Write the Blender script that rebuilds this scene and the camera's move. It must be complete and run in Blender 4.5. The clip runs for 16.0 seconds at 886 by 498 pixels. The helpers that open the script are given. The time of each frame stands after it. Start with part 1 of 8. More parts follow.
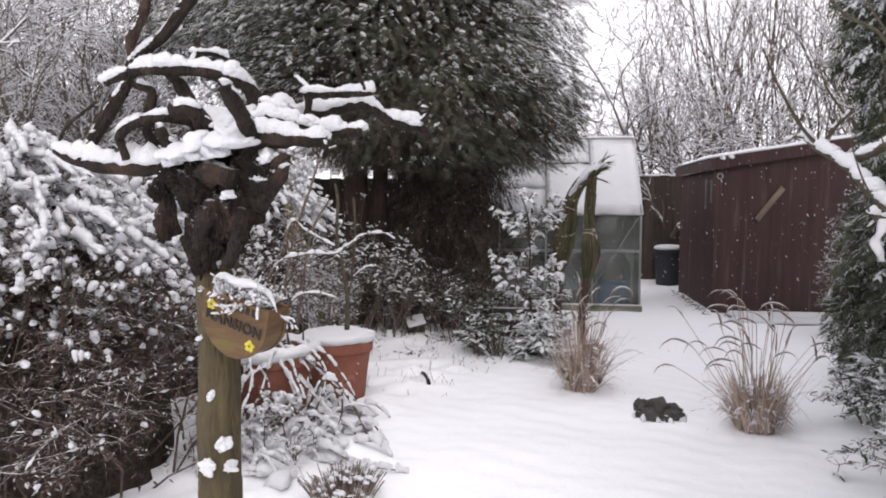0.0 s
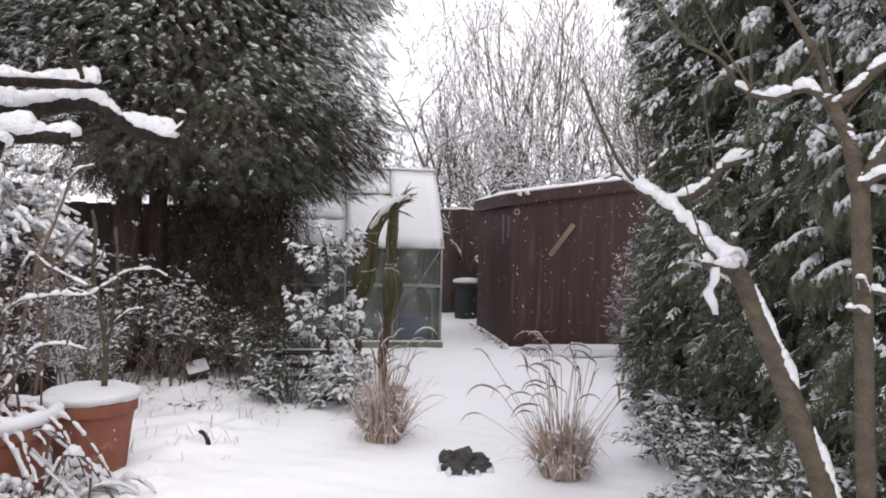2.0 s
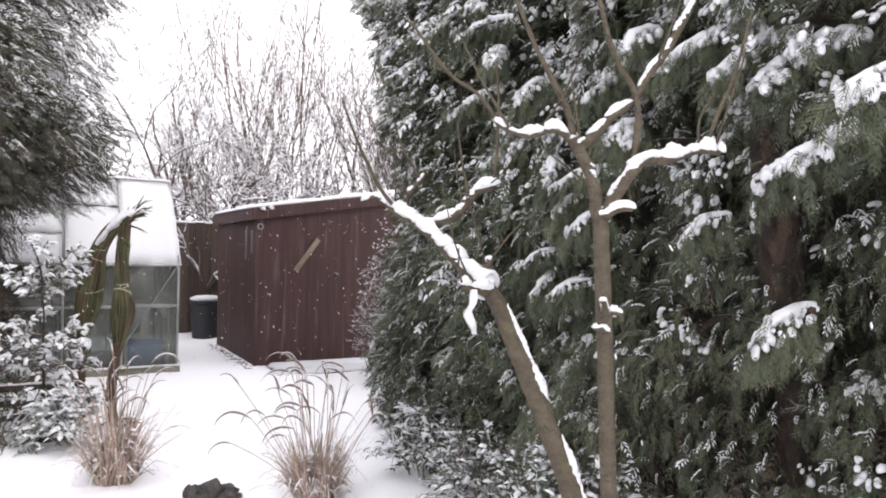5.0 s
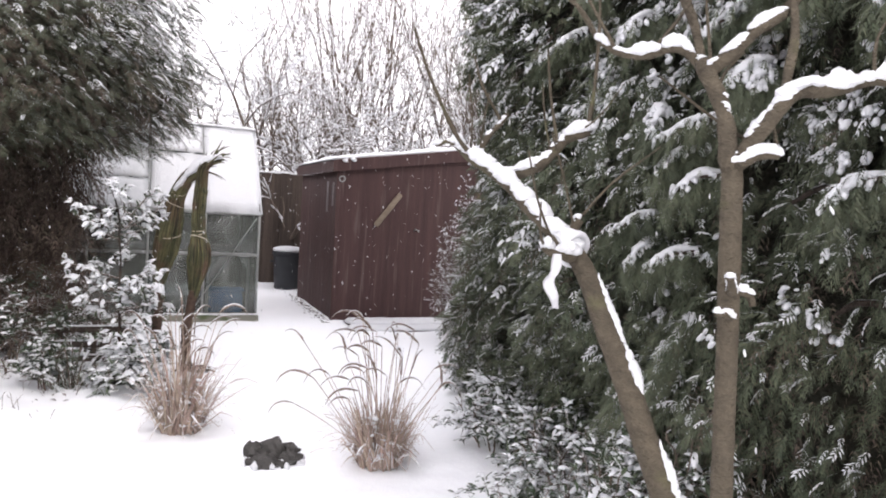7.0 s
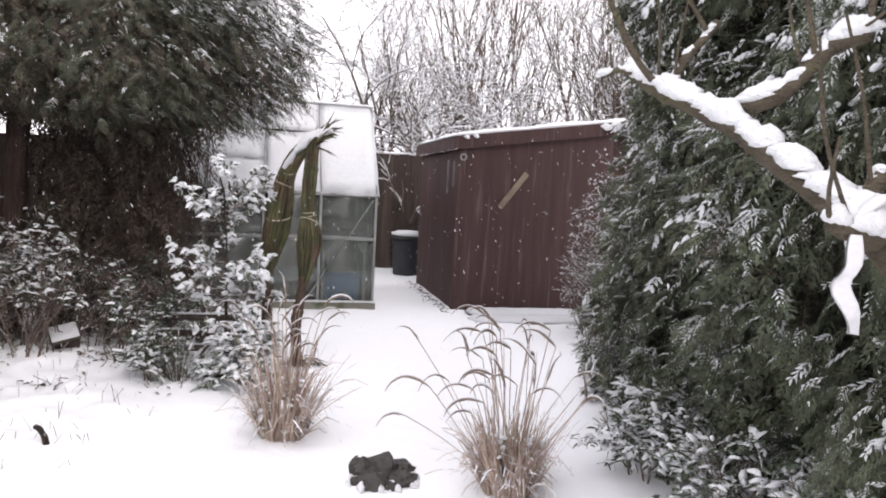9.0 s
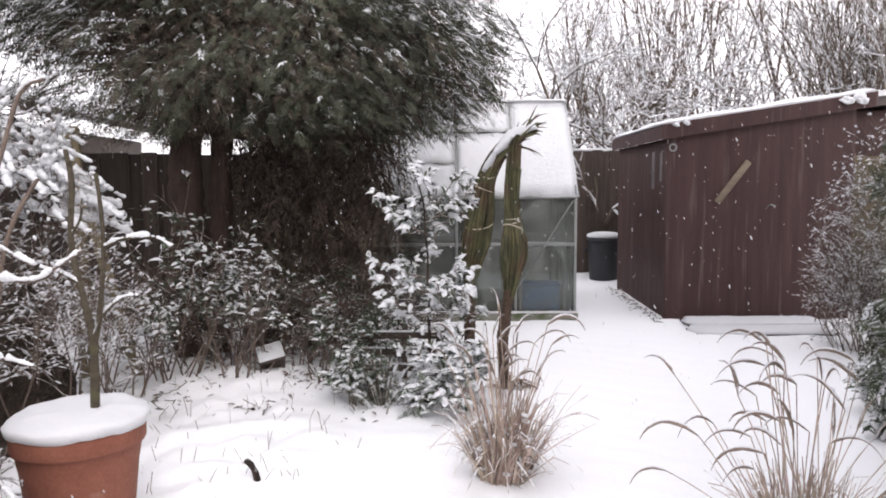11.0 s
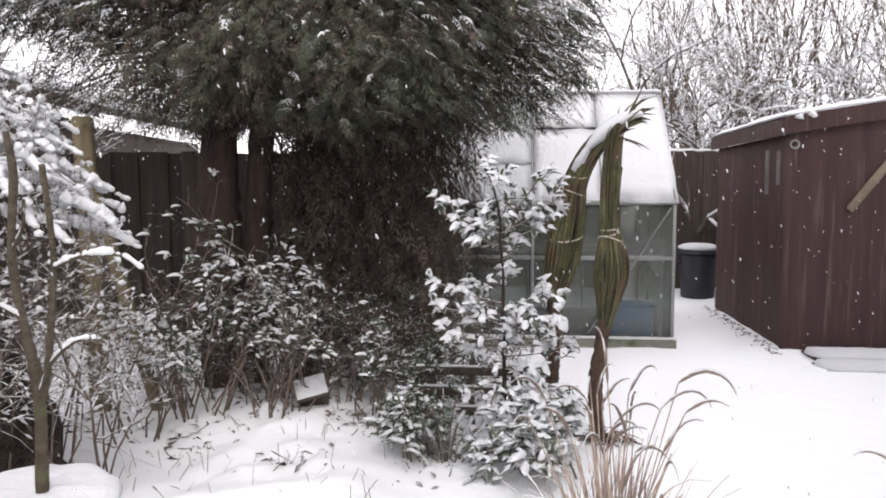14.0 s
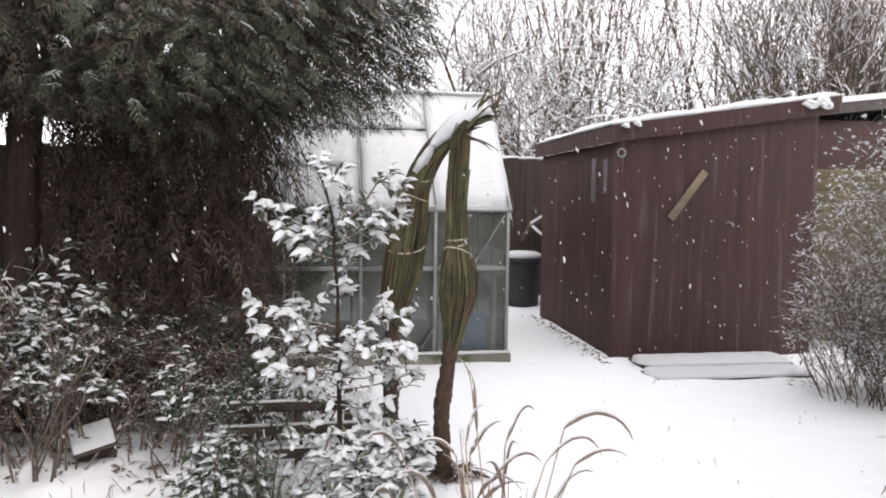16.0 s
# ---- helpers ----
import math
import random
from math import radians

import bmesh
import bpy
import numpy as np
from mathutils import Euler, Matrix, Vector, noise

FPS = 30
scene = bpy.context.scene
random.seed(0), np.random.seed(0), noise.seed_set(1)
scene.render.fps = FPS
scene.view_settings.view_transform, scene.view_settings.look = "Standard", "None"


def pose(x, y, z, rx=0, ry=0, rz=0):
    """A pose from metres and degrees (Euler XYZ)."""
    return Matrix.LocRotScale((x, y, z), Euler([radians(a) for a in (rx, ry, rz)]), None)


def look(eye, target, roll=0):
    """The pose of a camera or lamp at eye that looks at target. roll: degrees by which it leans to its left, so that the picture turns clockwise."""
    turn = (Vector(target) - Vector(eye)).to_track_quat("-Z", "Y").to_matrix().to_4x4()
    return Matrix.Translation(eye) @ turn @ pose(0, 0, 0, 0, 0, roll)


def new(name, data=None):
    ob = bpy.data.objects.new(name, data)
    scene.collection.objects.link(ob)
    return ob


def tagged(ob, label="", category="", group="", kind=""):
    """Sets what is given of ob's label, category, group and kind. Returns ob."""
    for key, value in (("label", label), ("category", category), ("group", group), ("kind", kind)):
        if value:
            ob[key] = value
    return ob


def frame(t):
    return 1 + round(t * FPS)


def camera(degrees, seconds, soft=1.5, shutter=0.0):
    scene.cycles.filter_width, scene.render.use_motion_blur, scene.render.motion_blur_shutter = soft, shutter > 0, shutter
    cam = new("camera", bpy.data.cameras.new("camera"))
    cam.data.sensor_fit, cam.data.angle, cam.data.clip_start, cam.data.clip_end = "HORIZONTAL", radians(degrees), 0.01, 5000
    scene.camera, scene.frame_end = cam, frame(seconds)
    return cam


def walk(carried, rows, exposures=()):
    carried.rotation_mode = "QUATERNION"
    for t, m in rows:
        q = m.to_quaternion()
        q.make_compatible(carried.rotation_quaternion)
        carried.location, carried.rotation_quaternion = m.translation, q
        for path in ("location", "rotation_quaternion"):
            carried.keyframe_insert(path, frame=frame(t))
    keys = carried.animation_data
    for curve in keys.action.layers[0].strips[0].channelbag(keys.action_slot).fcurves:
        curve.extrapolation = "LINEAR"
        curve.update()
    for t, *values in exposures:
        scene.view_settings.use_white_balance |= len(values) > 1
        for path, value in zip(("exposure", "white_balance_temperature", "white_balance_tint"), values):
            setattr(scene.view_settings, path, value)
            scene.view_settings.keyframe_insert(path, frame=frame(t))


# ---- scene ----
cam = camera(63.0, 16.0, 1.9)
PATH = [
    (0, (0.416, -0.066, 1.443), (0.202, 1.919, 1.324), 0.3),
    (0.5, (0.381, 0.1, 1.455), (0.274, 2.093, 1.32), -0.6),
    (1, (0.37, 0.195, 1.448), (0.451, 2.189, 1.318), 0.6),
    (1.5, (0.419, 0.324, 1.472), (0.609, 2.313, 1.378), 1.2),
    (2, (0.429, 0.437, 1.476), (0.764, 2.408, 1.446), 1.3),
    (2.5, (0.401, 0.494, 1.485), (0.925, 2.424, 1.48), 0.1),
    (3, (0.394, 0.52, 1.501), (1.12, 2.384, 1.513), -0.3),
    (3.5, (0.371, 0.512, 1.509), (1.232, 2.317, 1.536), -0.1),
    (4, (0.368, 0.502, 1.511), (1.321, 2.26, 1.551), 0.5),
    (4.2, (0.363, 0.489, 1.513), (1.347, 2.23, 1.556), 1.0),
    (6.3, (0.386, 0.63, 1.498), (1.39, 2.359, 1.45), 1.4),
    (6.5, (0.448, 0.693, 1.49), (1.403, 2.449, 1.424), 1.7),
    (7, (0.573, 0.813, 1.496), (1.366, 2.647, 1.396), 3.4),
    (7.5, (0.607, 0.976, 1.475), (1.293, 2.851, 1.363), 3.0),
    (8, (0.626, 1.184, 1.488), (1.325, 3.053, 1.359), -0.3),
    (8.5, (0.667, 1.348, 1.466), (1.38, 3.21, 1.313), 0.9),
    (9, (0.767, 1.533, 1.44), (1.247, 3.468, 1.281), 3.0),
    (9.5, (0.78, 1.645, 1.422), (1.055, 3.616, 1.231), 1.1),
    (10, (0.71, 1.812, 1.42), (0.847, 3.793, 1.182), 1.2),
    (10.2, (0.673, 1.875, 1.426), (0.818, 3.857, 1.204), 0.6),
    (12.3, (0.555, 2.569, 1.444), (0.284, 4.546, 1.315), -0.8),
    (12.5, (0.531, 2.614, 1.45), (0.349, 4.603, 1.33), -1.9),
    (13, (0.518, 2.779, 1.423), (0.455, 4.775, 1.3), -1.8),
    (13.5, (0.542, 2.982, 1.421), (0.386, 4.973, 1.307), 0.4),
    (14, (0.531, 3.132, 1.413), (0.351, 5.118, 1.264), -0.0),
    (14.5, (0.464, 3.27, 1.413), (0.412, 5.261, 1.235), 0.6),
    (15, (0.43, 3.379, 1.411), (0.572, 5.365, 1.223), -0.1),
    (15.5, (0.42, 3.524, 1.4), (0.707, 5.492, 1.195), -0.4),
    (16, (0.437, 3.705, 1.404), (0.767, 5.673, 1.275), 0.7),
]
walk(cam, [(t, look(eye, target, roll)) for t, eye, target, roll in PATH], [(0.0, 0.25, 6500, 16), (1.5, 0.31, 6500, 16), (2.5, 0.45, 6500, 16), (3.5, 0.76, 6550, 16), (6.5, 0.9, 6550, 16), (9.5, 0.74, 6550, 16), (12.5, 0.78, 6550, 16), (14.5, 0.82, 6580, 14), (16.0, 0.85, 6640, 13)])

# ---- light ----
world = bpy.data.worlds.new("overcast_sky")
scene.world = world
world.use_nodes = True
wn, wl = world.node_tree.nodes, world.node_tree.links
sky = wn.new("ShaderNodeTexSky")
sky.sky_type, sky.sun_disc = "NISHITA", False
sky.sun_elevation, sky.sun_rotation = radians(38), radians(150)
sky.air_density, sky.dust_density, sky.ozone_density = 1.5, 6.0, 1.0
cloud = wn.new("ShaderNodeMix")
cloud.data_type = "RGBA"
cloud.inputs[0].default_value = 0.9
cloud.inputs[7].default_value = (14.2, 14.2, 14.6, 1)
wl.new(sky.outputs[0], cloud.inputs[6])
wl.new(cloud.outputs[2], wn["Background"].inputs[0])
wn["Background"].inputs[1].default_value = 0.1

sun_data = bpy.data.lights.new("sun", "SUN")
sun_data.energy, sun_data.angle, sun_data.color = 0.7, radians(30), (1.0, 0.98, 0.95)
sun = new("sun", sun_data)
sun.matrix_world = look((3, -4, 9), (0, 4, 0))

# ---- tools ----
UP = np.array([0, 0, 1.0])


class Geo:
    """Vertices and faces gathered in arrays."""

    def __init__(self):
        self.v, self.f, self.n = [], [], 0

    def add(self, v, *faces):
        v = np.asarray(v, float).reshape(-1, 3)
        for f in faces:
            f = np.asarray(f, int)
            if len(f):
                self.f.append(f + self.n)
        self.v.append(v)
        self.n += len(v)
        return self

    def join(self, other):
        v = np.concatenate(other.v)
        k = self.n
        self.v.append(v)
        self.f += [f + k for f in other.f]
        self.n += len(v)
        return self

    def array(self):
        return np.concatenate(self.v) if self.v else np.zeros((0, 3))


def mesh_of(name, geo, material, smooth=True):
    me = bpy.data.meshes.new(name)
    v = geo.array()
    me.vertices.add(len(v))
    me.vertices.foreach_set("co", v.astype(np.float32).ravel())
    loops = np.concatenate([f.ravel() for f in geo.f])
    sizes = np.concatenate([np.full(len(f), f.shape[1]) for f in geo.f])
    me.loops.add(len(loops))
    me.loops.foreach_set("vertex_index", loops.astype(np.int32))
    me.polygons.add(len(sizes))
    me.polygons.foreach_set("loop_start", np.r_[0, np.cumsum(sizes)[:-1]].astype(np.int32))
    me.polygons.foreach_set("use_smooth", np.full(len(sizes), smooth))
    me.update(calc_edges=True)
    me.materials.append(material)
    return me


def thing(name, label, category, at=(0, 0, 0), group="", kind=""):
    ob = new(name)
    ob.location = at
    ob.empty_display_size = 0.1
    return tagged(ob, label, category, group, kind)


def part(name, geo, material, parent, label="", smooth=True, kind=""):
    """One mesh under a thing or under a part; the geometry is in world metres."""
    ob = new(name, geo if isinstance(geo, bpy.types.Mesh) else mesh_of(name, geo, material, smooth))
    ob.parent = parent
    if parent.type == "EMPTY":
        ob.matrix_parent_inverse = Matrix.Translation(-parent.location)
    return tagged(ob, label, kind=kind)


def solo(name, geo, material, label, category="", kind="", group="", smooth=True):
    return tagged(new(name, mesh_of(name, geo, material, smooth)), label, category, group, kind)


def box(x0, x1, y0, y1, z0, z1, b=0.006):
    """A box with chamfered edges."""
    lo, hi = np.array([x0, y0, z0], float), np.array([x1, y1, z1], float)
    c, h = (lo + hi) / 2, (hi - lo) / 2
    b = min(b, h.min() * 0.9)
    idx, v = {}, []
    signs = [(i, j, k) for i in (-1, 1) for j in (-1, 1) for k in (-1, 1)]
    for s in signs:
        for a in range(3):
            q = h - b
            q[a] = h[a]
            idx[s, a] = len(v)
            v.append(q * s)
    v = np.array(v)
    quads, tris = [], []
    for a in range(3):
        b1, c1 = (a + 1) % 3, (a + 2) % 3
        for s in (-1, 1):
            ring = []
            for sb, sc in ((-1, -1), (1, -1), (1, 1), (-1, 1)):
                t = [0, 0, 0]
                t[a], t[b1], t[c1] = s, sb, sc
                ring.append(idx[tuple(t), a])
            quads.append(ring)
        for sb in (-1, 1):
            for sc in (-1, 1):
                ring = []
                for s, which in ((-1, b1), (1, b1), (1, c1), (-1, c1)):
                    t = [0, 0, 0]
                    t[a], t[b1], t[c1] = s, sb, sc
                    ring.append(idx[tuple(t), which])
                quads.append(ring)
    for s in signs:
        tris.append([idx[s, 0], idx[s, 1], idx[s, 2]])

    def out(f):
        p = v[f]
        n = np.cross(p[1] - p[0], p[2] - p[0])
        return f if n @ p.mean(0) > 0 else f[::-1]

    return Geo().add(v + c, [out(f) for f in quads], [out(f) for f in tris])


def moved(geo, m):
    m = np.array(m)
    g = Geo()
    g.v, g.f, g.n = [geo.array() @ m[:3, :3].T + m[:3, 3]], list(geo.f), geo.n
    return g


def curve(points, step):
    """A smooth line through control points."""
    p = np.asarray(points, float)
    q = np.vstack([2 * p[0] - p[1], p, 2 * p[-1] - p[-2]])
    out = []
    for i in range(len(p) - 1):
        a, b, c, d = q[i : i + 4]
        n = max(2, int(np.linalg.norm(c[:3] - b[:3]) / step))
        t = (np.arange(n) / n)[:, None]
        out.append(0.5 * (2 * b + (c - a) * t + (2 * a - 5 * b + 4 * c - d) * t**2 + (3 * b - a - 3 * c + d) * t**3))
    return np.vstack(out + [p[-1:]])


def frames_along(p):
    t = np.gradient(p, axis=0)
    t /= np.linalg.norm(t, axis=1)[:, None] + 1e-9
    side = np.cross(t, (0, 0, 1.0))
    for i in range(len(side)):
        if np.linalg.norm(side[i]) < 0.15 or (i and side[i] @ side[i - 1] < 0):
            side[i] = side[i - 1] if i else (1, 0, 0)
    side -= (side * t).sum(1)[:, None] * t
    side /= np.linalg.norm(side, axis=1)[:, None] + 1e-9
    return t, side, np.cross(side, t)


def ring_tube(p, a, b, n, wob=0.0, r=None):
    """A closed tube round a line, with half widths a (sideways) and b (upwards)."""
    t, s, u = frames_along(p)
    ang = np.linspace(0, 2 * np.pi, n, endpoint=False)
    k = len(p)
    rad = np.ones((k, n))
    if wob:
        rad += wob * (r.random((k, n)) - 0.5) * 2
    v = p[:, None] + (np.cos(ang) * rad)[..., None] * (s * a[:, None])[:, None] + (np.sin(ang) * rad)[..., None] * (u * b[:, None])[:, None]
    i = np.arange(k - 1)[:, None] * n
    j = np.arange(n)[None]
    j2 = (j + 1) % n
    quads = np.stack([i + j, i + j2, i + n + j2, i + n + j], -1).reshape(-1, 4)
    v = np.vstack([v.reshape(-1, 3), p[0] - t[0] * a[0] * 0.5, p[-1] + t[-1] * a[-1] * 0.5])
    c0, c1, e = k * n, k * n + 1, (k - 1) * n
    caps = [[c0, (q + 1) % n, q] for q in range(n)] + [[c1, e + q, e + (q + 1) % n] for q in range(n)]
    return Geo().add(v, quads, caps)


def limb(points, r0, r1, n=9, step=0.02, wob=0.06, seed=0, swell=0.12):
    """A branch with slow swellings: its mesh, its line and its radii."""
    r = np.random.default_rng(seed)
    p = curve(points, step)
    s = np.linspace(0, 1, len(p))
    rad = r0 + (r1 - r0) * s
    rad = rad * (1 + swell * np.sin(s * 17 + seed) * np.sin(s * 7.3 + 2 * seed))
    return ring_tube(p, rad, rad, n, wob, r), p, rad


def snow_on_limb(p, rad, thick, seed=0, wide=0.95, keep=None, broken=0.0):
    """Snow that lies along the upper side of a branch."""
    r = np.random.default_rng(seed + 900)
    t, s, u = frames_along(p)
    lie = np.clip(1.15 - np.abs(t[:, 2]) ** 1.5, 0.0, 1)
    bump = np.convolve(r.random(len(p) + 8), np.ones(9) / 9, "valid") * 1.3 + np.convolve(r.random(len(p) + 2), np.ones(3) / 3, "valid") * 0.95 - 0.2
    h = thick * lie * bump
    if broken:
        gate = np.convolve(r.random(len(p) + 14), np.ones(15) / 15, "valid")
        h = h * np.clip((gate - broken) * 14, 0.02, 1)
    ends = np.minimum(np.arange(len(p)), np.arange(len(p))[::-1])
    h = h * np.clip(ends / 3 + 0.25, 0, 1)
    a = rad * (wide * 0.86) * np.clip(h / (0.3 * thick), 0.05, 1) * (0.85 + 0.3 * np.convolve(r.random(len(p) + 4), np.ones(5) / 5, "valid")) + h * 0.14
    up = np.array([0, 0, 1.0]) * 0.6 + u * np.sign(u[:, 2:3] + 1e-6) * 0.4
    sway = (np.convolve(r.random(len(p) + 10), np.ones(11) / 11, "valid") - 0.5)[:, None] * s * rad[:, None] * 1.2
    q = p + up * (rad * 0.62 + h * 0.34)[:, None] + sway
    return ring_tube(q, a, h * 0.78 + 0.0008, 14, 0.13, r)


def heaped_snow(p, rad, thick, seed=0, wide=1.0, gap=0.15, sub=2, step=0.4):
    """Overlapping uneven heaps of snow along the upper side of a branch, with bare gaps."""
    r = np.random.default_rng(seed + 700)
    t, s, u = frames_along(p)
    run = np.r_[0, np.cumsum(np.linalg.norm(np.diff(p, axis=0), axis=1))]
    g, at, k = Geo(), 0.0, 0
    phase = r.uniform(0, 6.3)
    while at < run[-1]:
        i = min(int(np.searchsorted(run, at)), len(p) - 1)
        here = np.array([np.interp(at, run, p[:, q]) for q in range(3)])
        lie = max(1.15 - abs(t[i, 2]) ** 1.5, 0.15)
        slow = 0.75 + 0.3 * math.sin(at * 38 + phase) + 0.2 * math.sin(at * 91 + 2 * phase)
        h = thick * lie * slow * r.uniform(0.9, 1.12)
        w = (rad[i] * wide * min(1.0, 0.4 + lie * 0.7) + h * 0.2) * r.uniform(0.92, 1.08)
        if h > thick * 0.2 and (math.sin(at * 57 + 3 * phase) * 0.5 + 0.5 > gap * 1.6 or r.random() < 0.2):
            up = UP * 0.65 + u[i] * math.copysign(0.35, u[i, 2] + 1e-6)
            c = here + up * (rad[i] * 0.6) + s[i] * (0.2 * math.sin(at * 44) + r.normal(0, 0.06)) * rad[i]
            g.join(snow_patch(c, up, w, max(w * 1.25, 0.008), h * 1.15 + rad[i] * 0.25, seed * 31 + k, t[i], sub, 0.22))
            at += w * step * r.uniform(0.75, 1.25)
        else:
            at += w * r.uniform(0.3, 0.8) + 0.003
        k += 1
    return g


def tubes(segs, n=4):
    """Open tapered tubes for many straight pieces: rows of p0, p1, r0, r1."""
    segs = np.asarray(segs, float)
    p0, p1, r0, r1 = segs[:, :3], segs[:, 3:6], segs[:, 6], segs[:, 7]
    d = p1 - p0
    d /= np.linalg.norm(d, axis=1)[:, None] + 1e-9
    ref = np.where(np.abs(d[:, 2:3]) > 0.9, [[1.0, 0, 0]], [[0, 0, 1.0]])
    s = np.cross(d, ref)
    s /= np.linalg.norm(s, axis=1)[:, None]
    u = np.cross(s, d)
    ang = np.linspace(0, 2 * np.pi, n, endpoint=False)
    ring = np.cos(ang)[None, :, None] * s[:, None] + np.sin(ang)[None, :, None] * u[:, None]
    v = np.concatenate([p0[:, None] + ring * r0[:, None, None], p1[:, None] + ring * r1[:, None, None]], 1)
    k = np.arange(len(segs))[:, None] * 2 * n
    j = np.arange(n)[None]
    j2 = (j + 1) % n
    f = np.stack([k + j, k + j2, k + n + j2, k + n + j], -1).reshape(-1, 4)
    return Geo().add(v.reshape(-1, 3), f)


def snow_on_twigs(segs, thick, seed, share=0.8, flat=0.75, lumpy=False):
    """Thin ridges of snow on the pieces of a bush that do not stand upright."""
    r = np.random.default_rng(seed)
    segs = np.asarray(segs, float)
    d = segs[:, 3:6] - segs[:, :3]
    d /= np.linalg.norm(d, axis=1)[:, None] + 1e-9
    some = segs[(np.abs(d[:, 2]) < flat) & (r.random(len(segs)) < share)].copy()
    lift = some[:, 6] * 0.6 + thick * 0.5
    some[:, 2] += lift
    some[:, 5] += lift
    some[:, 6] = some[:, 6] * 0.8 + thick * r.uniform(0.5, 1.2, len(some))
    some[:, 7] = some[:, 7] * 0.8 + thick * r.uniform(0.4, 1.1, len(some))
    if lumpy:
        # short swellings instead of even rolls
        a, b = r.uniform(0, 0.45, (len(some), 1)), r.uniform(0.55, 1.0, (len(some), 1))
        p0, p1 = some[:, :3] * (1 - a) + some[:, 3:6] * a, some[:, :3] * (1 - b) + some[:, 3:6] * b
        mid = (p0 + p1) / 2
        fat = some[:, 6:7] * r.uniform(1.1, 2.0, (len(some), 1))
        return tubes(np.vstack([np.c_[p0, mid, fat * 0.15, fat], np.c_[mid, p1, fat, fat * 0.15]]), 5)
    return tubes(some, 5)


def grow(r, segs, tips, p, d, length, rad, level, spec):
    """A branch with its side branches, as straight pieces."""
    n = spec["pieces"][level]
    p, d = np.array(p, float), np.array(d, float)
    d /= np.linalg.norm(d)
    last = level == len(spec["pieces"]) - 1
    for i in range(n):
        d = d + r.normal(0, spec["bend"], 3) + np.array([0, 0, spec["lift"][level]])
        d /= np.linalg.norm(d)
        q = p + d * length / n
        ra, rb = rad * (1 - 0.75 * i / n), rad * (1 - 0.75 * (i + 1) / n)
        segs.append((*p, *q, ra, rb))
        p = q
        if not last and i >= spec["bare"][level]:
            for _ in range(r.poisson(spec["kids"][level])):
                side = r.normal(0, 1, 3)
                side -= (side @ d) * d
                side /= np.linalg.norm(side)
                way = d * spec["keep"] + side * (1 - spec["keep"])
                grow(r, segs, tips, p, way, length * spec["short"] * r.uniform(0.6, 1.2), max(rb * 0.62, spec["thin"]), level + 1, spec)
    if last:
        tips.append((*p, *d))


def blob_base(seed, rough=0.25, sub=1):
    bm = bmesh.new()
    bmesh.ops.create_icosphere(bm, subdivisions=sub, radius=1)
    r = np.random.default_rng(seed)
    v = np.array([x.co for x in bm.verts])
    f = np.array([[w.index for w in q.verts] for q in bm.faces])
    bm.free()
    return v * (1 + rough * (r.random((len(v), 1)) - 0.5) * 2), f


def scatter(base, mats, at):
    """Copies of one small mesh, joined: 3 x 3 matrices and places."""
    v, *fs = base
    mats, at = np.asarray(mats, float), np.asarray(at, float)
    vv = np.einsum("kij,nj->kni", mats, v) + at[:, None]
    g = Geo()
    off = (np.arange(len(at)) * len(v))[:, None, None]
    return g.add(vv.reshape(-1, 3), *[(np.asarray(f)[None] + off).reshape(-1, np.asarray(f).shape[1]) for f in fs if len(f)])


def bases(d, roll, size):
    """Matrices whose y axis is d, z axis upwards as far as it can be, turned by roll about y."""
    d = d / (np.linalg.norm(d, axis=1)[:, None] + 1e-9)
    up = np.zeros_like(d)
    up[:, 2] = 1
    up[np.abs(d[:, 2]) > 0.97] = (1, 0, 0)
    x = np.cross(d, up)
    x /= np.linalg.norm(x, axis=1)[:, None]
    z = np.cross(x, d)
    c, s = np.cos(roll)[:, None], np.sin(roll)[:, None]
    x, z = x * c + z * s, z * c - x * s
    return np.stack([x, d, z], 2) * np.asarray(size)[:, None, None]


def lumps(r, at, size, squash=0.6, long=1.0, seed=0, d=None, sub=1):
    """Lumps of snow in a few shapes, joined."""
    at = np.asarray(at, float).reshape(-1, 3)
    g = Geo()
    if not len(at):
        return g
    size = np.broadcast_to(size, len(at))
    kind = r.integers(0, 4, len(at))
    if d is None:
        a = r.uniform(0, 2 * np.pi, len(at))
        d = np.stack([np.cos(a), np.sin(a), np.zeros(len(at))], 1)
    m = bases(np.asarray(d, float), np.zeros(len(at)), size)
    m[:, :, 2] *= squash
    m[:, :, 1] *= long
    for k in range(4):
        w = kind == k
        if w.any():
            g.join(scatter(blob_base(seed + k, 0.22 if sub == 1 else 0.1, sub), m[w], at[w]))
    return g


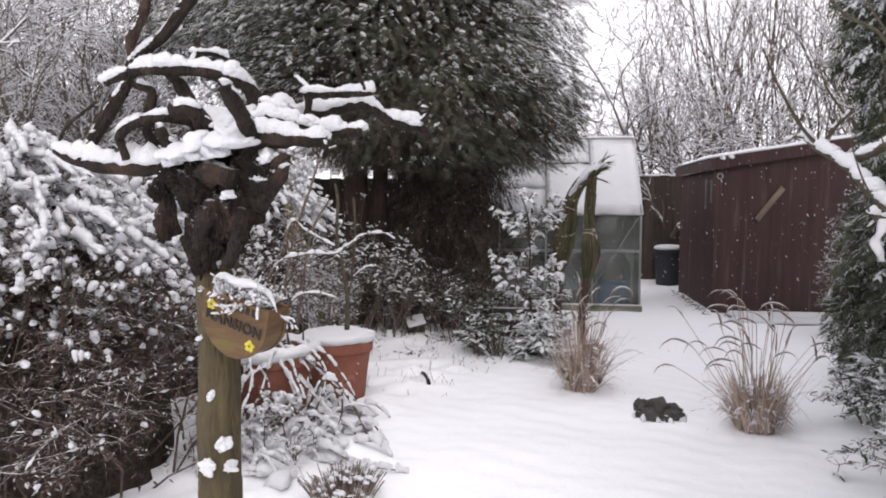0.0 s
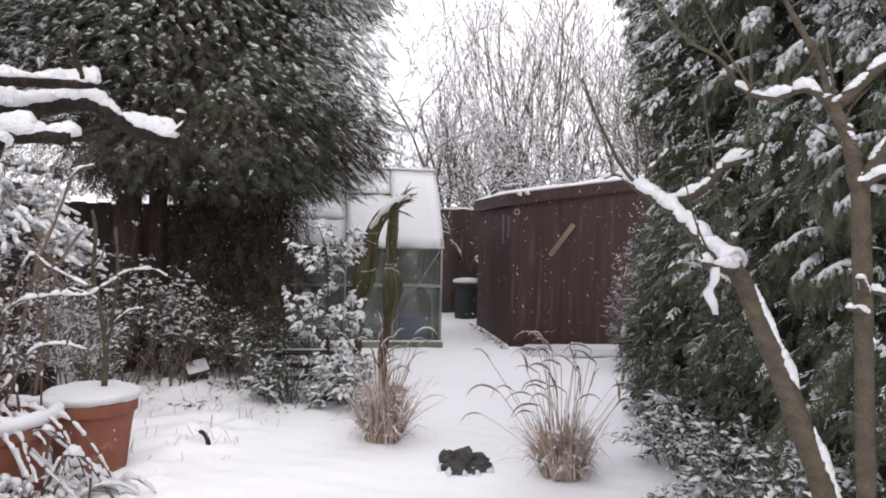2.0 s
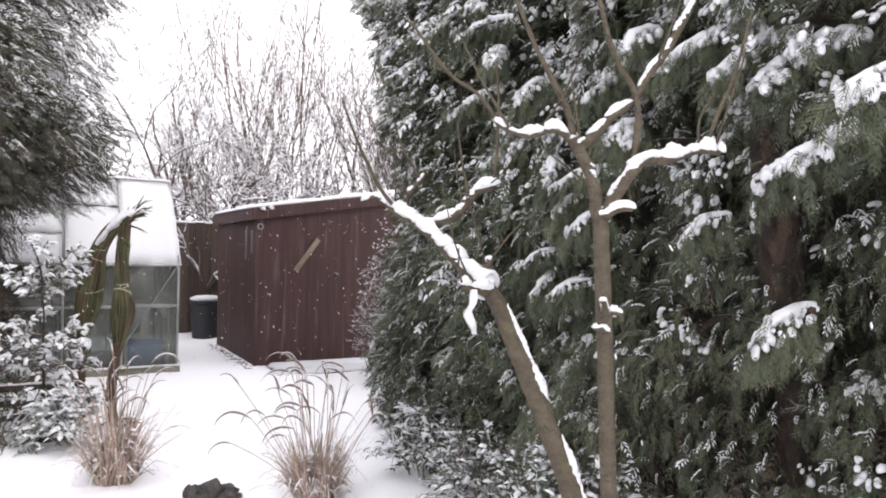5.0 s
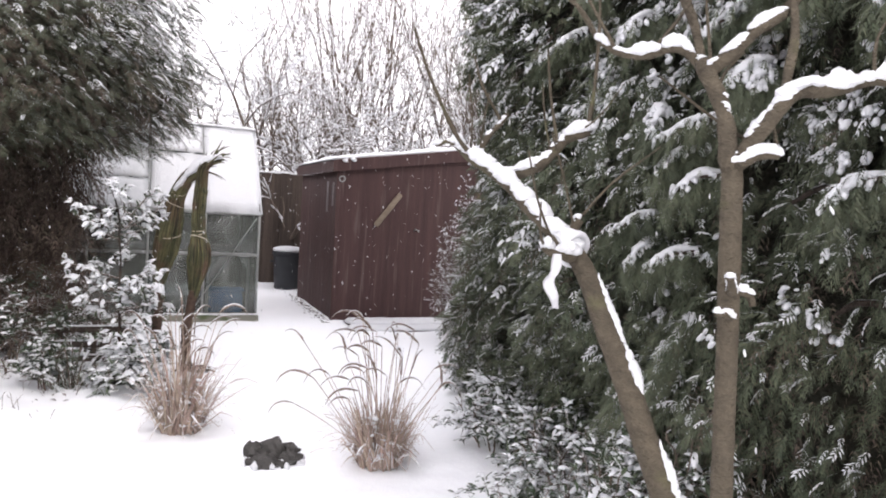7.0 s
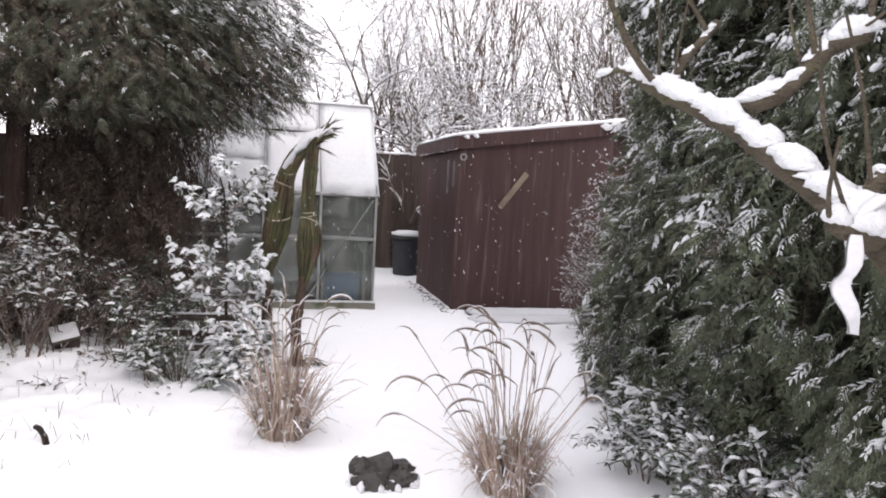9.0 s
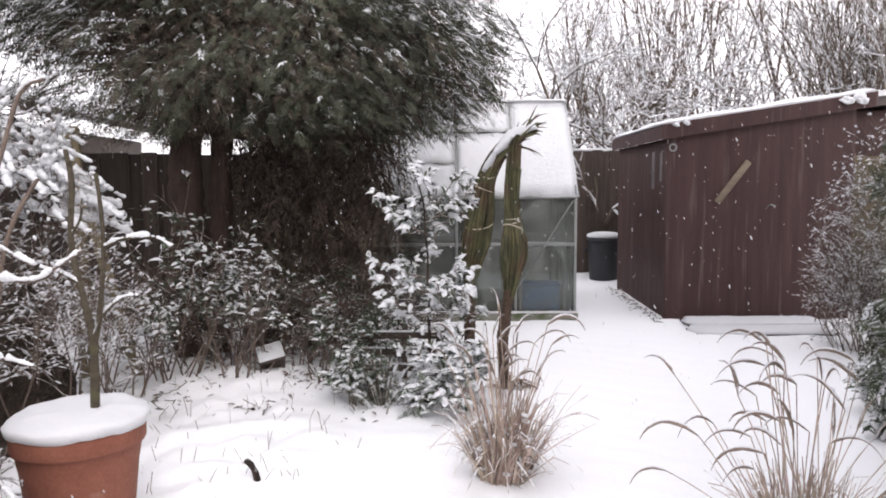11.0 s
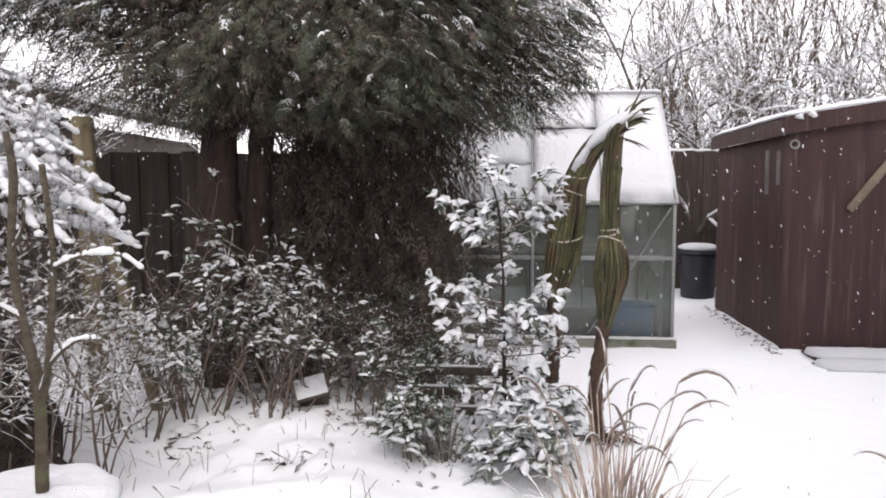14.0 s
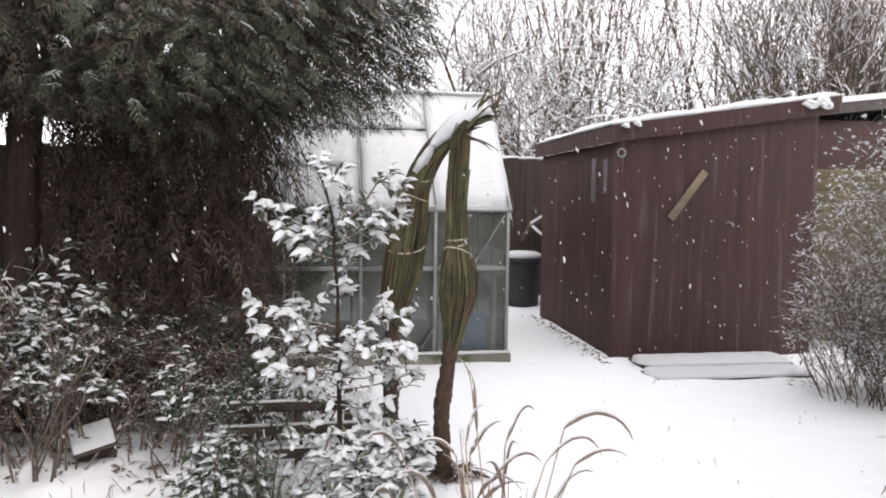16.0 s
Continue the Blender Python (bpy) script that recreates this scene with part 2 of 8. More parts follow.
def gnarled(points, r0, r1, n=18, step=0.008, seed=0, ridge=0.12, swell=0.12):
    """A branch with bark ridges that wind along it."""
    r = np.random.default_rng(seed)
    p = curve(points, step)
    s = np.linspace(0, 1, len(p))
    run = np.arange(len(p)) * step
    rad = (r0 + (r1 - r0) * s) * (1 + swell * np.sin(s * 17 + seed) * np.sin(s * 7.3 + 2 * seed))
    t, sd, u = frames_along(p)
    a = np.linspace(0, 2 * np.pi, n, endpoint=False)[None]
    q = run[:, None]
    f = 1 + ridge * np.sin(4 * a + 9 * q + seed) * np.sin(11 * q + a + seed) + 0.7 * ridge * np.sin(7 * a - 14 * q + 2 * seed) + 0.55 * ridge * np.sin(3 * a + 60 * q) * np.sin(2 * a - 37 * q + seed) + r.normal(0, 0.25 * ridge, (len(p), n))
    rr = rad[:, None] * f
    v = p[:, None] + rr[..., None] * (np.cos(a)[..., None] * sd[:, None] + np.sin(a)[..., None] * u[:, None])
    k = np.arange(len(p) - 1)[:, None] * n
    j = np.arange(n)[None]
    fs = np.stack([k + j, k + (j + 1) % n, k + n + (j + 1) % n, k + n + j], -1).reshape(-1, 4)
    return Geo().add(v.reshape(-1, 3), fs, [list(range(n))[::-1]], [list(range((len(p) - 1) * n, len(p) * n))]), p, rad


def snow_patch(c, normal, w, l, depth, seed, along=None, sub=4, ragged=0.3):
    """An uneven pad of snow lying on a surface with this normal."""
    r = np.random.default_rng(seed)
    v, f = blob_base(seed, 0.0, sub)
    k = r.normal(0, 1, (9, 3))
    k = k / np.linalg.norm(k, axis=1)[:, None] * np.array([3, 3.5, 4, 6, 7, 8, 12, 14, 16])[:, None]
    amp = np.array([0.4, 0.4, 0.35, 0.25, 0.22, 0.2, 0.12, 0.1, 0.1]) * ragged
    v = v * (1 + (np.sin(v @ k.T + r.uniform(0, 6.3, 9)) * amp).sum(1))[:, None]
    nz = np.asarray(normal, float) / np.linalg.norm(normal)
    y = np.asarray(along if along is not None else ((0, 0, 1) if abs(nz[2]) < 0.8 else (1, 0, 0)), float)
    y = y - (y @ nz) * nz
    y /= np.linalg.norm(y)
    x = np.cross(y, nz)
    v[:, 2] = np.where(v[:, 2] < 0, v[:, 2] * 0.35, v[:, 2])
    return Geo().add(np.asarray(c) + v[:, :1] * w * x + v[:, 1:2] * l * y + v[:, 2:3] * depth * nz, f)


def snow_roll(seed, rings=5, n=6):
    """A bumpy roll of snow, one metre long along y, that hangs at its end."""
    r = np.random.default_rng(seed)
    v = []
    for i in range(rings):
        y = i / (rings - 1)
        w = (0.1, 0.27, 0.33, 0.29, 0.11)[i] * r.uniform(0.85, 1.15)
        cx, cz = r.normal(0, 0.04), -0.22 * y * y + r.normal(0, 0.02)
        for j in range(n):
            a = 2 * math.pi * j / n + i * 0.5
            v.append((cx + w * math.cos(a), 0.1 + 0.75 * y, cz + w * 0.9 * math.sin(a)))
    f = [[i * n + j, i * n + (j + 1) % n, (i + 1) * n + (j + 1) % n, (i + 1) * n + j] for i in range(rings - 1) for j in range(n)]
    return np.array(v), np.array(f)


def frond(pairs, droop, wide, seed, spread=0.42):
    """A flat spray of scale leaves, one metre long, that hangs at its tip."""
    r = np.random.default_rng(seed)
    v, f = [], []
    for i in range(pairs):
        y = (i + 0.4) / pairs
        ln = spread * (1 - y) ** 0.7 * (0.35 + 1.3 * min(y * 2.2, 1) * 0.65) + 0.08
        for s in (-1, 1):
            a = radians(r.uniform(32, 52))
            ll = ln * r.uniform(0.75, 1.2)
            dx, dy = s * math.sin(a), math.cos(a)
            w = wide * r.uniform(0.8, 1.2)
            for t, o in ((0.1, w), (1, 0), (0.1, -w)):
                x, yy = dx * ll * t - dy * o, y + dy * ll * t + dx * o * s * s
                v.append((x, yy, -droop * yy * yy - 0.25 * abs(x) + r.normal(0, 0.012)))
            k = len(v)
            f.append((k - 3, k - 2, k - 1))
    return np.array(v), np.array(f)


def snow_frond(pairs, droop, seed, fat=1.0):
    """Fingers of snow that lie on such a spray."""
    r = np.random.default_rng(seed)
    g = Geo()
    for i in range(pairs):
        y = (i + 0.3) / pairs * 0.9
        ln = 0.34 * (1 - y) ** 0.6 + 0.1
        for s in (-1, 1):
            a = radians(r.uniform(25, 50))
            ll = ln * r.uniform(0.7, 1.2)
            dx, dy = s * math.sin(a), math.cos(a)
            w = r.uniform(0.05, 0.085) * fat
            ring = []
            for t, o in ((0, -0.6), (0, 0.6), (0.5, 1), (0.95, 0.5), (0.95, -0.5), (0.5, -1)):
                x, yy = dx * ll * t - dy * o * w, y + dy * ll * t + dx * o * w
                ring.append((x, yy, -droop * yy * yy - 0.25 * abs(x) + 0.01))
            c = np.mean(ring, 0)
            top = [(*(c[:2] + (np.array(q[:2]) - c[:2]) * 0.5), q[2] + 0.07 * fat) for q in ring]
            vs = np.vstack([ring, top])
            g.add(vs, [[q, (q + 1) % 6, 6 + (q + 1) % 6, 6 + q] for q in range(6)], [[6, 7, 8], [8, 9, 10], [10, 11, 6], [6, 8, 10]], )
    return g.array(), np.concatenate([f for f in g.f if f.shape[1] == 4]), np.concatenate([f for f in g.f if f.shape[1] == 3])


def dust_frond(pairs, droop, seed):
    """Small low ridges of snow along the twigs of a spray."""
    r = np.random.default_rng(seed)
    g = Geo()
    for i in range(pairs):
        y = (i + 0.3) / pairs * 0.9
        ln = 0.34 * (1 - y) ** 0.6 + 0.1
        for s in (-1, 1):
            a = radians(r.uniform(25, 50))
            ll = ln * r.uniform(0.7, 1.2)
            dx, dy = s * math.sin(a), math.cos(a)
            w = r.uniform(0.03, 0.055)
            ring = []
            for t, o in ((0, 0), (0.5, 1), (1, 0), (0.5, -1)):
                x, yy = dx * ll * t - dy * o * w, y + dy * ll * t + dx * o * w
                ring.append((x, yy, -droop * yy * yy - 0.25 * abs(x) + 0.01))
            g.add(np.vstack([ring, np.mean(ring, 0) + [0, 0, 0.07]]), [[0, 1, 4], [1, 2, 4], [2, 3, 4], [3, 0, 4]])
    return g.array(), np.concatenate(g.f)


def leaf_base(ratio=0.36, cup=0.06):
    """A pointed oval leaf, folded along its rib, one metre long along y."""
    y = np.array([0, 0.3, 0.65, 1.0])
    w = np.array([0.03, 0.85, 0.8, 0.02]) * ratio / 2
    z = -0.25 * y * y
    mid = np.stack([0 * y, y, z], 1)
    lft = np.stack([-w, y, z + cup], 1)
    rgt = np.stack([w, y, z + cup], 1)
    v = np.vstack([lft, mid, rgt])
    f = [[i, i + 1, 4 + i + 1, 4 + i] for i in range(3)] + [[4 + i, 4 + i + 1, 8 + i + 1, 8 + i] for i in range(3)]
    return v, np.array(f)


def snow_leaf():
    """A cushion of snow in the shape of a leaf."""
    n = 8
    a = np.linspace(0, 2 * np.pi, n, endpoint=False)
    ring = np.stack([np.cos(a) * 0.22, 0.5 + np.sin(a) * 0.5, -0.25 * (0.5 + np.sin(a) * 0.5) ** 2 + 0.05], 1)
    top = ring * [0.62, 0.7, 1] + [0, 0.15, 0.17]
    v = np.vstack([ring, top, [[0, 0.5, 0.2]]])
    q = [[i, (i + 1) % n, n + (i + 1) % n, n + i] for i in range(n)]
    t = [[n + i, n + (i + 1) % n, 2 * n] for i in range(n)]
    return v, np.array(q), np.array(t)


# ---- materials ----


def material(name, a, b, scale=6.0, fine=60.0, rough=0.8, bump=0.3, depth=0.01, stretch=(1, 1, 1), snow=None, metal=0.0, vary=0.0, spot=None, island=0.0):
    """Two colours mixed at two scales, with fine relief; snow=(low, high) lets snow lie where the surface looks upwards."""
    m = bpy.data.materials.new(name)
    m.use_nodes = True
    n, l = m.node_tree.nodes, m.node_tree.links
    bsdf = n["Principled BSDF"]
    co = n.new("ShaderNodeTexCoord")
    mp = n.new("ShaderNodeMapping")
    mp.inputs["Scale"].default_value = stretch
    l.new(co.outputs["Object"], mp.inputs[0])

    def tex(sc, detail):
        t = n.new("ShaderNodeTexNoise")
        t.inputs["Scale"].default_value, t.inputs["Detail"].default_value = sc, detail
        l.new(mp.outputs[0], t.inputs["Vector"])
        return t.outputs["Fac"]

    def calc(op, x, y, clamp=False):
        c = n.new("ShaderNodeMath")
        c.operation, c.use_clamp = op, clamp
        for s, val in zip(c.inputs, (x, y)):
            if isinstance(val, (int, float)):
                s.default_value = val
            else:
                l.new(val, s)
        return c.outputs[0]

    def mix(f, x, y):
        c = n.new("ShaderNodeMix")
        c.data_type = "RGBA"
        for s, val in zip((c.inputs[0], c.inputs[6], c.inputs[7]), (f, x, y)):
            if isinstance(val, tuple):
                s.default_value = (*val, 1)
            elif isinstance(val, (int, float)):
                s.default_value = val
            else:
                l.new(val, s)
        return c.outputs[2]

    big, small = tex(scale, 4), tex(fine, 3)
    f = calc("ADD", calc("MULTIPLY", big, 0.9), calc("MULTIPLY", small, 0.6))
    f = calc("MULTIPLY", calc("SUBTRACT", f, 0.45), 1.7, True)
    col = mix(f, a, b)
    if spot:
        sf = calc("MULTIPLY", calc("SUBTRACT", tex(spot[1], 5), spot[2]), 9.0, True)
        col = mix(sf, col, spot[0])
    if vary:
        info = n.new("ShaderNodeObjectInfo")
        hsv = n.new("ShaderNodeHueSaturation")
        l.new(calc("ADD", calc("MULTIPLY", info.outputs["Random"], 2 * vary), 1 - vary), hsv.inputs["Value"])
        l.new(col, hsv.inputs["Color"])
        col = hsv.outputs[0]
    if island:
        geo_ = n.new("ShaderNodeNewGeometry")
        hs2 = n.new("ShaderNodeHueSaturation")
        l.new(calc("ADD", calc("MULTIPLY", geo_.outputs["Random Per Island"], 2 * island), 1 - island), hs2.inputs["Value"])
        l.new(calc("ADD", calc("MULTIPLY", calc("FRACT", calc("MULTIPLY", geo_.outputs["Random Per Island"], 7.31), 0.0), 0.05), 0.475), hs2.inputs["Hue"])
        l.new(col, hs2.inputs["Color"])
        col = hs2.outputs[0]
    rg = rough
    if snow:
        g = n.new("ShaderNodeNewGeometry")
        sp = n.new("ShaderNodeSeparateXYZ")
        l.new(g.outputs["Normal"], sp.inputs[0])
        lie = calc("ADD", sp.outputs[2], calc("MULTIPLY", calc("SUBTRACT", tex(snow[2] if len(snow) > 2 else 14.0, 3), 0.5), 1.1))
        sf = calc("DIVIDE", calc("SUBTRACT", lie, snow[0]), snow[1] - snow[0], True)
        col = mix(sf, col, (0.84, 0.86, 0.89))
        rg = calc("ADD", calc("MULTIPLY", sf, 0.9 - rough), rough)
    if isinstance(rg, float):
        bsdf.inputs["Roughness"].default_value = rg
    else:
        l.new(rg, bsdf.inputs["Roughness"])
    l.new(col, bsdf.inputs["Base Color"])
    bsdf.inputs["Metallic"].default_value = metal
    bsdf.inputs["Specular IOR Level"].default_value = 0.3
    if bump:
        bp = n.new("ShaderNodeBump")
        bp.inputs["Strength"].default_value, bp.inputs["Distance"].default_value = bump, depth
        l.new(calc("ADD", small, calc("MULTIPLY", big, 1.5)), bp.inputs["Height"])
        l.new(bp.outputs[0], bsdf.inputs["Normal"])
    return m


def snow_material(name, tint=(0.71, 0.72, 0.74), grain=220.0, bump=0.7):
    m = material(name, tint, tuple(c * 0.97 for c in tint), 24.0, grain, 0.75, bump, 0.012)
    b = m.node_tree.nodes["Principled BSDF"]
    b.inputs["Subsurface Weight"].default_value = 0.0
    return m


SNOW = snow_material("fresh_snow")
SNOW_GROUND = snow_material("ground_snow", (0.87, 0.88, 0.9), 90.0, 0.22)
# Thin snow, greyed further so its colour carries the conifer's shade
GREYED_SNOW = material("thin_snow_with_shade", (0.5, 0.52, 0.53), (0.66, 0.67, 0.69), 6.0, 60.0, 0.6, 0.3, 0.004)
TIMBER_DARK = material("dark_stained_timber", (0.05, 0.04, 0.035), (0.1, 0.08, 0.07), 4.0, 50.0, 0.85, 0.4, 0.004)
BARK_GREY = material("cherry_bark", (0.052, 0.042, 0.03), (0.125, 0.104, 0.073), 18.0, 130.0, 0.9, 1.0, 0.012, (1, 1, 2.2), spot=((0.11, 0.105, 0.055), 5.0, 0.6))
BARK_GNARL = material("gnarled_bark", (0.013, 0.0095, 0.008), (0.062, 0.045, 0.034), 30.0, 170.0, 0.95, 1.0, 0.04, (1, 1, 0.35), snow=(0.7, 1.15, 28.0), spot=((0.085, 0.055, 0.04), 14.0, 0.56))
BARK_POST = material("mossy_trunk_bark", (0.04, 0.031, 0.018), (0.105, 0.083, 0.044), 22.0, 110.0, 0.9, 1.0, 0.012, (1, 1, 0.22), spot=((0.13, 0.13, 0.04), 7.0, 0.55))
BARK_RED = material("conifer_bark", (0.035, 0.024, 0.02), (0.09, 0.062, 0.05), 16.0, 90.0, 0.95, 0.8, 0.02, (1, 1, 0.15))
TWIG = material("bare_twigs", (0.085, 0.064, 0.052), (0.18, 0.138, 0.112), 9.0, 80.0, 0.85, 0.2, 0.003, snow=(0.5, 0.85))
# Darker copy of bare_twigs: shade in the bush put into colour; also dark canes
TWIG_DARK = material("brown_twigs_with_shade", (0.05, 0.036, 0.03), (0.12, 0.088, 0.07), 9.0, 80.0, 0.85, 0.2, 0.003, snow=(0.6, 0.95))
# Dark brown that carries the shade inside the shrubs in its colour
THICKET = material("thicket_inner_shade", (0.025, 0.019, 0.015), (0.1, 0.075, 0.058), 24.0, 90.0, 0.95, 1.0, 0.06)
DEAD_LEAF = material("withered_leaves", (0.04, 0.027, 0.021), (0.12, 0.08, 0.058), 9.0, 60.0, 0.8, 0.0, island=0.4, snow=(0.7, 1.1, 12.0))
TWIG_FAR = material("far_twigs", (0.075, 0.058, 0.046), (0.155, 0.122, 0.098), 3.0, 40.0, 0.85, 0.2, 0.004, snow=(0.55, 0.9))
CONIFER = material("conifer_needles", (0.03, 0.036, 0.024), (0.088, 0.096, 0.062), 2.2, 30.0, 0.7, 0.0, island=0.35, snow=(0.8, 1.35, 4.0))
DEAD = material("dead_conifer_twigs", (0.05, 0.04, 0.032), (0.135, 0.104, 0.08), 3.0, 40.0, 0.9, 0.0, island=0.5, snow=(1.0, 1.3, 6.0))
HEDGE = material("cypress_scales", (0.031, 0.042, 0.025), (0.094, 0.105, 0.064), 3.0, 30.0, 0.65, 0.0, island=0.35, snow=(0.84, 1.3, 6.0))
# Near-black: the shade inside the conifers is put into this colour
CORE = material("conifer_inner_shade", (0.012, 0.014, 0.009), (0.035, 0.032, 0.022), 8.0, 50.0, 0.9, 0.9, 0.05)
LEAF = material("evergreen_leaves", (0.028, 0.045, 0.026), (0.07, 0.09, 0.05), 9.0, 60.0, 0.4, 0.0, island=0.3, snow=(0.8, 1.15, 9.0))
LEAF_GREY = material("greygreen_leaves", (0.05, 0.07, 0.045), (0.12, 0.14, 0.09), 9.0, 60.0, 0.5, 0.0, snow=(0.7, 1.05, 9.0))
STRAW = material("dry_grass", (0.2, 0.14, 0.11), (0.5, 0.4, 0.335), 14.0, 90.0, 0.8, 0.0, island=0.3, snow=(0.35, 0.75, 20.0))
PLUME = material("grass_plumes", (0.12, 0.09, 0.075), (0.27, 0.21, 0.17), 30.0, 200.0, 0.9, 0.5, 0.004, snow=(0.55, 0.95, 25.0))
TERRACOTTA = material("terracotta", (0.18, 0.062, 0.04), (0.27, 0.108, 0.072), 7.0, 70.0, 0.8, 0.3, 0.003, spot=((0.46, 0.3, 0.24), 4.0, 0.62))
SHED = material("red_brown_stained_boards", (0.04, 0.02, 0.019), (0.072, 0.038, 0.035), 3.0, 50.0, 0.7, 0.6, 0.004, (5, 5, 0.3), vary=0.06, spot=((0.098, 0.068, 0.064), 3.2, 0.57))
FELT = material("roofing_felt", (0.05, 0.045, 0.045), (0.1, 0.085, 0.08), 8.0, 150.0, 0.95, 0.5, 0.003)
FENCE = material("weathered_fence_boards", (0.035, 0.027, 0.023), (0.085, 0.064, 0.052), 5.0, 60.0, 0.85, 0.5, 0.004, (6, 6, 0.4), vary=0.2)
POST = material("old_fence_post", (0.12, 0.1, 0.065), (0.22, 0.18, 0.11), 6.0, 80.0, 0.9, 0.5, 0.004, (6, 6, 0.5))
ALU = material("dull_aluminium", (0.2, 0.205, 0.2), (0.36, 0.365, 0.355), 8.0, 100.0, 0.55, 0.1, 0.001, metal=0.6)
PLINTH = material("algae_stained_plinth", (0.13, 0.13, 0.11), (0.24, 0.23, 0.19), 6.0, 90.0, 0.9, 0.4, 0.004, spot=((0.08, 0.1, 0.05), 5.0, 0.52))
BIN = material("blue_grey_plastic", (0.017, 0.018, 0.021), (0.034, 0.036, 0.041), 5.0, 120.0, 0.55, 0.1, 0.001)
STONE = material("dark_wet_stone", (0.03, 0.028, 0.026), (0.08, 0.075, 0.07), 20.0, 140.0, 0.7, 0.6, 0.006)
BLUE = material("blue_plastic_tub", (0.03, 0.24, 0.62), (0.05, 0.3, 0.7), 4.0, 60.0, 0.5, 0.1, 0.001)
WOOD = material("planter_wood", (0.06, 0.035, 0.018), (0.15, 0.088, 0.042), 9.0, 90.0, 0.75, 0.4, 0.003, (1, 1, 5), spot=((0.12, 0.1, 0.03), 9.0, 0.58))
PALE_BOARD = material("pale_board", (0.15, 0.115, 0.085), (0.24, 0.195, 0.145), 8.0, 90.0, 0.8, 0.3, 0.002, (1, 1, 4))
YUCCA_LEAF = material("cordyline_leaves", (0.03, 0.034, 0.017), (0.115, 0.105, 0.05), 12.0, 60.0, 0.6, 0.0, island=0.75, spot=((0.075, 0.05, 0.03), 5.0, 0.5))
YUCCA_CORE = material("cordyline_bundle_core", (0.025, 0.022, 0.012), (0.05, 0.042, 0.02), 20.0, 90.0, 0.8, 0.5, 0.004)
YUCCA_BARK = material("cordyline_stem", (0.04, 0.026, 0.02), (0.11, 0.072, 0.052), 30.0, 120.0, 0.9, 0.8, 0.008)
TWINE = material("pale_twine", (0.42, 0.36, 0.28), (0.6, 0.54, 0.45), 60.0, 200.0, 0.9, 0.4, 0.002)
RIBBON = material("white_cloth_strip", (0.5, 0.5, 0.52), (0.66, 0.66, 0.68), 12.0, 120.0, 0.9, 0.2, 0.002)
BLACK_PAINT = material("black_lettering", (0.015, 0.012, 0.01), (0.03, 0.025, 0.02), 40.0, 150.0, 0.7, 0.1, 0.001)
YELLOW = material("yellow_painted_flower", (0.42, 0.35, 0.03), (0.56, 0.48, 0.06), 60.0, 200.0, 0.7, 0.1, 0.001)
BRICK_FAR = material("distant_brick", (0.24, 0.15, 0.11), (0.34, 0.22, 0.17), 3.0, 40.0, 0.9, 0.3, 0.01)
STREAK = material("worn_pale_paint", (0.07, 0.055, 0.055), (0.24, 0.22, 0.22), 9.0, 60.0, 0.8, 0.2, 0.002, (3, 3, 0.6))
WHITE_POLY = material("pale_plastic", (0.6, 0.61, 0.62), (0.74, 0.75, 0.76), 8.0, 80.0, 0.6, 0.1, 0.001)
SOIL_BARE = material("greenhouse_soil", (0.03, 0.025, 0.02), (0.08, 0.065, 0.05), 12.0, 90.0, 0.95, 0.6, 0.01)
SOIL = material("leaf_litter", (0.035, 0.026, 0.02), (0.09, 0.068, 0.05), 12.0, 90.0, 0.95, 0.8, 0.02, snow=(0.85, 1.1, 6.0))

GLASS = bpy.data.materials.new("dirty_greenhouse_glass")
GLASS.use_nodes = True
gn, gl = GLASS.node_tree.nodes, GLASS.node_tree.links
clear, film_, shine = gn.new("ShaderNodeBsdfTransparent"), gn.new("ShaderNodeBsdfDiffuse"), gn.new("ShaderNodeBsdfGlossy")
clear.inputs[0].default_value = (0.84, 0.87, 0.86, 1)
film_.inputs[0].default_value = (0.15, 0.16, 0.145, 1)
shine.inputs["Roughness"].default_value = 0.08
dirt = gn.new("ShaderNodeTexNoise")
dirt.inputs["Scale"].default_value, dirt.inputs["Detail"].default_value = 3.5, 6
span = gn.new("ShaderNodeMapRange")
span.inputs[3].default_value, span.inputs[4].default_value = 0.15, 0.62
gl.new(dirt.outputs[0], span.inputs[0])
m1, m2, fres = gn.new("ShaderNodeMixShader"), gn.new("ShaderNodeMixShader"), gn.new("ShaderNodeFresnel")
gl.new(span.outputs[0], m1.inputs[0])
gl.new(clear.outputs[0], m1.inputs[1])
gl.new(film_.outputs[0], m1.inputs[2])
gl.new(fres.outputs[0], m2.inputs[0])
gl.new(m1.outputs[0], m2.inputs[1])
gl.new(shine.outputs[0], m2.inputs[2])
gl.new(m2.outputs[0], gn["Material Output"].inputs[0])

# ---- ground ----


def waves(x, y, seed, lengths, count=7):
    r = np.random.default_rng(seed)
    z = np.zeros_like(x)
    for ln, amp in lengths:
        for _ in range(count):
            a, ph = r.uniform(0, 2 * np.pi, 2)
            k = 2 * np.pi / (ln * r.uniform(0.7, 1.4))
            z += amp / count**0.5 * np.sin(k * (x * np.cos(a) + y * np.sin(a)) + ph)
    return z


def mound(x, y, cx, cy, rx, ry, h):
    return h * np.exp(-(((x - cx) / rx) ** 2) - ((y - cy) / ry) ** 2)


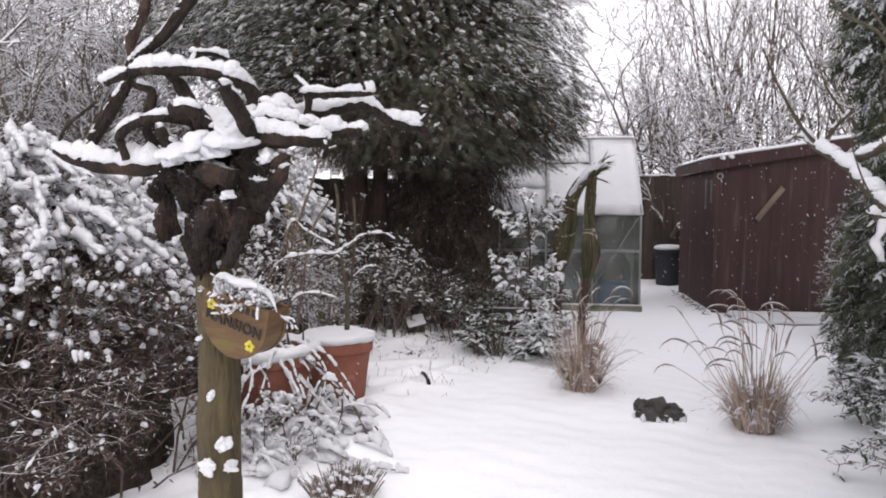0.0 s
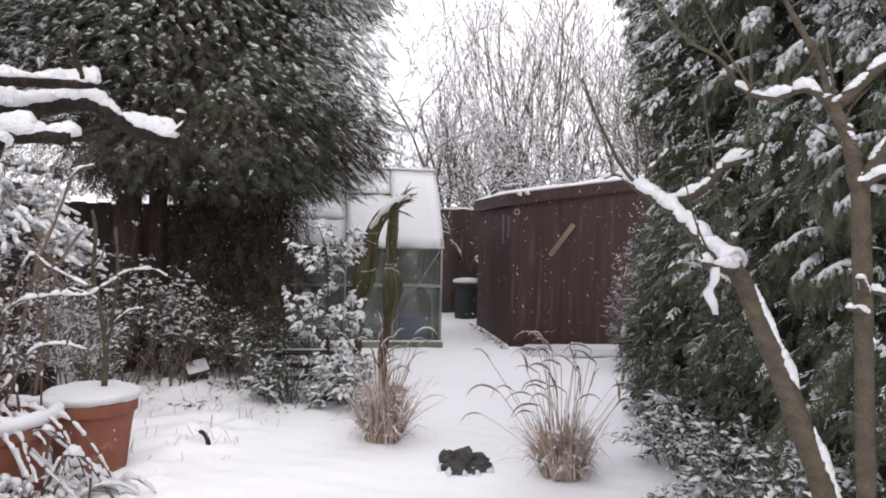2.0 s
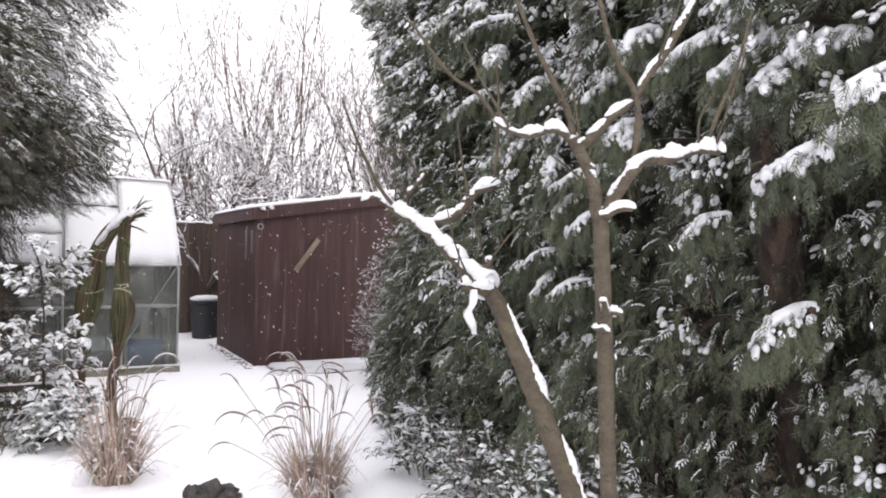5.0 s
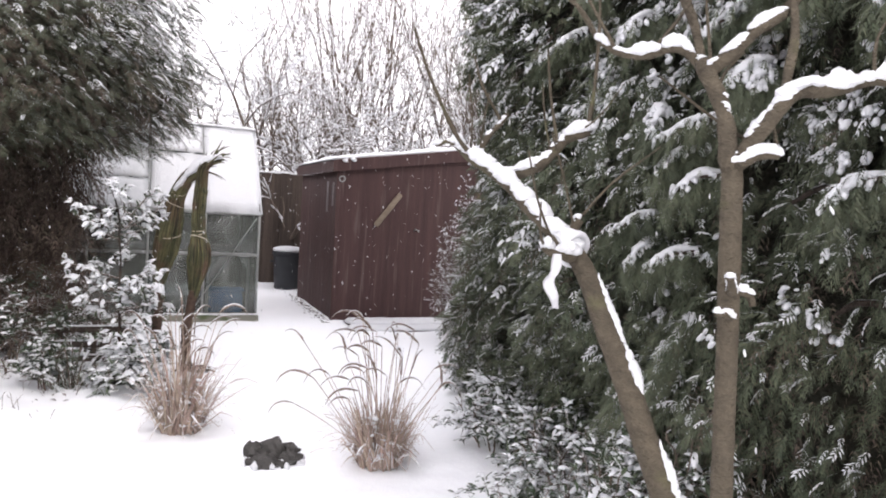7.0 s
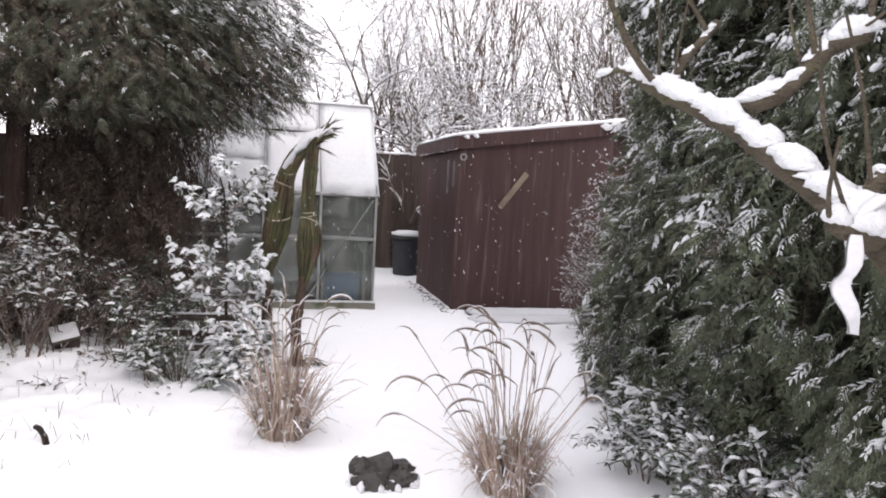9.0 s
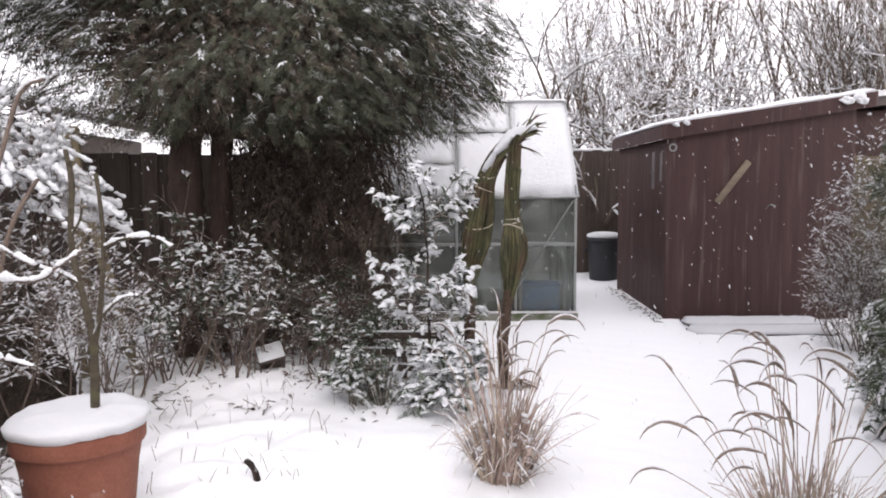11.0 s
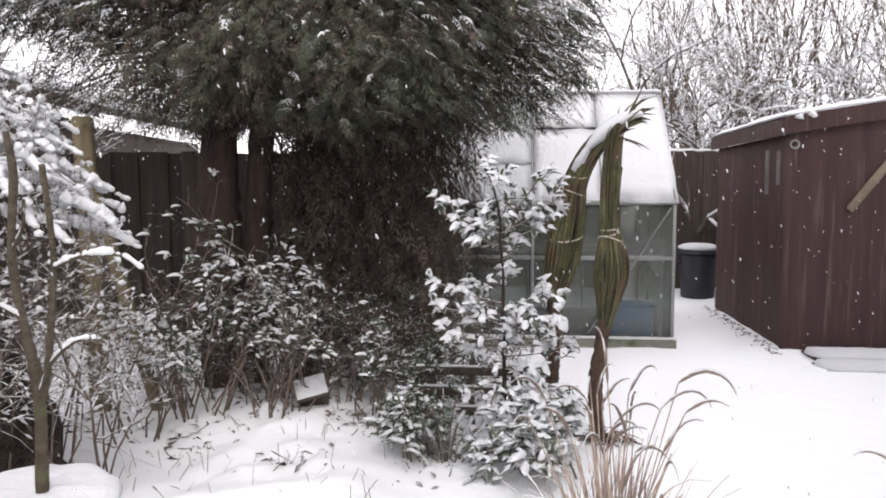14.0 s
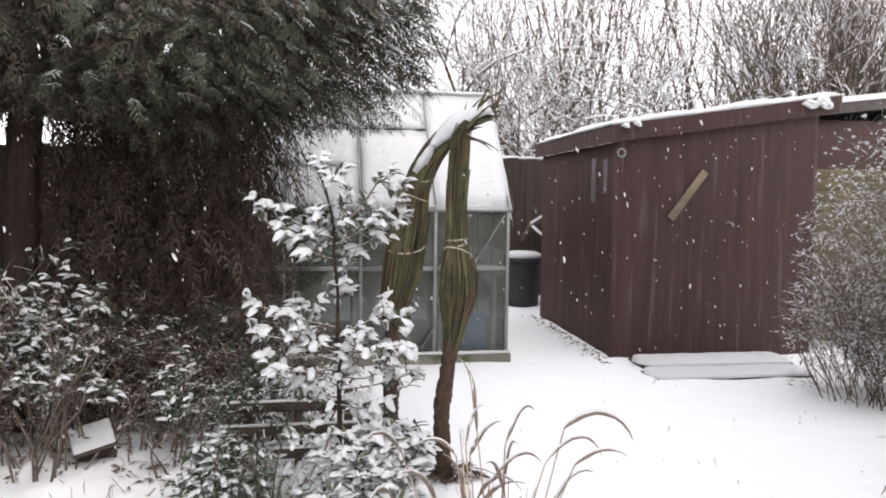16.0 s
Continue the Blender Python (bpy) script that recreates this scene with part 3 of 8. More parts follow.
def ground_height(x, y):
    x, y = np.asarray(x, float), np.asarray(y, float)
    near = np.exp(-(((x - 0.5) / 9) ** 2) - ((y - 6) / 10) ** 2)
    z = near * waves(x, y, 3, ((2.6, 0.016), (0.7, 0.008), (0.22, 0.0035)))
    z += mound(x, y, 1.35, 4.92, 0.4, 0.3, 0.025)
    z += mound(x, y, 3.2, 5.4, 0.6, 1.0, 0.12) + mound(x, y, -1.4, 4.4, 0.7, 0.9, 0.06) + mound(x, y, -1.2, 7.6, 1.3, 0.6, 0.08)
    z += 0.03 * 0.5 * (np.clip(y, -50, 13.5) - 7 + np.sqrt((np.clip(y, -50, 13.5) - 7) ** 2 + 0.3))
    # trodden edge of the left border
    edge = -0.15 + 0.25 * np.sin(y * 1.3) + 0.12 * np.sin(y * 3.1 + 1)
    bed = 1 / (1 + np.exp(np.clip((x - edge + 0.25) * 14, -40, 40))) * np.exp(-(((y - 5.5) / 3) ** 2))
    return z + bed * (0.03 + waves(x, y, 8, ((0.3, 0.02), (0.12, 0.008))))


def spaced(lo, hi, step, far):
    mid = np.arange(lo, hi + 1e-6, step)
    grow_ = np.cumsum(step * 1.32 ** np.arange(1, 24))
    grow_ = grow_[grow_ < far]
    return np.r_[lo - grow_[::-1], mid, hi + grow_]


gx, gy = spaced(-4, 5, 0.045, 260), spaced(1.0, 10.0, 0.045, 260)
X, Y = np.meshgrid(gx, gy)
Z = ground_height(X, Y)
nx, ny = len(gx), len(gy)
gi = (np.arange(ny - 1)[:, None] * nx + np.arange(nx - 1)).ravel()
ground = solo("ground", Geo().add(np.stack([X, Y, Z], -1).reshape(-1, 3), np.stack([gi, gi + 1, gi + nx + 1, gi + nx], 1)), SNOW_GROUND, "garden ground under fresh untrodden snow", "ground", "structure")

# ---- greenhouse ----
GX0, GX1, GY0, GYR, GY1 = -0.476, 1.964, 9.557, 10.42, 11.28
EAVE, RIDGE, SILL = 1.35, 2.38, 0.157
PANE = 0.61


def greenhouse():
    g = thing("greenhouse", "small aluminium greenhouse with dirty panes and a snow-covered roof", "greenhouse", (0.6, 10.4, 0))
    plinth = Geo()
    for b in ((GX0 - 0.03, GX1 + 0.03, GY0 - 0.06, GY0 + 0.04), (GX0 - 0.03, GX1 + 0.03, GY1 - 0.04, GY1 + 0.06)):
        plinth.join(box(b[0], b[1], b[2], b[3], -0.03, SILL - 0.004, 0.008))
    for x in (GX0 - 0.03, GX1 - 0.06):
        plinth.join(box(x, x + 0.09, GY0 + 0.042, GY1 - 0.042, -0.03, SILL - 0.006, 0.008))
    pl = part("plinth", plinth, PLINTH, g, "mossy grey plinth")
    r = np.random.default_rng(5)
    ledge = curve([(GX0, GY0 - 0.03, SILL + 0.004), (GX1 + 0.02, GY0 - 0.03, SILL + 0.004)], 0.05)
    part("snow", ring_tube(ledge, np.full(len(ledge), 0.034), r.uniform(0.009, 0.016, len(ledge)), 8, 0.08, r), SNOW, pl, "thin line of snow")
    w = 0.014
    xs = [GX1 - PANE * i for i in range(5)]

    def bar(x0, x1, y0, y1, z0, z1, name="glazing_bar"):
        part(name, box(x0, x1, y0, y1, z0, z1, 0.003), ALU, g)

    for x in xs:
        bar(x - w, x + w, GY0 - 0.012, GY0 + 0.02, SILL, EAVE - 0.025)
        bar(x - w, x + w, GY1 - 0.02, GY1 + 0.012, SILL, EAVE - 0.025)
    bar(GX0 - 0.02, GX1 + 0.02, GY0 - 0.02, GY0 + 0.03, EAVE - 0.024, EAVE + 0.016, "eave_rail")
    bar(GX0 - 0.02, GX1 + 0.02, GY1 - 0.03, GY1 + 0.02, EAVE - 0.024, EAVE + 0.016, "eave_rail")
    bar(GX0, GX1, GYR - 0.02, GYR + 0.02, RIDGE - 0.03, RIDGE + 0.01, "ridge_bar")
    for i, (a, b) in enumerate(zip(xs[1:], xs[:-1])):
        for z in (0.86,):
            bar(a + w + 0.002, b - w - 0.002, GY0 - 0.008, GY0 + 0.012, z - 0.018, z + 0.018, "cross_rail")
    # inner frame with gussets in the last bay
    fr = Geo()
    fr.join(box(1.39, 1.425, GY0 + 0.03, GY0 + 0.05, 0.17, 0.89, 0.003)).join(box(1.85, 1.885, GY0 + 0.03, GY0 + 0.05, 0.17, 0.89, 0.003))
    fr.join(box(1.427, 1.848, GY0 + 0.03, GY0 + 0.05, 0.85, 0.89, 0.003))
    for s, x in ((1, 1.43), (-1, 1.845)):
        fr.add([(x, GY0 + 0.032, 0.85), (x + s * 0.11, GY0 + 0.032, 0.85), (x, GY0 + 0.032, 0.69), (x, GY0 + 0.048, 0.85), (x + s * 0.11, GY0 + 0.048, 0.85), (x, GY0 + 0.048, 0.69)], [[0, 1, 4, 3], [1, 2, 5, 4], [2, 0, 3, 5]], [[0, 2, 1], [3, 4, 5]])
    part("vent_frame", fr, WHITE_POLY, g, "pale inner window frame", smooth=False)
    d0, d1 = np.array([1.24, GY0 - 0.02, 0.2]), np.array([1.93, GY0 - 0.02, 1.3])
    part("diagonal_brace", ring_tube(np.linspace(d0, d1, 6), np.full(6, 0.014), np.full(6, 0.006), 6), ALU, g)
    # glass
    for a, b in zip(xs[1:], xs[:-1]):
        for z0, z1 in ((SILL + 0.01, 0.84), (0.88, EAVE - 0.03)):
            for y in (GY0, GY1):
                p = part("pane", box(a + w, b - w, y - 0.002, y + 0.002, z0, z1, 0.001), GLASS, g)
                p.visible_shadow = False
    for x in (GX0, GX1):
        v = [(x, GY0, SILL), (x, GY1, SILL), (x, GY1, EAVE), (x, GYR, RIDGE), (x, GY0, EAVE)]
        v2 = [(x + 0.004, *q[1:]) for q in v]
        p = part("gable_pane", Geo().add(v + v2, [[0, 1, 2, 3, 4], [9, 8, 7, 6, 5]]), GLASS, g, smooth=False)
        p.visible_shadow = False
        for y0, z0, y1, z1 in ((GY0, EAVE, GYR, RIDGE), (GY1, EAVE, GYR, RIDGE)):
            part("gable_bar", ring_tube(np.linspace((x, y0, z0), (x, y1, z1), 4), np.full(4, 0.016), np.full(4, 0.02), 6), ALU, g)
        for y in (10.12, 10.72):
            part("gable_bar", box(x - 0.012, x + 0.012, y - 0.012, y + 0.012, SILL, EAVE + 0.55, 0.003), ALU, g)
    # roof: bars, panes and slabs of snow
    slope = np.array([0, GYR - GY0, RIDGE - EAVE])
    length = np.linalg.norm(slope)
    s = slope / length
    up = np.array([0, -s[2], s[1]])

    def on_roof(x, t, h, back=False):
        p = np.array([x, GY0, EAVE + 0.016]) + s * t + up * h
        if back:
            p[1] = 2 * GYR - p[1]
        return p

    def slab(x0, x1, t0, t1, h0, h1, back=False, soft=0.0, seed=0):
        q = np.random.default_rng(seed)
        n1, n2 = 10, 9
        vs = []
        for k in (0, 1):
            for i in range(n1):
                for j in range(n2):
                    u_, v_ = i / (n1 - 1), j / (n2 - 1)
                    rim = min(u_, 1 - u_, v_, 1 - v_)
                    h = h0 if k == 0 else h0 + (h1 - h0) * (min(1, 0.35 + rim * 6)) * (1 + soft * q.uniform(-1, 1))
                    x = x0 + (x1 - x0) * u_
                    t = t0 + (t1 - t0) * v_
                    if soft and rim == 0:
                        x += q.uniform(-0.004, 0.004)
                        t += q.uniform(-0.012, 0.012)
                    vs.append(on_roof(x, t, h, back))
        idx = lambda k, i, j: k * n1 * n2 + i * n2 + j  # noqa: E731
        fs = []
        for i in range(n1 - 1):
            for j in range(n2 - 1):
                fs.append([idx(1, i, j), idx(1, i + 1, j), idx(1, i + 1, j + 1), idx(1, i, j + 1)])
                fs.append([idx(0, i, j), idx(0, i, j + 1), idx(0, i + 1, j + 1), idx(0, i + 1, j)])
        for i in range(n1 - 1):
            for j in (0, n2 - 1):
                fs.append([idx(0, i, j), idx(0, i + 1, j), idx(1, i + 1, j), idx(1, i, j)])
        for j in range(n2 - 1):
            for i in (0, n1 - 1):
                fs.append([idx(0, i, j), idx(1, i, j), idx(1, i, j + 1), idx(0, i, j + 1)])
        return Geo().add(vs, fs)

    for back in (False, True):
        for x in xs:
            p0, p1 = on_roof(x, 0, 0.0, back), on_roof(x, length, 0.0, back)
            part("roof_bar", ring_tube(np.linspace(p0, p1, 4), np.full(4, 0.012), np.full(4, 0.02), 6), ALU, g)
        for i, (a, b) in enumerate(zip(xs[1:], xs[:-1])):
            pane = part("roof_pane", slab(a + 0.012, b - 0.012, 0.01, length - 0.02, -0.006, -0.001, back), GLASS, g, smooth=False)
            pane.visible_shadow = False
            if back or i < 2:
                cuts = ((-0.03, length + 0.02),) if i == 0 or back else ((-0.02, 0.86), (0.885, length + 0.02))
            else:
                cuts = ((-0.01, 0.42), (0.43, 0.86), (0.87, length + 0.01))
            for t0, t1 in cuts:
                thick = 0.03 if (back or i == 0) else 0.024
                gap = 0.0 if i == 0 else 0.009
                # left front bays: thin snow with the tree's shade put into its grey
                part("snow", slab(a + gap + (0.009 if i else -0.0), b - (gap if i else -0.03), t0, t1, 0.002, thick, back, 0.08, 30 + i), SNOW if back or i < 2 else GREYED_SNOW, pane, "sheet of lying snow")
    cap = curve([(GX0, GYR, RIDGE + 0.035), (GX1 + 0.02, GYR, RIDGE + 0.035)], 0.06)
    part("snow", ring_tube(cap, np.full(len(cap), 0.05), r.uniform(0.018, 0.024, len(cap)), 8, 0.06, r), SNOW, g, "ridge of snow")
    return g


greenhouse()


def lathe(profile, cx, cy, cz, n=28):
    a = np.linspace(0, 2 * np.pi, n, endpoint=False)
    pr = np.asarray(profile, float)
    v = np.stack([cx + pr[:, :1] * np.cos(a), cy + pr[:, :1] * np.sin(a), cz + np.repeat(pr[:, 1:], n, 1)], -1).reshape(-1, 3)
    k = np.arange(len(pr) - 1)[:, None] * n
    j = np.arange(n)[None]
    return Geo().add(v, np.stack([k + j, k + (j + 1) % n, k + n + (j + 1) % n, k + n + j], -1).reshape(-1, 4))


tub = thing("blue_tub", "blue plastic tub on the greenhouse floor", "tub", (1.64, 9.9, 0))
part("body", box(1.45, 1.83, 9.68, 9.95, 0.05, 0.41, 0.03), BLUE, tub)
part("rim", box(1.435, 1.845, 9.665, 9.965, 0.412, 0.435, 0.008), BLUE, tub)
floor_bed = solo('greenhouse_floor', box(GX0 + 0.05, GX1 - 0.07, GY0 + 0.06, GY1 - 0.06, -0.02, 0.16, 0.01), SOIL_BARE, 'bare dark soil inside the greenhouse', 'soil', 'structure')
stage = thing("greenhouse_bench", "low timber bench inside the greenhouse", "bench", (0.6, 11.1, 0))
part("top", box(-0.3, 1.6, 10.85, 11.2, 0.77, 0.8, 0.005), POST, stage)
for x in (-0.25, 1.52):
    for y in (10.88, 11.14):
        part("leg", box(x, x + 0.04, y, y + 0.04, 0.04, 0.769, 0.004), POST, stage)

# ---- shed ----
SX0, SX1, SY0, SY1 = 2.89, 4.8, 9.56, 11.6


def shed_top(x):
    return 1.96 + 0.15 * (x - SX0)


def shed():
    s = thing("shed", "dark red-brown timber shed with a snow-edged sloping roof", "shed", (3.7, 11, 0))
    n = 16
    bw = (SX1 - SX0) / n
    wall = part("front_wall", box(SX0 + 0.02, SX1 - 0.02, SY0 + 0.024, SY0 + 0.05, 0.0, 1.95, 0.002), SHED, s)
    side = part("side_wall", box(SX0 + 0.024, SX0 + 0.05, SY0 + 0.06, SY1, 0.0, 1.9, 0.002), SHED, s)
    for i in range(n):
        x0 = SX0 + i * bw
        part("board", box(x0 + 0.0001, x0 + bw - 0.0001, SY0 + 0.002, SY0 + 0.022, 0.03, shed_top(x0 + bw / 2) + 0.03, 0.0002), SHED, wall, smooth=False)
    m = 15
    sw = (SY1 - SY0 - 0.03) / m
    for i in range(m):
        y0 = SY0 + 0.03 + i * sw
        part("board", box(SX0 + 0.002, SX0 + 0.022, y0 + 0.0005, y0 + sw - 0.0005, 0.03, 1.93, 0.0004), SHED, side, smooth=False)
    part("corner_post", box(SX0 - 0.012, SX0 + 0.03, SY0 - 0.012, SY0 + 0.026, 0.0, 1.95, 0.004), SHED, s)
    part("back_wall", box(SX0 + 0.06, SX1, SY1 + 0.002, SY1 + 0.03, 0, 1.9, 0.004), SHED, s)
    part("far_wall", box(SX1 - 0.018, SX1 + 0.008, SY0 + 0.052, SY1, 0, 2.0, 0.004), SHED, s)
    # roof deck and fascia follow the fall of the roof
    def tilted(x0, x1, y0, y1, h0, h1):
        z = [shed_top(x) for x in (x0, x1)]
        v = [(x, y, z[i] + h) for h in (h0, h1) for y in (y0, y1) for i, x in enumerate((x0, x1))]
        return Geo().add(v, [[0, 2, 3, 1], [4, 5, 7, 6], [0, 1, 5, 4], [2, 6, 7, 3], [0, 4, 6, 2], [1, 3, 7, 5]])

    part("fascia", tilted(SX0 - 0.05, SX1 + 0.18, SY0 - 0.05, SY0 - 0.025, -0.03, 0.12), SHED, s, smooth=False)
    part("fascia", tilted(SX0 - 0.075, SX0 - 0.052, SY0 - 0.05, SY1 + 0.05, -0.03, 0.105), SHED, s, smooth=False)
    roof = part("roof", tilted(SX0 - 0.05, SX1 + 0.18, SY0 - 0.024, SY1 + 0.06, 0.08, 0.118), FELT, s, smooth=False)
    g = np.random.default_rng(2)
    x = np.linspace(SX0 - 0.07, SX1 + 0.2, 60)
    y = np.linspace(SY0 - 0.05, SY1 + 0.05, 40)
    xx, yy = np.meshgrid(x, y)
    rim = np.minimum(np.minimum(xx - x[0], x[-1] - xx), np.minimum(yy - y[0], y[-1] - yy))
    top = shed_top(xx) + 0.122 + np.clip(rim * 8 + 0.25, 0, 1) * (0.05 + waves(xx, yy, 4, ((0.5, 0.008), (0.15, 0.004))))
    v = np.vstack([np.stack([xx, yy, top], -1).reshape(-1, 3), np.stack([xx, yy, shed_top(xx) + 0.121], -1).reshape(-1, 3)])
    q = (np.arange(39)[:, None] * 60 + np.arange(59)).ravel()
    k = 2400
    e = []
    for i in range(59):
        e += [[i, i + 1, k + i + 1, k + i], [39 * 60 + i, k + 39 * 60 + i, k + 39 * 60 + i + 1, 39 * 60 + i + 1]]
    for j in range(39):
        e += [[j * 60, k + j * 60, k + j * 60 + 60, j * 60 + 60], [j * 60 + 59, j * 60 + 119, k + j * 60 + 119, k + j * 60 + 59]]
    part("snow", Geo().add(v, np.stack([q, q + 1, q + 61, q + 60], 1), e), SNOW, roof, "layer of fresh snow")
    for x, dz, s_ in ((4.66, 0.07, 0.06), (4.78, 0.09, 0.06), (4.82, 0.05, 0.05), (2.96, 0.1, 0.03), (3.06, 0.1, 0.035)):
        part("snow", snow_patch((x, SY0 - 0.055, shed_top(x) + dz), (0, -0.7, 0.7), s_ * 1.1, s_ * 0.9, s_ * 0.7, int(x * 100), None, 4, 0.3), SNOW, roof, "clod of snow on the roof edge")
    # pale repair board, iron ring and latch
    b = moved(box(-0.26, 0.26, -0.012, 0.012, -0.035, 0.035, 0.008), pose(3.56, SY0 - 0.014, 1.49, 0, -53, 0))
    part("nailed_board", b, PALE_BOARD, s, "pale diagonal board")
    a = np.linspace(0, 2 * np.pi, 21)
    ring = np.stack([2.94 + 0.034 * np.cos(a), np.full(21, SY0 - 0.02), 1.84 + 0.034 * np.sin(a)], 1)
    part("ring", ring_tube(ring, np.full(21, 0.009), np.full(21, 0.009), 6), ALU, s, "pale ring on a hook")
    hook = curve([(3.93, SY0 + 0.002, 1.24), (3.95, SY0 - 0.04, 1.26), (3.98, SY0 - 0.04, 1.23), (3.99, SY0 - 0.02, 1.25)], 0.01)
    part("latch", ring_tube(hook, np.full(len(hook), 0.008), np.full(len(hook), 0.008), 6), ALU, s)
    for y, z0, z1 in ((9.72, 1.5, 1.8), (10.0, 1.42, 1.82)):
        part("paint_streak", box(SX0 - 0.001, SX0 + 0.0015, y, y + 0.09, z0, z1, 0.0005), STREAK, s, "old pale paint run")
    return s


shed()

deck = thing("timber_deck", "low snow-covered boards in front of the shed", "deck", (3.7, 9.2, 0))
for x0, x1, y0, y1, h in ((2.96, 4.3, 8.8, 9.12, 0.07), (3.03, 4.36, 9.14, 9.5, 0.09)):
    b = part("board", box(x0, x1, y0, y1, -0.03, h, 0.01), FENCE, deck)
    r_ = np.random.default_rng(int(h * 1000))
    c = curve([(x0 + 0.05, (y0 + y1) / 2, h + 0.01), (x1 - 0.05, (y0 + y1) / 2, h + 0.01)], 0.06)
    part("snow", ring_tube(c, np.full(len(c), (y1 - y0) / 2 + 0.014), r_.uniform(0.034, 0.042, len(c)), 16, 0.02, r_), SNOW, b, "flat cushion of snow")


# ---- bin ----
def dustbin(x, y):
    z = float(ground_height(x, y)) - 0.01
    b = thing("dustbin", "dark blue-grey plastic dustbin with snow on its lid", "bin", (x, y, z))
    k = 1.16
    part("body", lathe([(k * a, k * c) for a, c in ((0.0, 0), (0.165, 0), (0.17, 0.02), (0.192, 0.42), (0.198, 0.44), (0.198, 0.46), (0.19, 0.465))], x, y, z), BIN, b)
    lid = part("lid", lathe([(k * a, k * c) for a, c in ((0.21, 0.467), (0.215, 0.485), (0.2, 0.505), (0.11, 0.54), (0.0, 0.55))], x, y, z), BIN, b)
    part("snow", lathe([(k * a, k * c) for a, c in ((0.18, 0.51), (0.21, 0.525), (0.204, 0.55), (0.135, 0.575), (0.0, 0.585))], x, y, z), SNOW, lid, "round cap of snow")
    for s in (-1, 1):
        h = curve([(x + s * 0.22, y - 0.06, z + 0.44), (x + s * 0.26, y - 0.05, z + 0.43), (x + s * 0.26, y + 0.05, z + 0.43), (x + s * 0.22, y + 0.06, z + 0.44)], 0.02)
        part("handle", ring_tube(h, np.full(len(h), 0.012), np.full(len(h), 0.012), 6), BIN, b)


dustbin(2.86, 12.25)


# ---- fences ----
def fence(name, x0, y0, x1, y1, top, label, seed, bw=0.125, snow=True):
    f = thing(name, label, "fence", ((x0 + x1) / 2, (y0 + y1) / 2, 0), kind="structure")
    d = np.array([x1 - x0, y1 - y0])
    n = int(np.hypot(*d) / bw)
    r = np.random.default_rng(seed)
    for i in range(n):
        c = np.array([x0, y0]) + d * (i + 0.5) / n
        h = top + r.uniform(-0.015, 0.015)
        g = moved(box(-bw / 2 - 0.012, bw / 2 + 0.012, -0.009, 0.009, 0.02, h, 0.003), pose(c[0], c[1] - 0.02 * (i % 2), 0, 0, r.uniform(-0.4, 0.4), math.degrees(math.atan2(d[1], d[0]))))
        part("board", g, FENCE, f, smooth=False)
    for z in (0.4, top - 0.3):
        g = moved(box(0, np.hypot(*d), 0.012, 0.05, z, z + 0.08, 0.004), pose(x0, y0, 0, 0, 0, math.degrees(math.atan2(d[1], d[0]))))
        part("rail", g, FENCE, f)
    if snow:
        c = curve([(x0, y0, top + 0.012), ((x0 + x1) / 2, (y0 + y1) / 2, top + 0.014), (x1, y1, top + 0.012)], 0.07)
        part("snow", ring_tube(c, np.full(len(c), 0.024), r.uniform(0.016, 0.03, len(c)), 8, 0.1, r), SNOW, f, "strip of snow")
    return f


fence("fence_back", -0.6, 12.9, 4.6, 12.9, 1.98, "dark board fence behind the bin", 3)
fence("fence_left", -6.6, 9.6, -0.6, 9.6, 1.8, "weathered brown board fence under the conifer", 4, 0.14, False)
panel = thing("fence_right", "olive-brown fence panel of horizontal slats beside the shed", "fence", (5.6, 9.95, 0), kind="structure")
for k in range(17):
    part("slat", moved(box(0, 1.9, -0.012, 0.012, 0.0, 0.094, 0.004), pose(4.98, 9.95, 0.05 + 0.101 * k, 2 * (k % 2), 0, -4)), POST, panel)
for x in (0.0, 0.92, 1.84):
    part("upright", moved(box(x, x + 0.06, 0.016, 0.06, 0, 1.8, 0.006), pose(4.98, 9.95, 0, 0, 0, -4)), POST, panel)

next_shed = thing("neighbour_shed", "dark red-brown shed with a snow-lined roof beyond the slatted panel", "shed", (6.6, 11.2, 0))
part("wall", box(5.2, 8.2, 10.45, 12.4, 0, 2.3, 0.01), SHED, next_shed)


def lean_roof(h0, h1, over):
    v = [(x, y, 2.3 + 0.12 * (x - 5.2) + h) for h in (h0, h1) for y in (10.45 - over, 12.4 + over) for x in (5.2 - over, 8.2 + over)]
    return Geo().add(v, [[0, 2, 3, 1], [4, 5, 7, 6], [0, 1, 5, 4], [2, 6, 7, 3], [0, 4, 6, 2], [1, 3, 7, 5]])


nr_ = part("roof", lean_roof(0.004, 0.11, 0.1), FELT, next_shed, smooth=False)
part("snow", lean_roof(0.112, 0.17, 0.11), SNOW, nr_, "snow on the roof edge", smooth=False)

post = thing("leaning_post", "old square fence post leaning among the bushes", "post", (-2.0, 7.4, 0))
part("post", moved(box(-0.055, 0.055, -0.05, 0.05, -0.03, 1.88, 0.012), pose(-1.96, 7.3, 0, 0, -1.5, 20)), POST, post)
part("strut", moved(box(-0.035, 0.035, -0.03, 0.03, 0.0, 1.45, 0.008), pose(-1.6, 7.35, 0.0, 0, -14, 10)), POST, post)

# ---- houses and roofs beyond ----
barn = thing("neighbour_outbuilding", "low dark outbuilding with a snow-covered roof beyond the fence", "building", (-6.8, 13.5, 0))
part("wall", box(-9.0, -4.9, 12.2, 15.5, 0, 2.3, 0.02), TIMBER_DARK, barn)


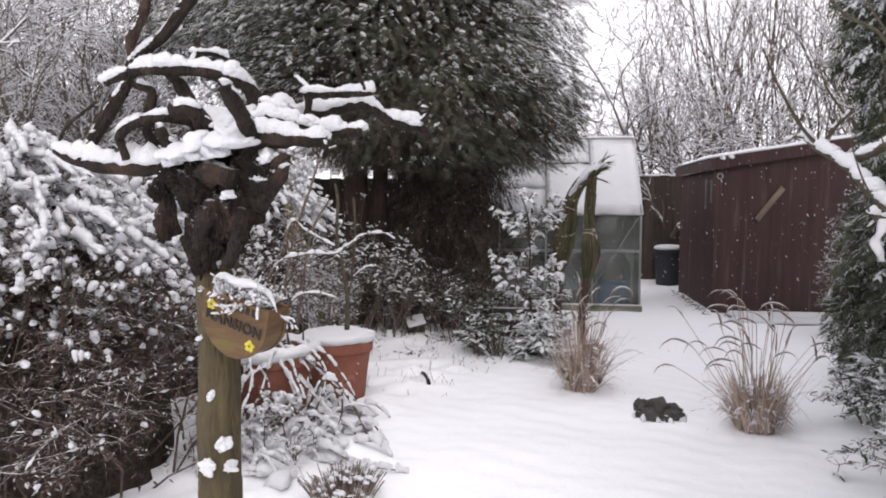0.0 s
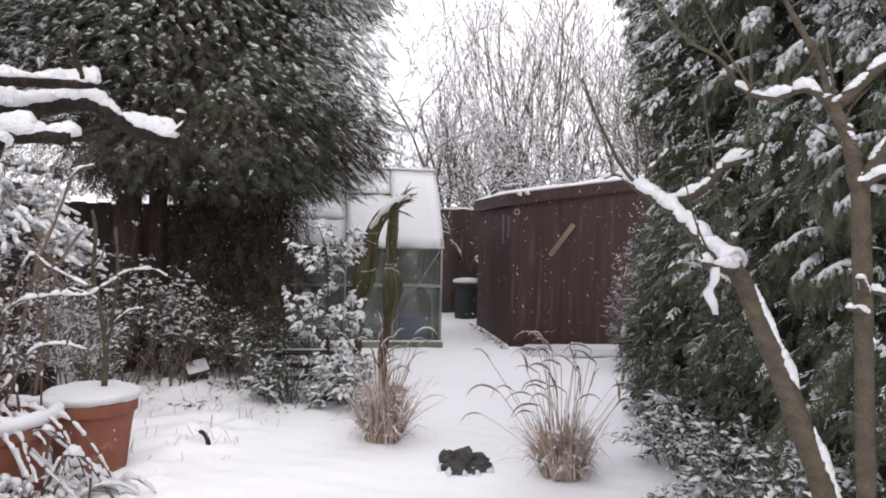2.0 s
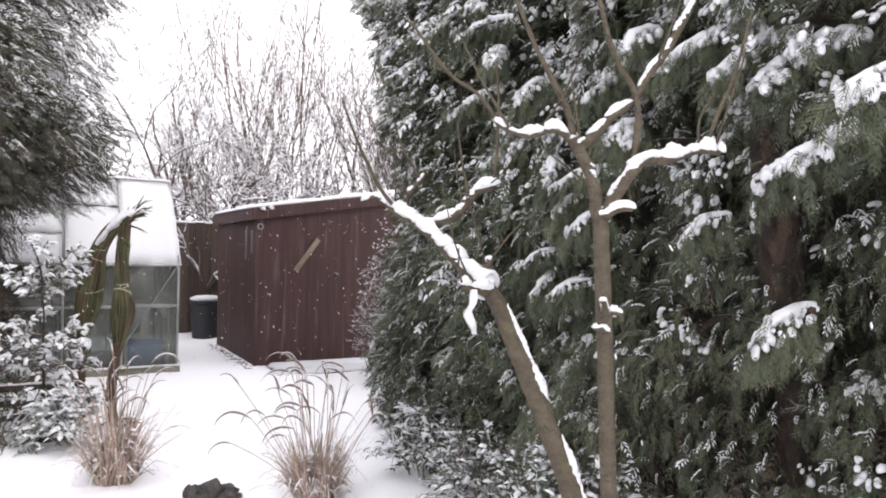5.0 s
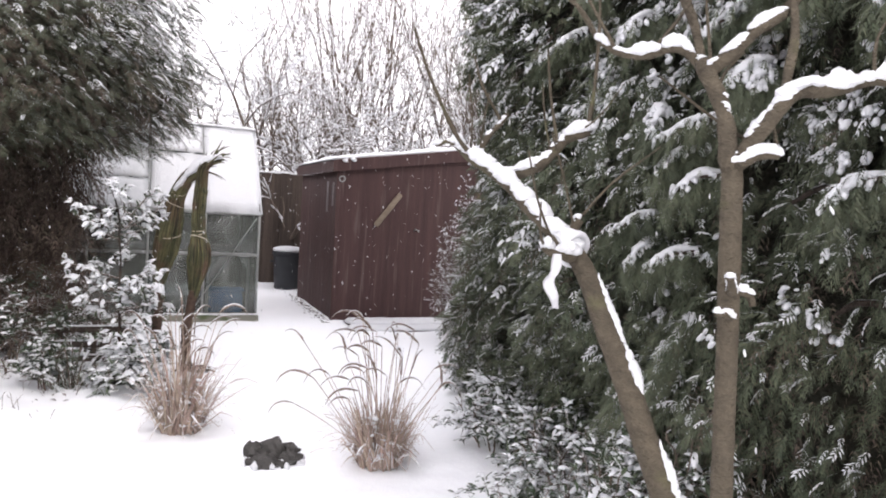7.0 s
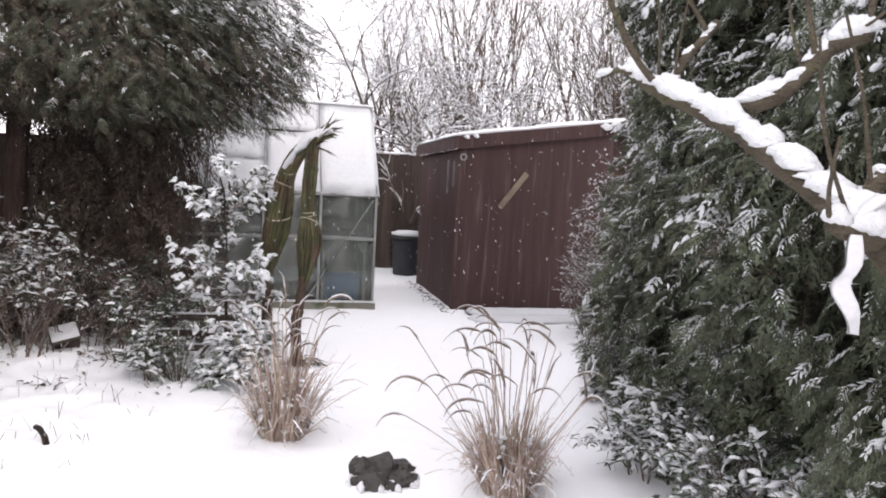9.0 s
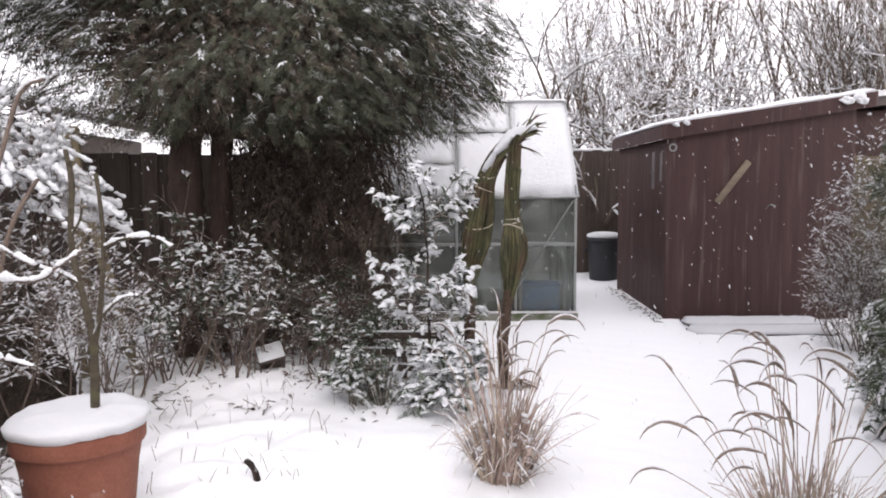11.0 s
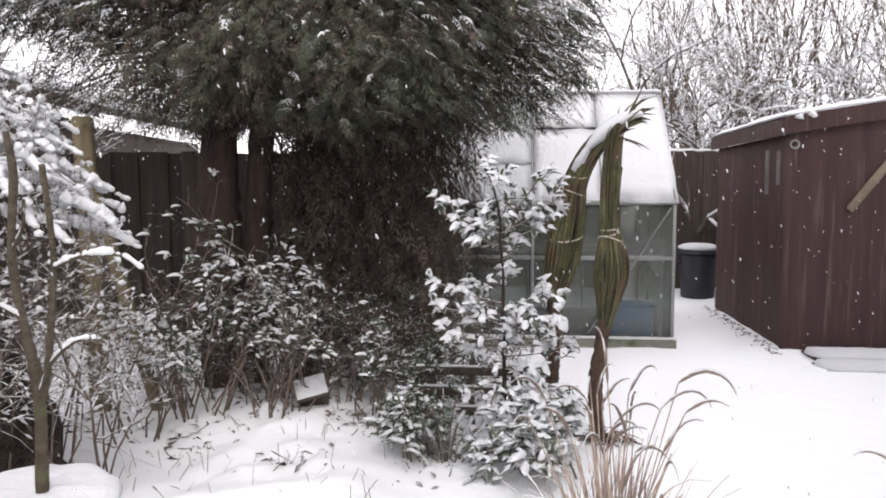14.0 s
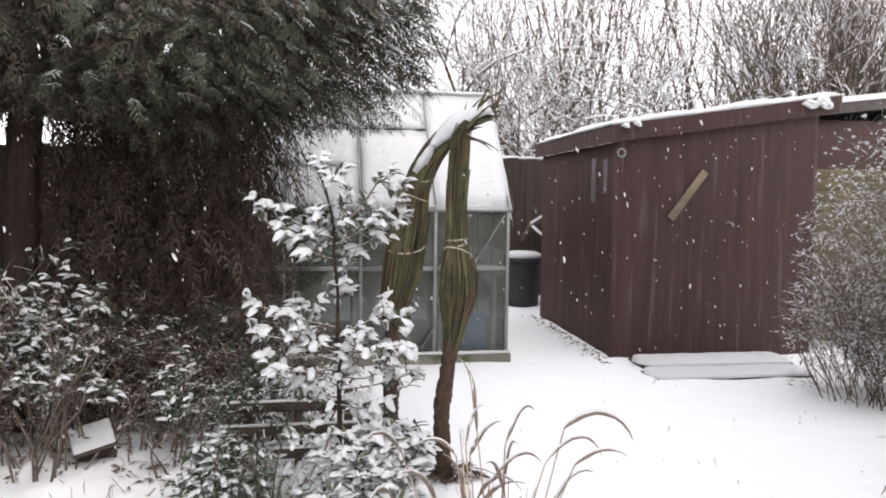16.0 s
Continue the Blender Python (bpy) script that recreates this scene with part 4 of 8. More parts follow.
def barn_roof(h0, h1, y0, y1):
    # single slope that falls towards the garden's middle
    v = [(x, y, z + h) for h in (h0, h1) for y in (y0, y1) for x, z in ((-9.4, 3.9), (-4.6, 2.54))]
    return Geo().add(v, [[0, 2, 3, 1], [4, 5, 7, 6], [0, 1, 5, 4], [2, 6, 7, 3], [0, 4, 6, 2], [1, 3, 7, 5]])


part("fascia", barn_roof(-0.16, 0.0, 11.86, 11.9), TIMBER_DARK, barn, "dark verge board", smooth=False)
deckr = part("roof", barn_roof(-0.1, 0.0, 11.902, 15.8), FELT, barn, smooth=False)
part("snow", barn_roof(0.002, 0.12, 11.84, 15.8), SNOW, deckr, "roof white with snow", smooth=False)
part("gable_wall", Geo().add([(-9.0, 12.22, 2.3), (-4.9, 12.22, 2.3), (-9.0, 12.22, 3.7), (-9.0, 12.26, 2.3), (-4.9, 12.26, 2.3), (-9.0, 12.26, 3.7)], [[0, 1, 2], [5, 4, 3]], [[0, 3, 4, 1], [1, 4, 5, 2], [2, 5, 3, 0]]), TIMBER_DARK, barn, smooth=False)


def far_house(x, y, w, h, seed):
    t = thing("distant_house", "distant brick house with a snowy roof behind bare trees", "house", (x, y, 0), group="houses beyond the garden")
    part("wall", box(x - w, x + w, y, y + 7, 0, h, 0.02), BRICK_FAR, t)
    v = [(x - w - 0.3, y - 0.3, h), (x + w + 0.3, y - 0.3, h), (x + w + 0.3, y + 3.5, h + 2.2), (x - w - 0.3, y + 3.5, h + 2.2), (x + w + 0.3, y + 7.3, h), (x - w - 0.3, y + 7.3, h)]
    part("roof", Geo().add(v, [[0, 1, 2, 3], [3, 2, 4, 5]], [[0, 3, 5], [1, 4, 2]]), SNOW, t, "snow-covered roof", smooth=False)
    for k in (-0.6, 0.0, 0.6):
        wd = part("window", box(x + k * w - 0.55, x + k * w + 0.55, y - 0.06, y - 0.002, h - 1.9, h - 0.8, 0.02), BIN, t)
        part("window_sill", box(x + k * w - 0.65, x + k * w + 0.65, y - 0.14, y - 0.061, h - 1.98, h - 1.901, 0.01), WHITE_POLY, wd)


far_house(15.0, 38.0, 4.5, 2.6, 1)
far_house(5.0, 42.0, 4.5, 2.2, 2)
far_house(-5.2, 36.0, 3.0, 2.0, 3)

# ---- trees and bushes ----


def gnarled_tree():
    t = thing("pollarded_tree", "old pollarded garden tree with snow along its crooked limbs", "tree", (-0.33, 1.65, 0))
    stem, p, rad = gnarled([(-0.333, 1.65, -0.1), (-0.332, 1.65, 0.5), (-0.33, 1.65, 0.95), (-0.33, 1.65, 1.25), (-0.33, 1.65, 1.42)], 0.058, 0.05, 40, 0.01, 4, 0.035, 0.05)
    trunk = part("trunk", stem, BARK_POST, t, "greenish brown trunk")
    head = Geo()
    r = np.random.default_rng(11)
    for x, y, z, s, k in ((-0.33, 1.65, 1.36, 0.055, 1.6), (-0.34, 1.65, 1.45, 0.065, 1.1), (-0.28, 1.64, 1.47, 0.06, 1.0), (-0.24, 1.62, 1.45, 0.045, 1.2), (-0.385, 1.64, 1.49, 0.045, 1.0), (-0.2, 1.6, 1.49, 0.036, 1.1), (-0.36, 1.65, 1.55, 0.04, 1.0), (-0.28, 1.65, 1.55, 0.045, 1.0), (-0.31, 1.61, 1.41, 0.05, 1.3), (-0.3, 1.66, 1.62, 0.03, 1.3), (-0.4, 1.6, 1.515, 0.042, 0.9), (-0.45, 1.6, 1.475, 0.027, 1.0), (-0.448, 1.61, 1.4, 0.02, 2.4), (-0.36, 1.6, 1.49, 0.05, 1.2), (-0.22, 1.6, 1.53, 0.05, 0.8), (-0.17, 1.59, 1.515, 0.034, 1.0), (-0.205, 1.6, 1.47, 0.03, 1.3), (-0.27, 1.6, 1.42, 0.045, 1.6), (-0.34, 1.6, 1.36, 0.045, 1.8)):
        v, f = blob_base(int(z * 100), 0.1, 5)
        an = np.arctan2(v[:, 1:2], v[:, :1])
        v = v * (1 + 0.1 * np.sin(v[:, 2:3] * 9 + 4 * v[:, :1]) + 0.13 * np.sin(an * 9 + 5 * v[:, 2:3] + x * 40) * np.sin(v[:, 2:3] * 4 + 1) + 0.09 * np.sin(an * 17 + 9 * v[:, 2:3]) * np.sin(v[:, 2:3] * 13 + x * 90) + 0.05 * np.sin(an * 31 + 4) * np.sin(v[:, 2:3] * 27))
        head.add(v * [s, s, s * k] + [x, y, z], f)
    part("knotted_head", head, BARK_GNARL, t, "dark knotted crown of old cuts")
    limbs = [
        ([(-0.36, 1.65, 1.55), (-0.484, 1.63, 1.535), (-0.614, 1.65, 1.54), (-0.716, 1.67, 1.56), (-0.77, 1.68, 1.582)], 0.025, 0.013, 0.034),
        ([(-0.769, 1.68, 1.58), (-0.74, 1.68, 1.64), (-0.678, 1.7, 1.698)], 0.0045, 0.003, 0.0),
        ([(-0.7, 1.69, 1.57), (-0.642, 1.73, 1.7), (-0.609, 1.75, 1.77), (-0.606, 1.78, 1.83), (-0.546, 1.82, 1.9), (-0.487, 1.85, 2.0), (-0.4, 1.88, 2.14)], 0.014, 0.015, 0.012),
        ([(-0.608, 1.78, 1.81), (-0.618, 1.78, 1.87), (-0.585, 1.79, 1.955), (-0.55, 1.8, 2.1)], 0.012, 0.011, 0.01),
        ([(-0.585, 1.6, 1.735), (-0.507, 1.6, 1.762), (-0.407, 1.6, 1.765), (-0.318, 1.62, 1.757), (-0.254, 1.67, 1.73), (-0.24, 1.7, 1.67)], 0.01, 0.017, 0.024),
        ([(-0.425, 1.6, 1.76), (-0.411, 1.65, 1.72), (-0.38, 1.68, 1.62)], 0.012, 0.02, 0.008),
        ([(-0.393, 1.63, 1.765), (-0.39, 1.67, 1.816), (-0.387, 1.68, 1.858)], 0.009, 0.007, 0.01),
        ([(-0.392, 1.67, 1.815), (-0.36, 1.7, 1.822), (-0.326, 1.73, 1.812)], 0.008, 0.005, 0.014),
        ([(-0.224, 1.45, 1.7), (-0.207, 1.48, 1.655), (-0.205, 1.55, 1.6), (-0.254, 1.63, 1.53)], 0.015, 0.02, 0.012),
        ([(-0.29, 1.68, 1.62), (-0.212, 1.8, 1.66), (-0.149, 1.9, 1.695), (-0.051, 2.03, 1.738), (0.025, 2.07, 1.697), (0.115, 2.1, 1.675), (0.135, 2.11, 1.64)], 0.024, 0.011, 0.026),
        ([(-0.22, 1.65, 1.69), (-0.14, 1.67, 1.648), (-0.078, 1.7, 1.628), (0.016, 1.73, 1.63)], 0.016, 0.011, 0.022),
        ([(-0.27, 1.6, 1.585), (-0.2, 1.575, 1.6), (-0.135, 1.57, 1.598), (-0.035, 1.57, 1.59)], 0.026, 0.013, 0.024),
        ([(-0.145, 1.79, 1.65), (-0.143, 1.8, 1.736), (-0.175, 1.8, 1.775)], 0.01, 0.007, 0.01),
        ([(-0.146, 1.8, 1.734), (-0.067, 1.83, 1.738), (0.01, 1.87, 1.748)], 0.0105, 0.009, 0.017),
        ([(-0.07, 1.83, 1.745), (-0.049, 1.83, 1.791)], 0.004, 0.003, 0.0),
        ([(-0.003, 1.85, 1.75), (-0.026, 1.85, 1.822)], 0.0045, 0.004, 0.0),
        ([(-0.54, 1.61, 1.55), (-0.549, 1.6, 1.61), (-0.495, 1.6, 1.643), (-0.423, 1.6, 1.652), (-0.36, 1.65, 1.64)], 0.01, 0.014, 0.014),
        ([(-0.54, 1.65, 1.742), (-0.494, 1.65, 1.72), (-0.504, 1.65, 1.669), (-0.5, 1.65, 1.61), (-0.46, 1.66, 1.55)], 0.011, 0.014, 0.012),
        ([(-0.36, 1.65, 1.53), (-0.439, 1.61, 1.5), (-0.435, 1.61, 1.43), (-0.426, 1.63, 1.37)], 0.026, 0.013, 0.008),
        ([(-0.25, 1.63, 1.48), (-0.149, 1.57, 1.539), (-0.128, 1.57, 1.562)], 0.026, 0.014, 0.02),
        ([(-0.13, 1.57, 1.55), (-0.149, 1.57, 1.5), (-0.21, 1.6, 1.44)], 0.014, 0.02, 0.0),
        ([(0.095, 2.09, 1.675), (0.14, 2.08, 1.722), (0.125, 2.07, 1.733)], 0.006, 0.004, 0.008),
        ([(-0.3, 1.66, 1.6), (-0.26, 1.72, 1.66), (-0.2, 1.74, 1.69), (-0.165, 1.76, 1.68)], 0.02, 0.012, 0.028),
        ([(-0.33, 1.6, 1.5), (-0.3, 1.55, 1.52), (-0.24, 1.53, 1.5)], 0.03, 0.02, 0.0),
        ([(-0.32, 1.62, 1.56), (-0.33, 1.58, 1.63), (-0.355, 1.56, 1.665), (-0.4, 1.56, 1.66)], 0.024, 0.014, 0.016),
        ([(-0.36, 1.65, 1.55), (-0.42, 1.6, 1.58), (-0.44, 1.58, 1.625)], 0.018, 0.012, 0.014),
        ([(-0.24, 1.6, 1.5), (-0.17, 1.57, 1.49), (-0.13, 1.56, 1.525)], 0.022, 0.014, 0.012),
        ([(-0.28, 1.62, 1.6), (-0.19, 1.6, 1.645), (-0.11, 1.62, 1.63), (-0.05, 1.64, 1.6)], 0.018, 0.01, 0.022),
        ([(-0.31, 1.58, 1.44), (-0.32, 1.55, 1.4), (-0.34, 1.56, 1.34)], 0.024, 0.012, 0.0),
        ([(-0.25, 1.58, 1.43), (-0.24, 1.56, 1.37), (-0.27, 1.57, 1.3)], 0.022, 0.012, 0.0),
        ([(-0.04, 1.57, 1.6), (-0.03, 1.56, 1.57), (-0.035, 1.56, 1.555)], 0.009, 0.005, 0.008),
    ]
    for i, (pts, r0, r1, h) in enumerate(limbs):
        m, p, rad = gnarled(pts, r0 * 1.05, r1 * 1.1, 18, 0.008, i, 0.11, 0.14)
        ob = part("limb", m, BARK_GNARL, t)
        if h:
            part("snow", heaped_snow(p, rad, h * 0.78, i, 0.95, 0.05, 2, 0.3), SNOW, ob, "thick uneven ridge of snow", kind="stuff")
    tops = [(-0.36, 1.56, 1.553, 0.035), (-0.31, 1.56, 1.56, 0.042), (-0.26, 1.55, 1.585, 0.045), (-0.22, 1.55, 1.59, 0.035), (-0.35, 1.64, 1.655, 0.04), (-0.29, 1.64, 1.64, 0.05), (-0.19, 1.6, 1.565, 0.025), (-0.39, 1.56, 1.54, 0.022), (-0.21, 1.7, 1.68, 0.035), (-0.25, 1.7, 1.67, 0.04), (-0.31, 1.7, 1.66, 0.04), (-0.24, 1.5, 1.46, 0.018), (-0.39, 1.56, 1.56, 0.04), (-0.32, 1.56, 1.58, 0.05), (-0.25, 1.57, 1.6, 0.04), (-0.17, 1.56, 1.55, 0.026)]
    for k, q in enumerate(tops):
        part("snow", snow_patch(q[:3], (r.normal(0, 0.15), -0.25, 1), q[3] * 1.15, q[3] * 0.85, q[3] * 0.62, 40 + k, (r.normal(0, 1), r.normal(0, 1), 0), 4, 0.42), SNOW, t, "heap of snow between the limbs")
    for a0, z0, s0 in ((-1.5, 0.98, 0.5), (-1.0, 0.86, 0.9), (-1.75, 0.8, 1.0), (-0.7, 0.8, 0.8), (-1.3, 0.66, 1.1), (-1.9, 0.56, 1.0), (-1.1, 0.5, 0.8), (-1.2, 1.3, 0.5), (-2.0, 1.12, 0.4)):
        nrm = (math.cos(a0), math.sin(a0), 0.1)
        part("snow", snow_patch((-0.332 + 0.056 * nrm[0], 1.65 + 0.056 * nrm[1], z0), nrm, 0.021 * s0, 0.019 * s0, 0.009, 60 + int(z0 * 50), None, 4, 0.5), SNOW, trunk, "patch of snow on the bark")


gnarled_tree()


def sign_planter():
    """Half-round wall planter with the word MANSION."""
    t = thing("wooden_planter", "half-round wooden planter lettered MANSION, hung on the trunk", "planter", (-0.23, 1.55, 1.1))
    m = pose(-0.225, 1.555, 1.185, 4, 12, -20) @ Matrix.Scale(0.72, 4)
    n = 20
    a = np.linspace(np.pi, 2 * np.pi, n)
    # front board: flat top, round belly
    out = np.vstack([[(-0.135, 0.062), (0.135, 0.062)], np.stack([0.135 * np.cos(a[::-1]), 0.14 * np.sin(a[::-1]) * 0.95], 1)[1:-1]])
    k = len(out)
    v = np.vstack([np.c_[out[:, 0], np.full(k, -0.05), out[:, 1]], np.c_[out[:, 0], np.full(k, -0.034), out[:, 1]]])
    fr = Geo().add(v, [list(range(k))[::-1]], [list(range(k, 2 * k))], [[i, (i + 1) % k, k + (i + 1) % k, k + i] for i in range(k)])
    part("front_board", moved(fr, m), WOOD, t, smooth=False)
    bk = fr.array().copy()
    bk[:, 1] += 0.085
    g = Geo().add(bk, [list(range(k))[::-1]], [list(range(k, 2 * k))], [[i, (i + 1) % k, k + (i + 1) % k, k + i] for i in range(k)])
    part("back_board", moved(g, m), WOOD, t, smooth=False)
    arc = np.vstack([[(0.132, 0.06)], np.stack([0.131 * np.cos(a[::-1]), 0.13 * np.sin(a[::-1])], 1), [(-0.132, 0.06)]])
    kk = len(arc)
    v = np.vstack([np.c_[arc[:, 0], np.full(kk, y), arc[:, 1]] for y in (-0.033, 0.034)] + [np.c_[arc[:, 0] * 0.93, np.full(kk, y), arc[:, 1] * 0.93] for y in (-0.033, 0.034)])
    fs = [[i, i + 1, kk + i + 1, kk + i] for i in range(kk - 1)] + [[2 * kk + i, 3 * kk + i, 3 * kk + i + 1, 2 * kk + i + 1] for i in range(kk - 1)]
    part("trough", moved(Geo().add(v, fs), m), WOOD, t)
    # lettering
    def text(body, size, x, z, label, turn=0):
        cu = bpy.data.curves.new("lettering", "FONT")
        cu.body, cu.size, cu.extrude, cu.align_x, cu.offset = body, size, 0.0015, "CENTER", 0.0012
        cu.space_character = 1.12
        tmp = bpy.data.objects.new("lettering", cu)
        me = bpy.data.meshes.new_from_object(tmp)
        bpy.data.objects.remove(tmp)
        me.transform(m @ pose(x, -0.0525, z, 90, 0, 0) @ pose(0, 0, 0, 0, 0, turn))
        me.materials.append(BLACK_PAINT)
        ob = new("lettering", me)
        ob.parent = t
        ob.matrix_parent_inverse = Matrix.Translation(-t.location)
        tagged(ob, label)

    text("MANSION", 0.048, 0.0, -0.032, "black painted word MANSION", -3)
    bars = Geo()
    for i in range(6):
        x = -0.06 + i * 0.026
        bars.join(box(x, x + 0.017, -0.0535, -0.0505, 0.028, 0.052, 0.001))
    part("lettering", moved(bars, m), BLACK_PAINT, t, "upper line of dark unreadable lettering")
    for fx, fz in ((-0.098, 0.022), (0.075, -0.072)):
        fl = Geo()
        for i in range(5):
            b = math.radians(72 * i + 20)
            fl.add(blob_base(i, 0.15)[0] * [0.011, 0.0018, 0.009] + [fx + 0.012 * math.cos(b), -0.0515, fz + 0.012 * math.sin(b)], blob_base(i)[1])
        part("painted_flower", moved(fl, m), YELLOW, t, "yellow painted flower")
    r = np.random.default_rng(21)
    segs, tips = [], []
    spec = dict(pieces=[4, 3], bend=0.25, lift=[-0.06, -0.05], bare=[0, 0], kids=[1.4], keep=0.5, short=0.6, thin=0.0015)
    for i in range(46):
        base = np.array(m @ Vector((r.uniform(-0.12, 0.12), r.uniform(-0.03, 0.03), 0.04)))
        grow(r, segs, tips, base, r.normal(0, 0.5, 3) + [0.05, -0.25, 0.8], r.uniform(0.03, 0.06), 0.0022, 0, spec)
    part("trailing_plant", tubes(segs, 4), TWIG, t, "withered plant under snow")
    part("snow", snow_on_twigs(segs, 0.0028, 3, 0.6, 0.97), SNOW, t, "snow on the withered plant")
    arch = np.array([np.array(m @ Vector(q)) for q in ((-0.13, -0.01, 0.07), (-0.1, -0.015, 0.098), (-0.03, -0.02, 0.092), (0.05, -0.02, 0.105), (0.11, -0.02, 0.09), (0.14, -0.02, 0.05))])
    am, ap, ar = limb(arch, 0.009, 0.008, 8, 0.012, 0.15, 5)
    part("snow", snow_on_limb(ap, ar, 0.014, 8, 1.0), SNOW, t, "roll of snow along the rim")


sign_planter()


def cherry(name, label, stem_pts, r0, r1, limbs, seed, snow_side=0.0, slim=0.92):
    t = thing(name, label, "tree", stem_pts[0])
    m, p, rad = limb(stem_pts, r0, r1, 16, 0.02, 0.03, seed, 0.05)
    trunk = part("trunk", m, BARK_GREY, t)
    r = np.random.default_rng(seed)
    if snow_side:
        # clinging snow on the weather side
        k = 0
        while k < len(p) - 12:
            n = r.integers(5, 13)
            q, w = p[k : k + n], rad[k : k + n]
            if len(q) > 4 and r.random() < 0.8:
                shift = np.array([0.5, -0.78, 0.3])
                side = q + shift * (w * 1.02)[:, None]
                taper = np.sin(np.linspace(0.45, np.pi - 0.45, len(q))) * r.uniform(0.6, 1.15)
                g_ = Geo()
                for j in range(len(q)):
                    g_.join(snow_patch(q[j] + shift * w[j] * 0.92, shift, 0.021 * taper[j], 0.024, 0.018 * taper[j], seed + k + j, (0.1, 0.5, 1), 2, 0.22))
                part("snow", g_, SNOW, trunk, "clinging patch of snow", kind="stuff")
            k += n - 1 + r.integers(0, 3)
    for i, (pts, a, b, h) in enumerate(limbs):
        lm, lp, lr = gnarled(pts, a * slim, b * slim, 14, 0.012, seed + i, 0.05, 0.16)
        ob = part("limb", lm, BARK_GREY, t)
        for k in range(2 if a > 0.011 else 0):
            j = r.integers(len(lp) // 2, len(lp))
            tip = lp[j] + np.array([r.normal(0, 0.09), r.normal(0, 0.08), r.uniform(0.1, 0.28)])
            tw, _, _ = limb([lp[j], (lp[j] + tip) / 2 + r.normal(0, 0.012, 3), tip], 0.004, 0.002, 6, 0.03, 0.05, k)
            part("twig", tw, BARK_GREY, ob)
        if h:
            sn = heaped_snow(lp, lr, h * 0.85, seed + i, 1.12, 0.06, 2, 0.3)
            if sn.n:
                part("snow", sn, SNOW, ob, "uneven ridge of snow", kind="stuff")
    return t


cherry(
    "leaning_cherry", "leaning pruned cherry tree with snow and a white cloth tie",
    [(1.72, 1.8, -0.1), (1.69, 1.87, 0.4), (1.64, 1.98, 0.86), (1.635, 2.08, 1.02), (1.648, 2.17, 1.12), (1.653, 2.27, 1.235), (1.655, 2.38, 1.365), (1.64, 2.46, 1.44)], 0.034, 0.027,
    [
        ([(1.643, 2.44, 1.42), (1.614, 2.62, 1.53), (1.609, 2.8, 1.615), (1.59, 2.98, 1.685), (1.579, 3.1, 1.74)], 0.027, 0.015, 0.028),
        ([(1.615, 2.82, 1.61), (1.695, 2.72, 1.655), (1.758, 2.68, 1.735), (1.825, 2.66, 1.768)], 0.019, 0.016, 0.024),
        ([(1.59, 2.98, 1.69), (1.53, 3.0, 1.77), (1.437, 3.0, 1.933), (1.373, 3.0, 2.08)], 0.009, 0.004, 0.0),
        ([(1.6, 2.95, 1.68), (1.62, 2.93, 1.745), (1.665, 2.93, 1.795), (1.69, 2.93, 1.83)], 0.011, 0.009, 0.014),
        ([(1.665, 2.93, 1.81), (1.603, 2.95, 1.914), (1.582, 2.98, 2.01)], 0.006, 0.003, 0.0),
        ([(1.82, 2.66, 1.76), (1.837, 2.66, 1.911), (1.838, 2.66, 2.1), (1.828, 2.66, 2.2)], 0.0075, 0.004, 0.0),
        ([(1.731, 2.68, 1.725), (1.71, 2.7, 1.865), (1.69, 2.7, 2.0)], 0.006, 0.003, 0.0),
        ([(1.64, 2.45, 1.43), (1.655, 2.445, 1.475), (1.665, 2.44, 1.5)], 0.018, 0.015, 0.016),
        ([(1.65, 2.41, 1.4), (1.567, 2.38, 1.41), (1.527, 2.38, 1.425)], 0.02, 0.012, 0.022),
        ([(1.585, 3.04, 1.72), (1.546, 3.08, 1.738), (1.51, 3.1, 1.722)], 0.009, 0.006, 0.014),
    ],
    70, 1.0,
)
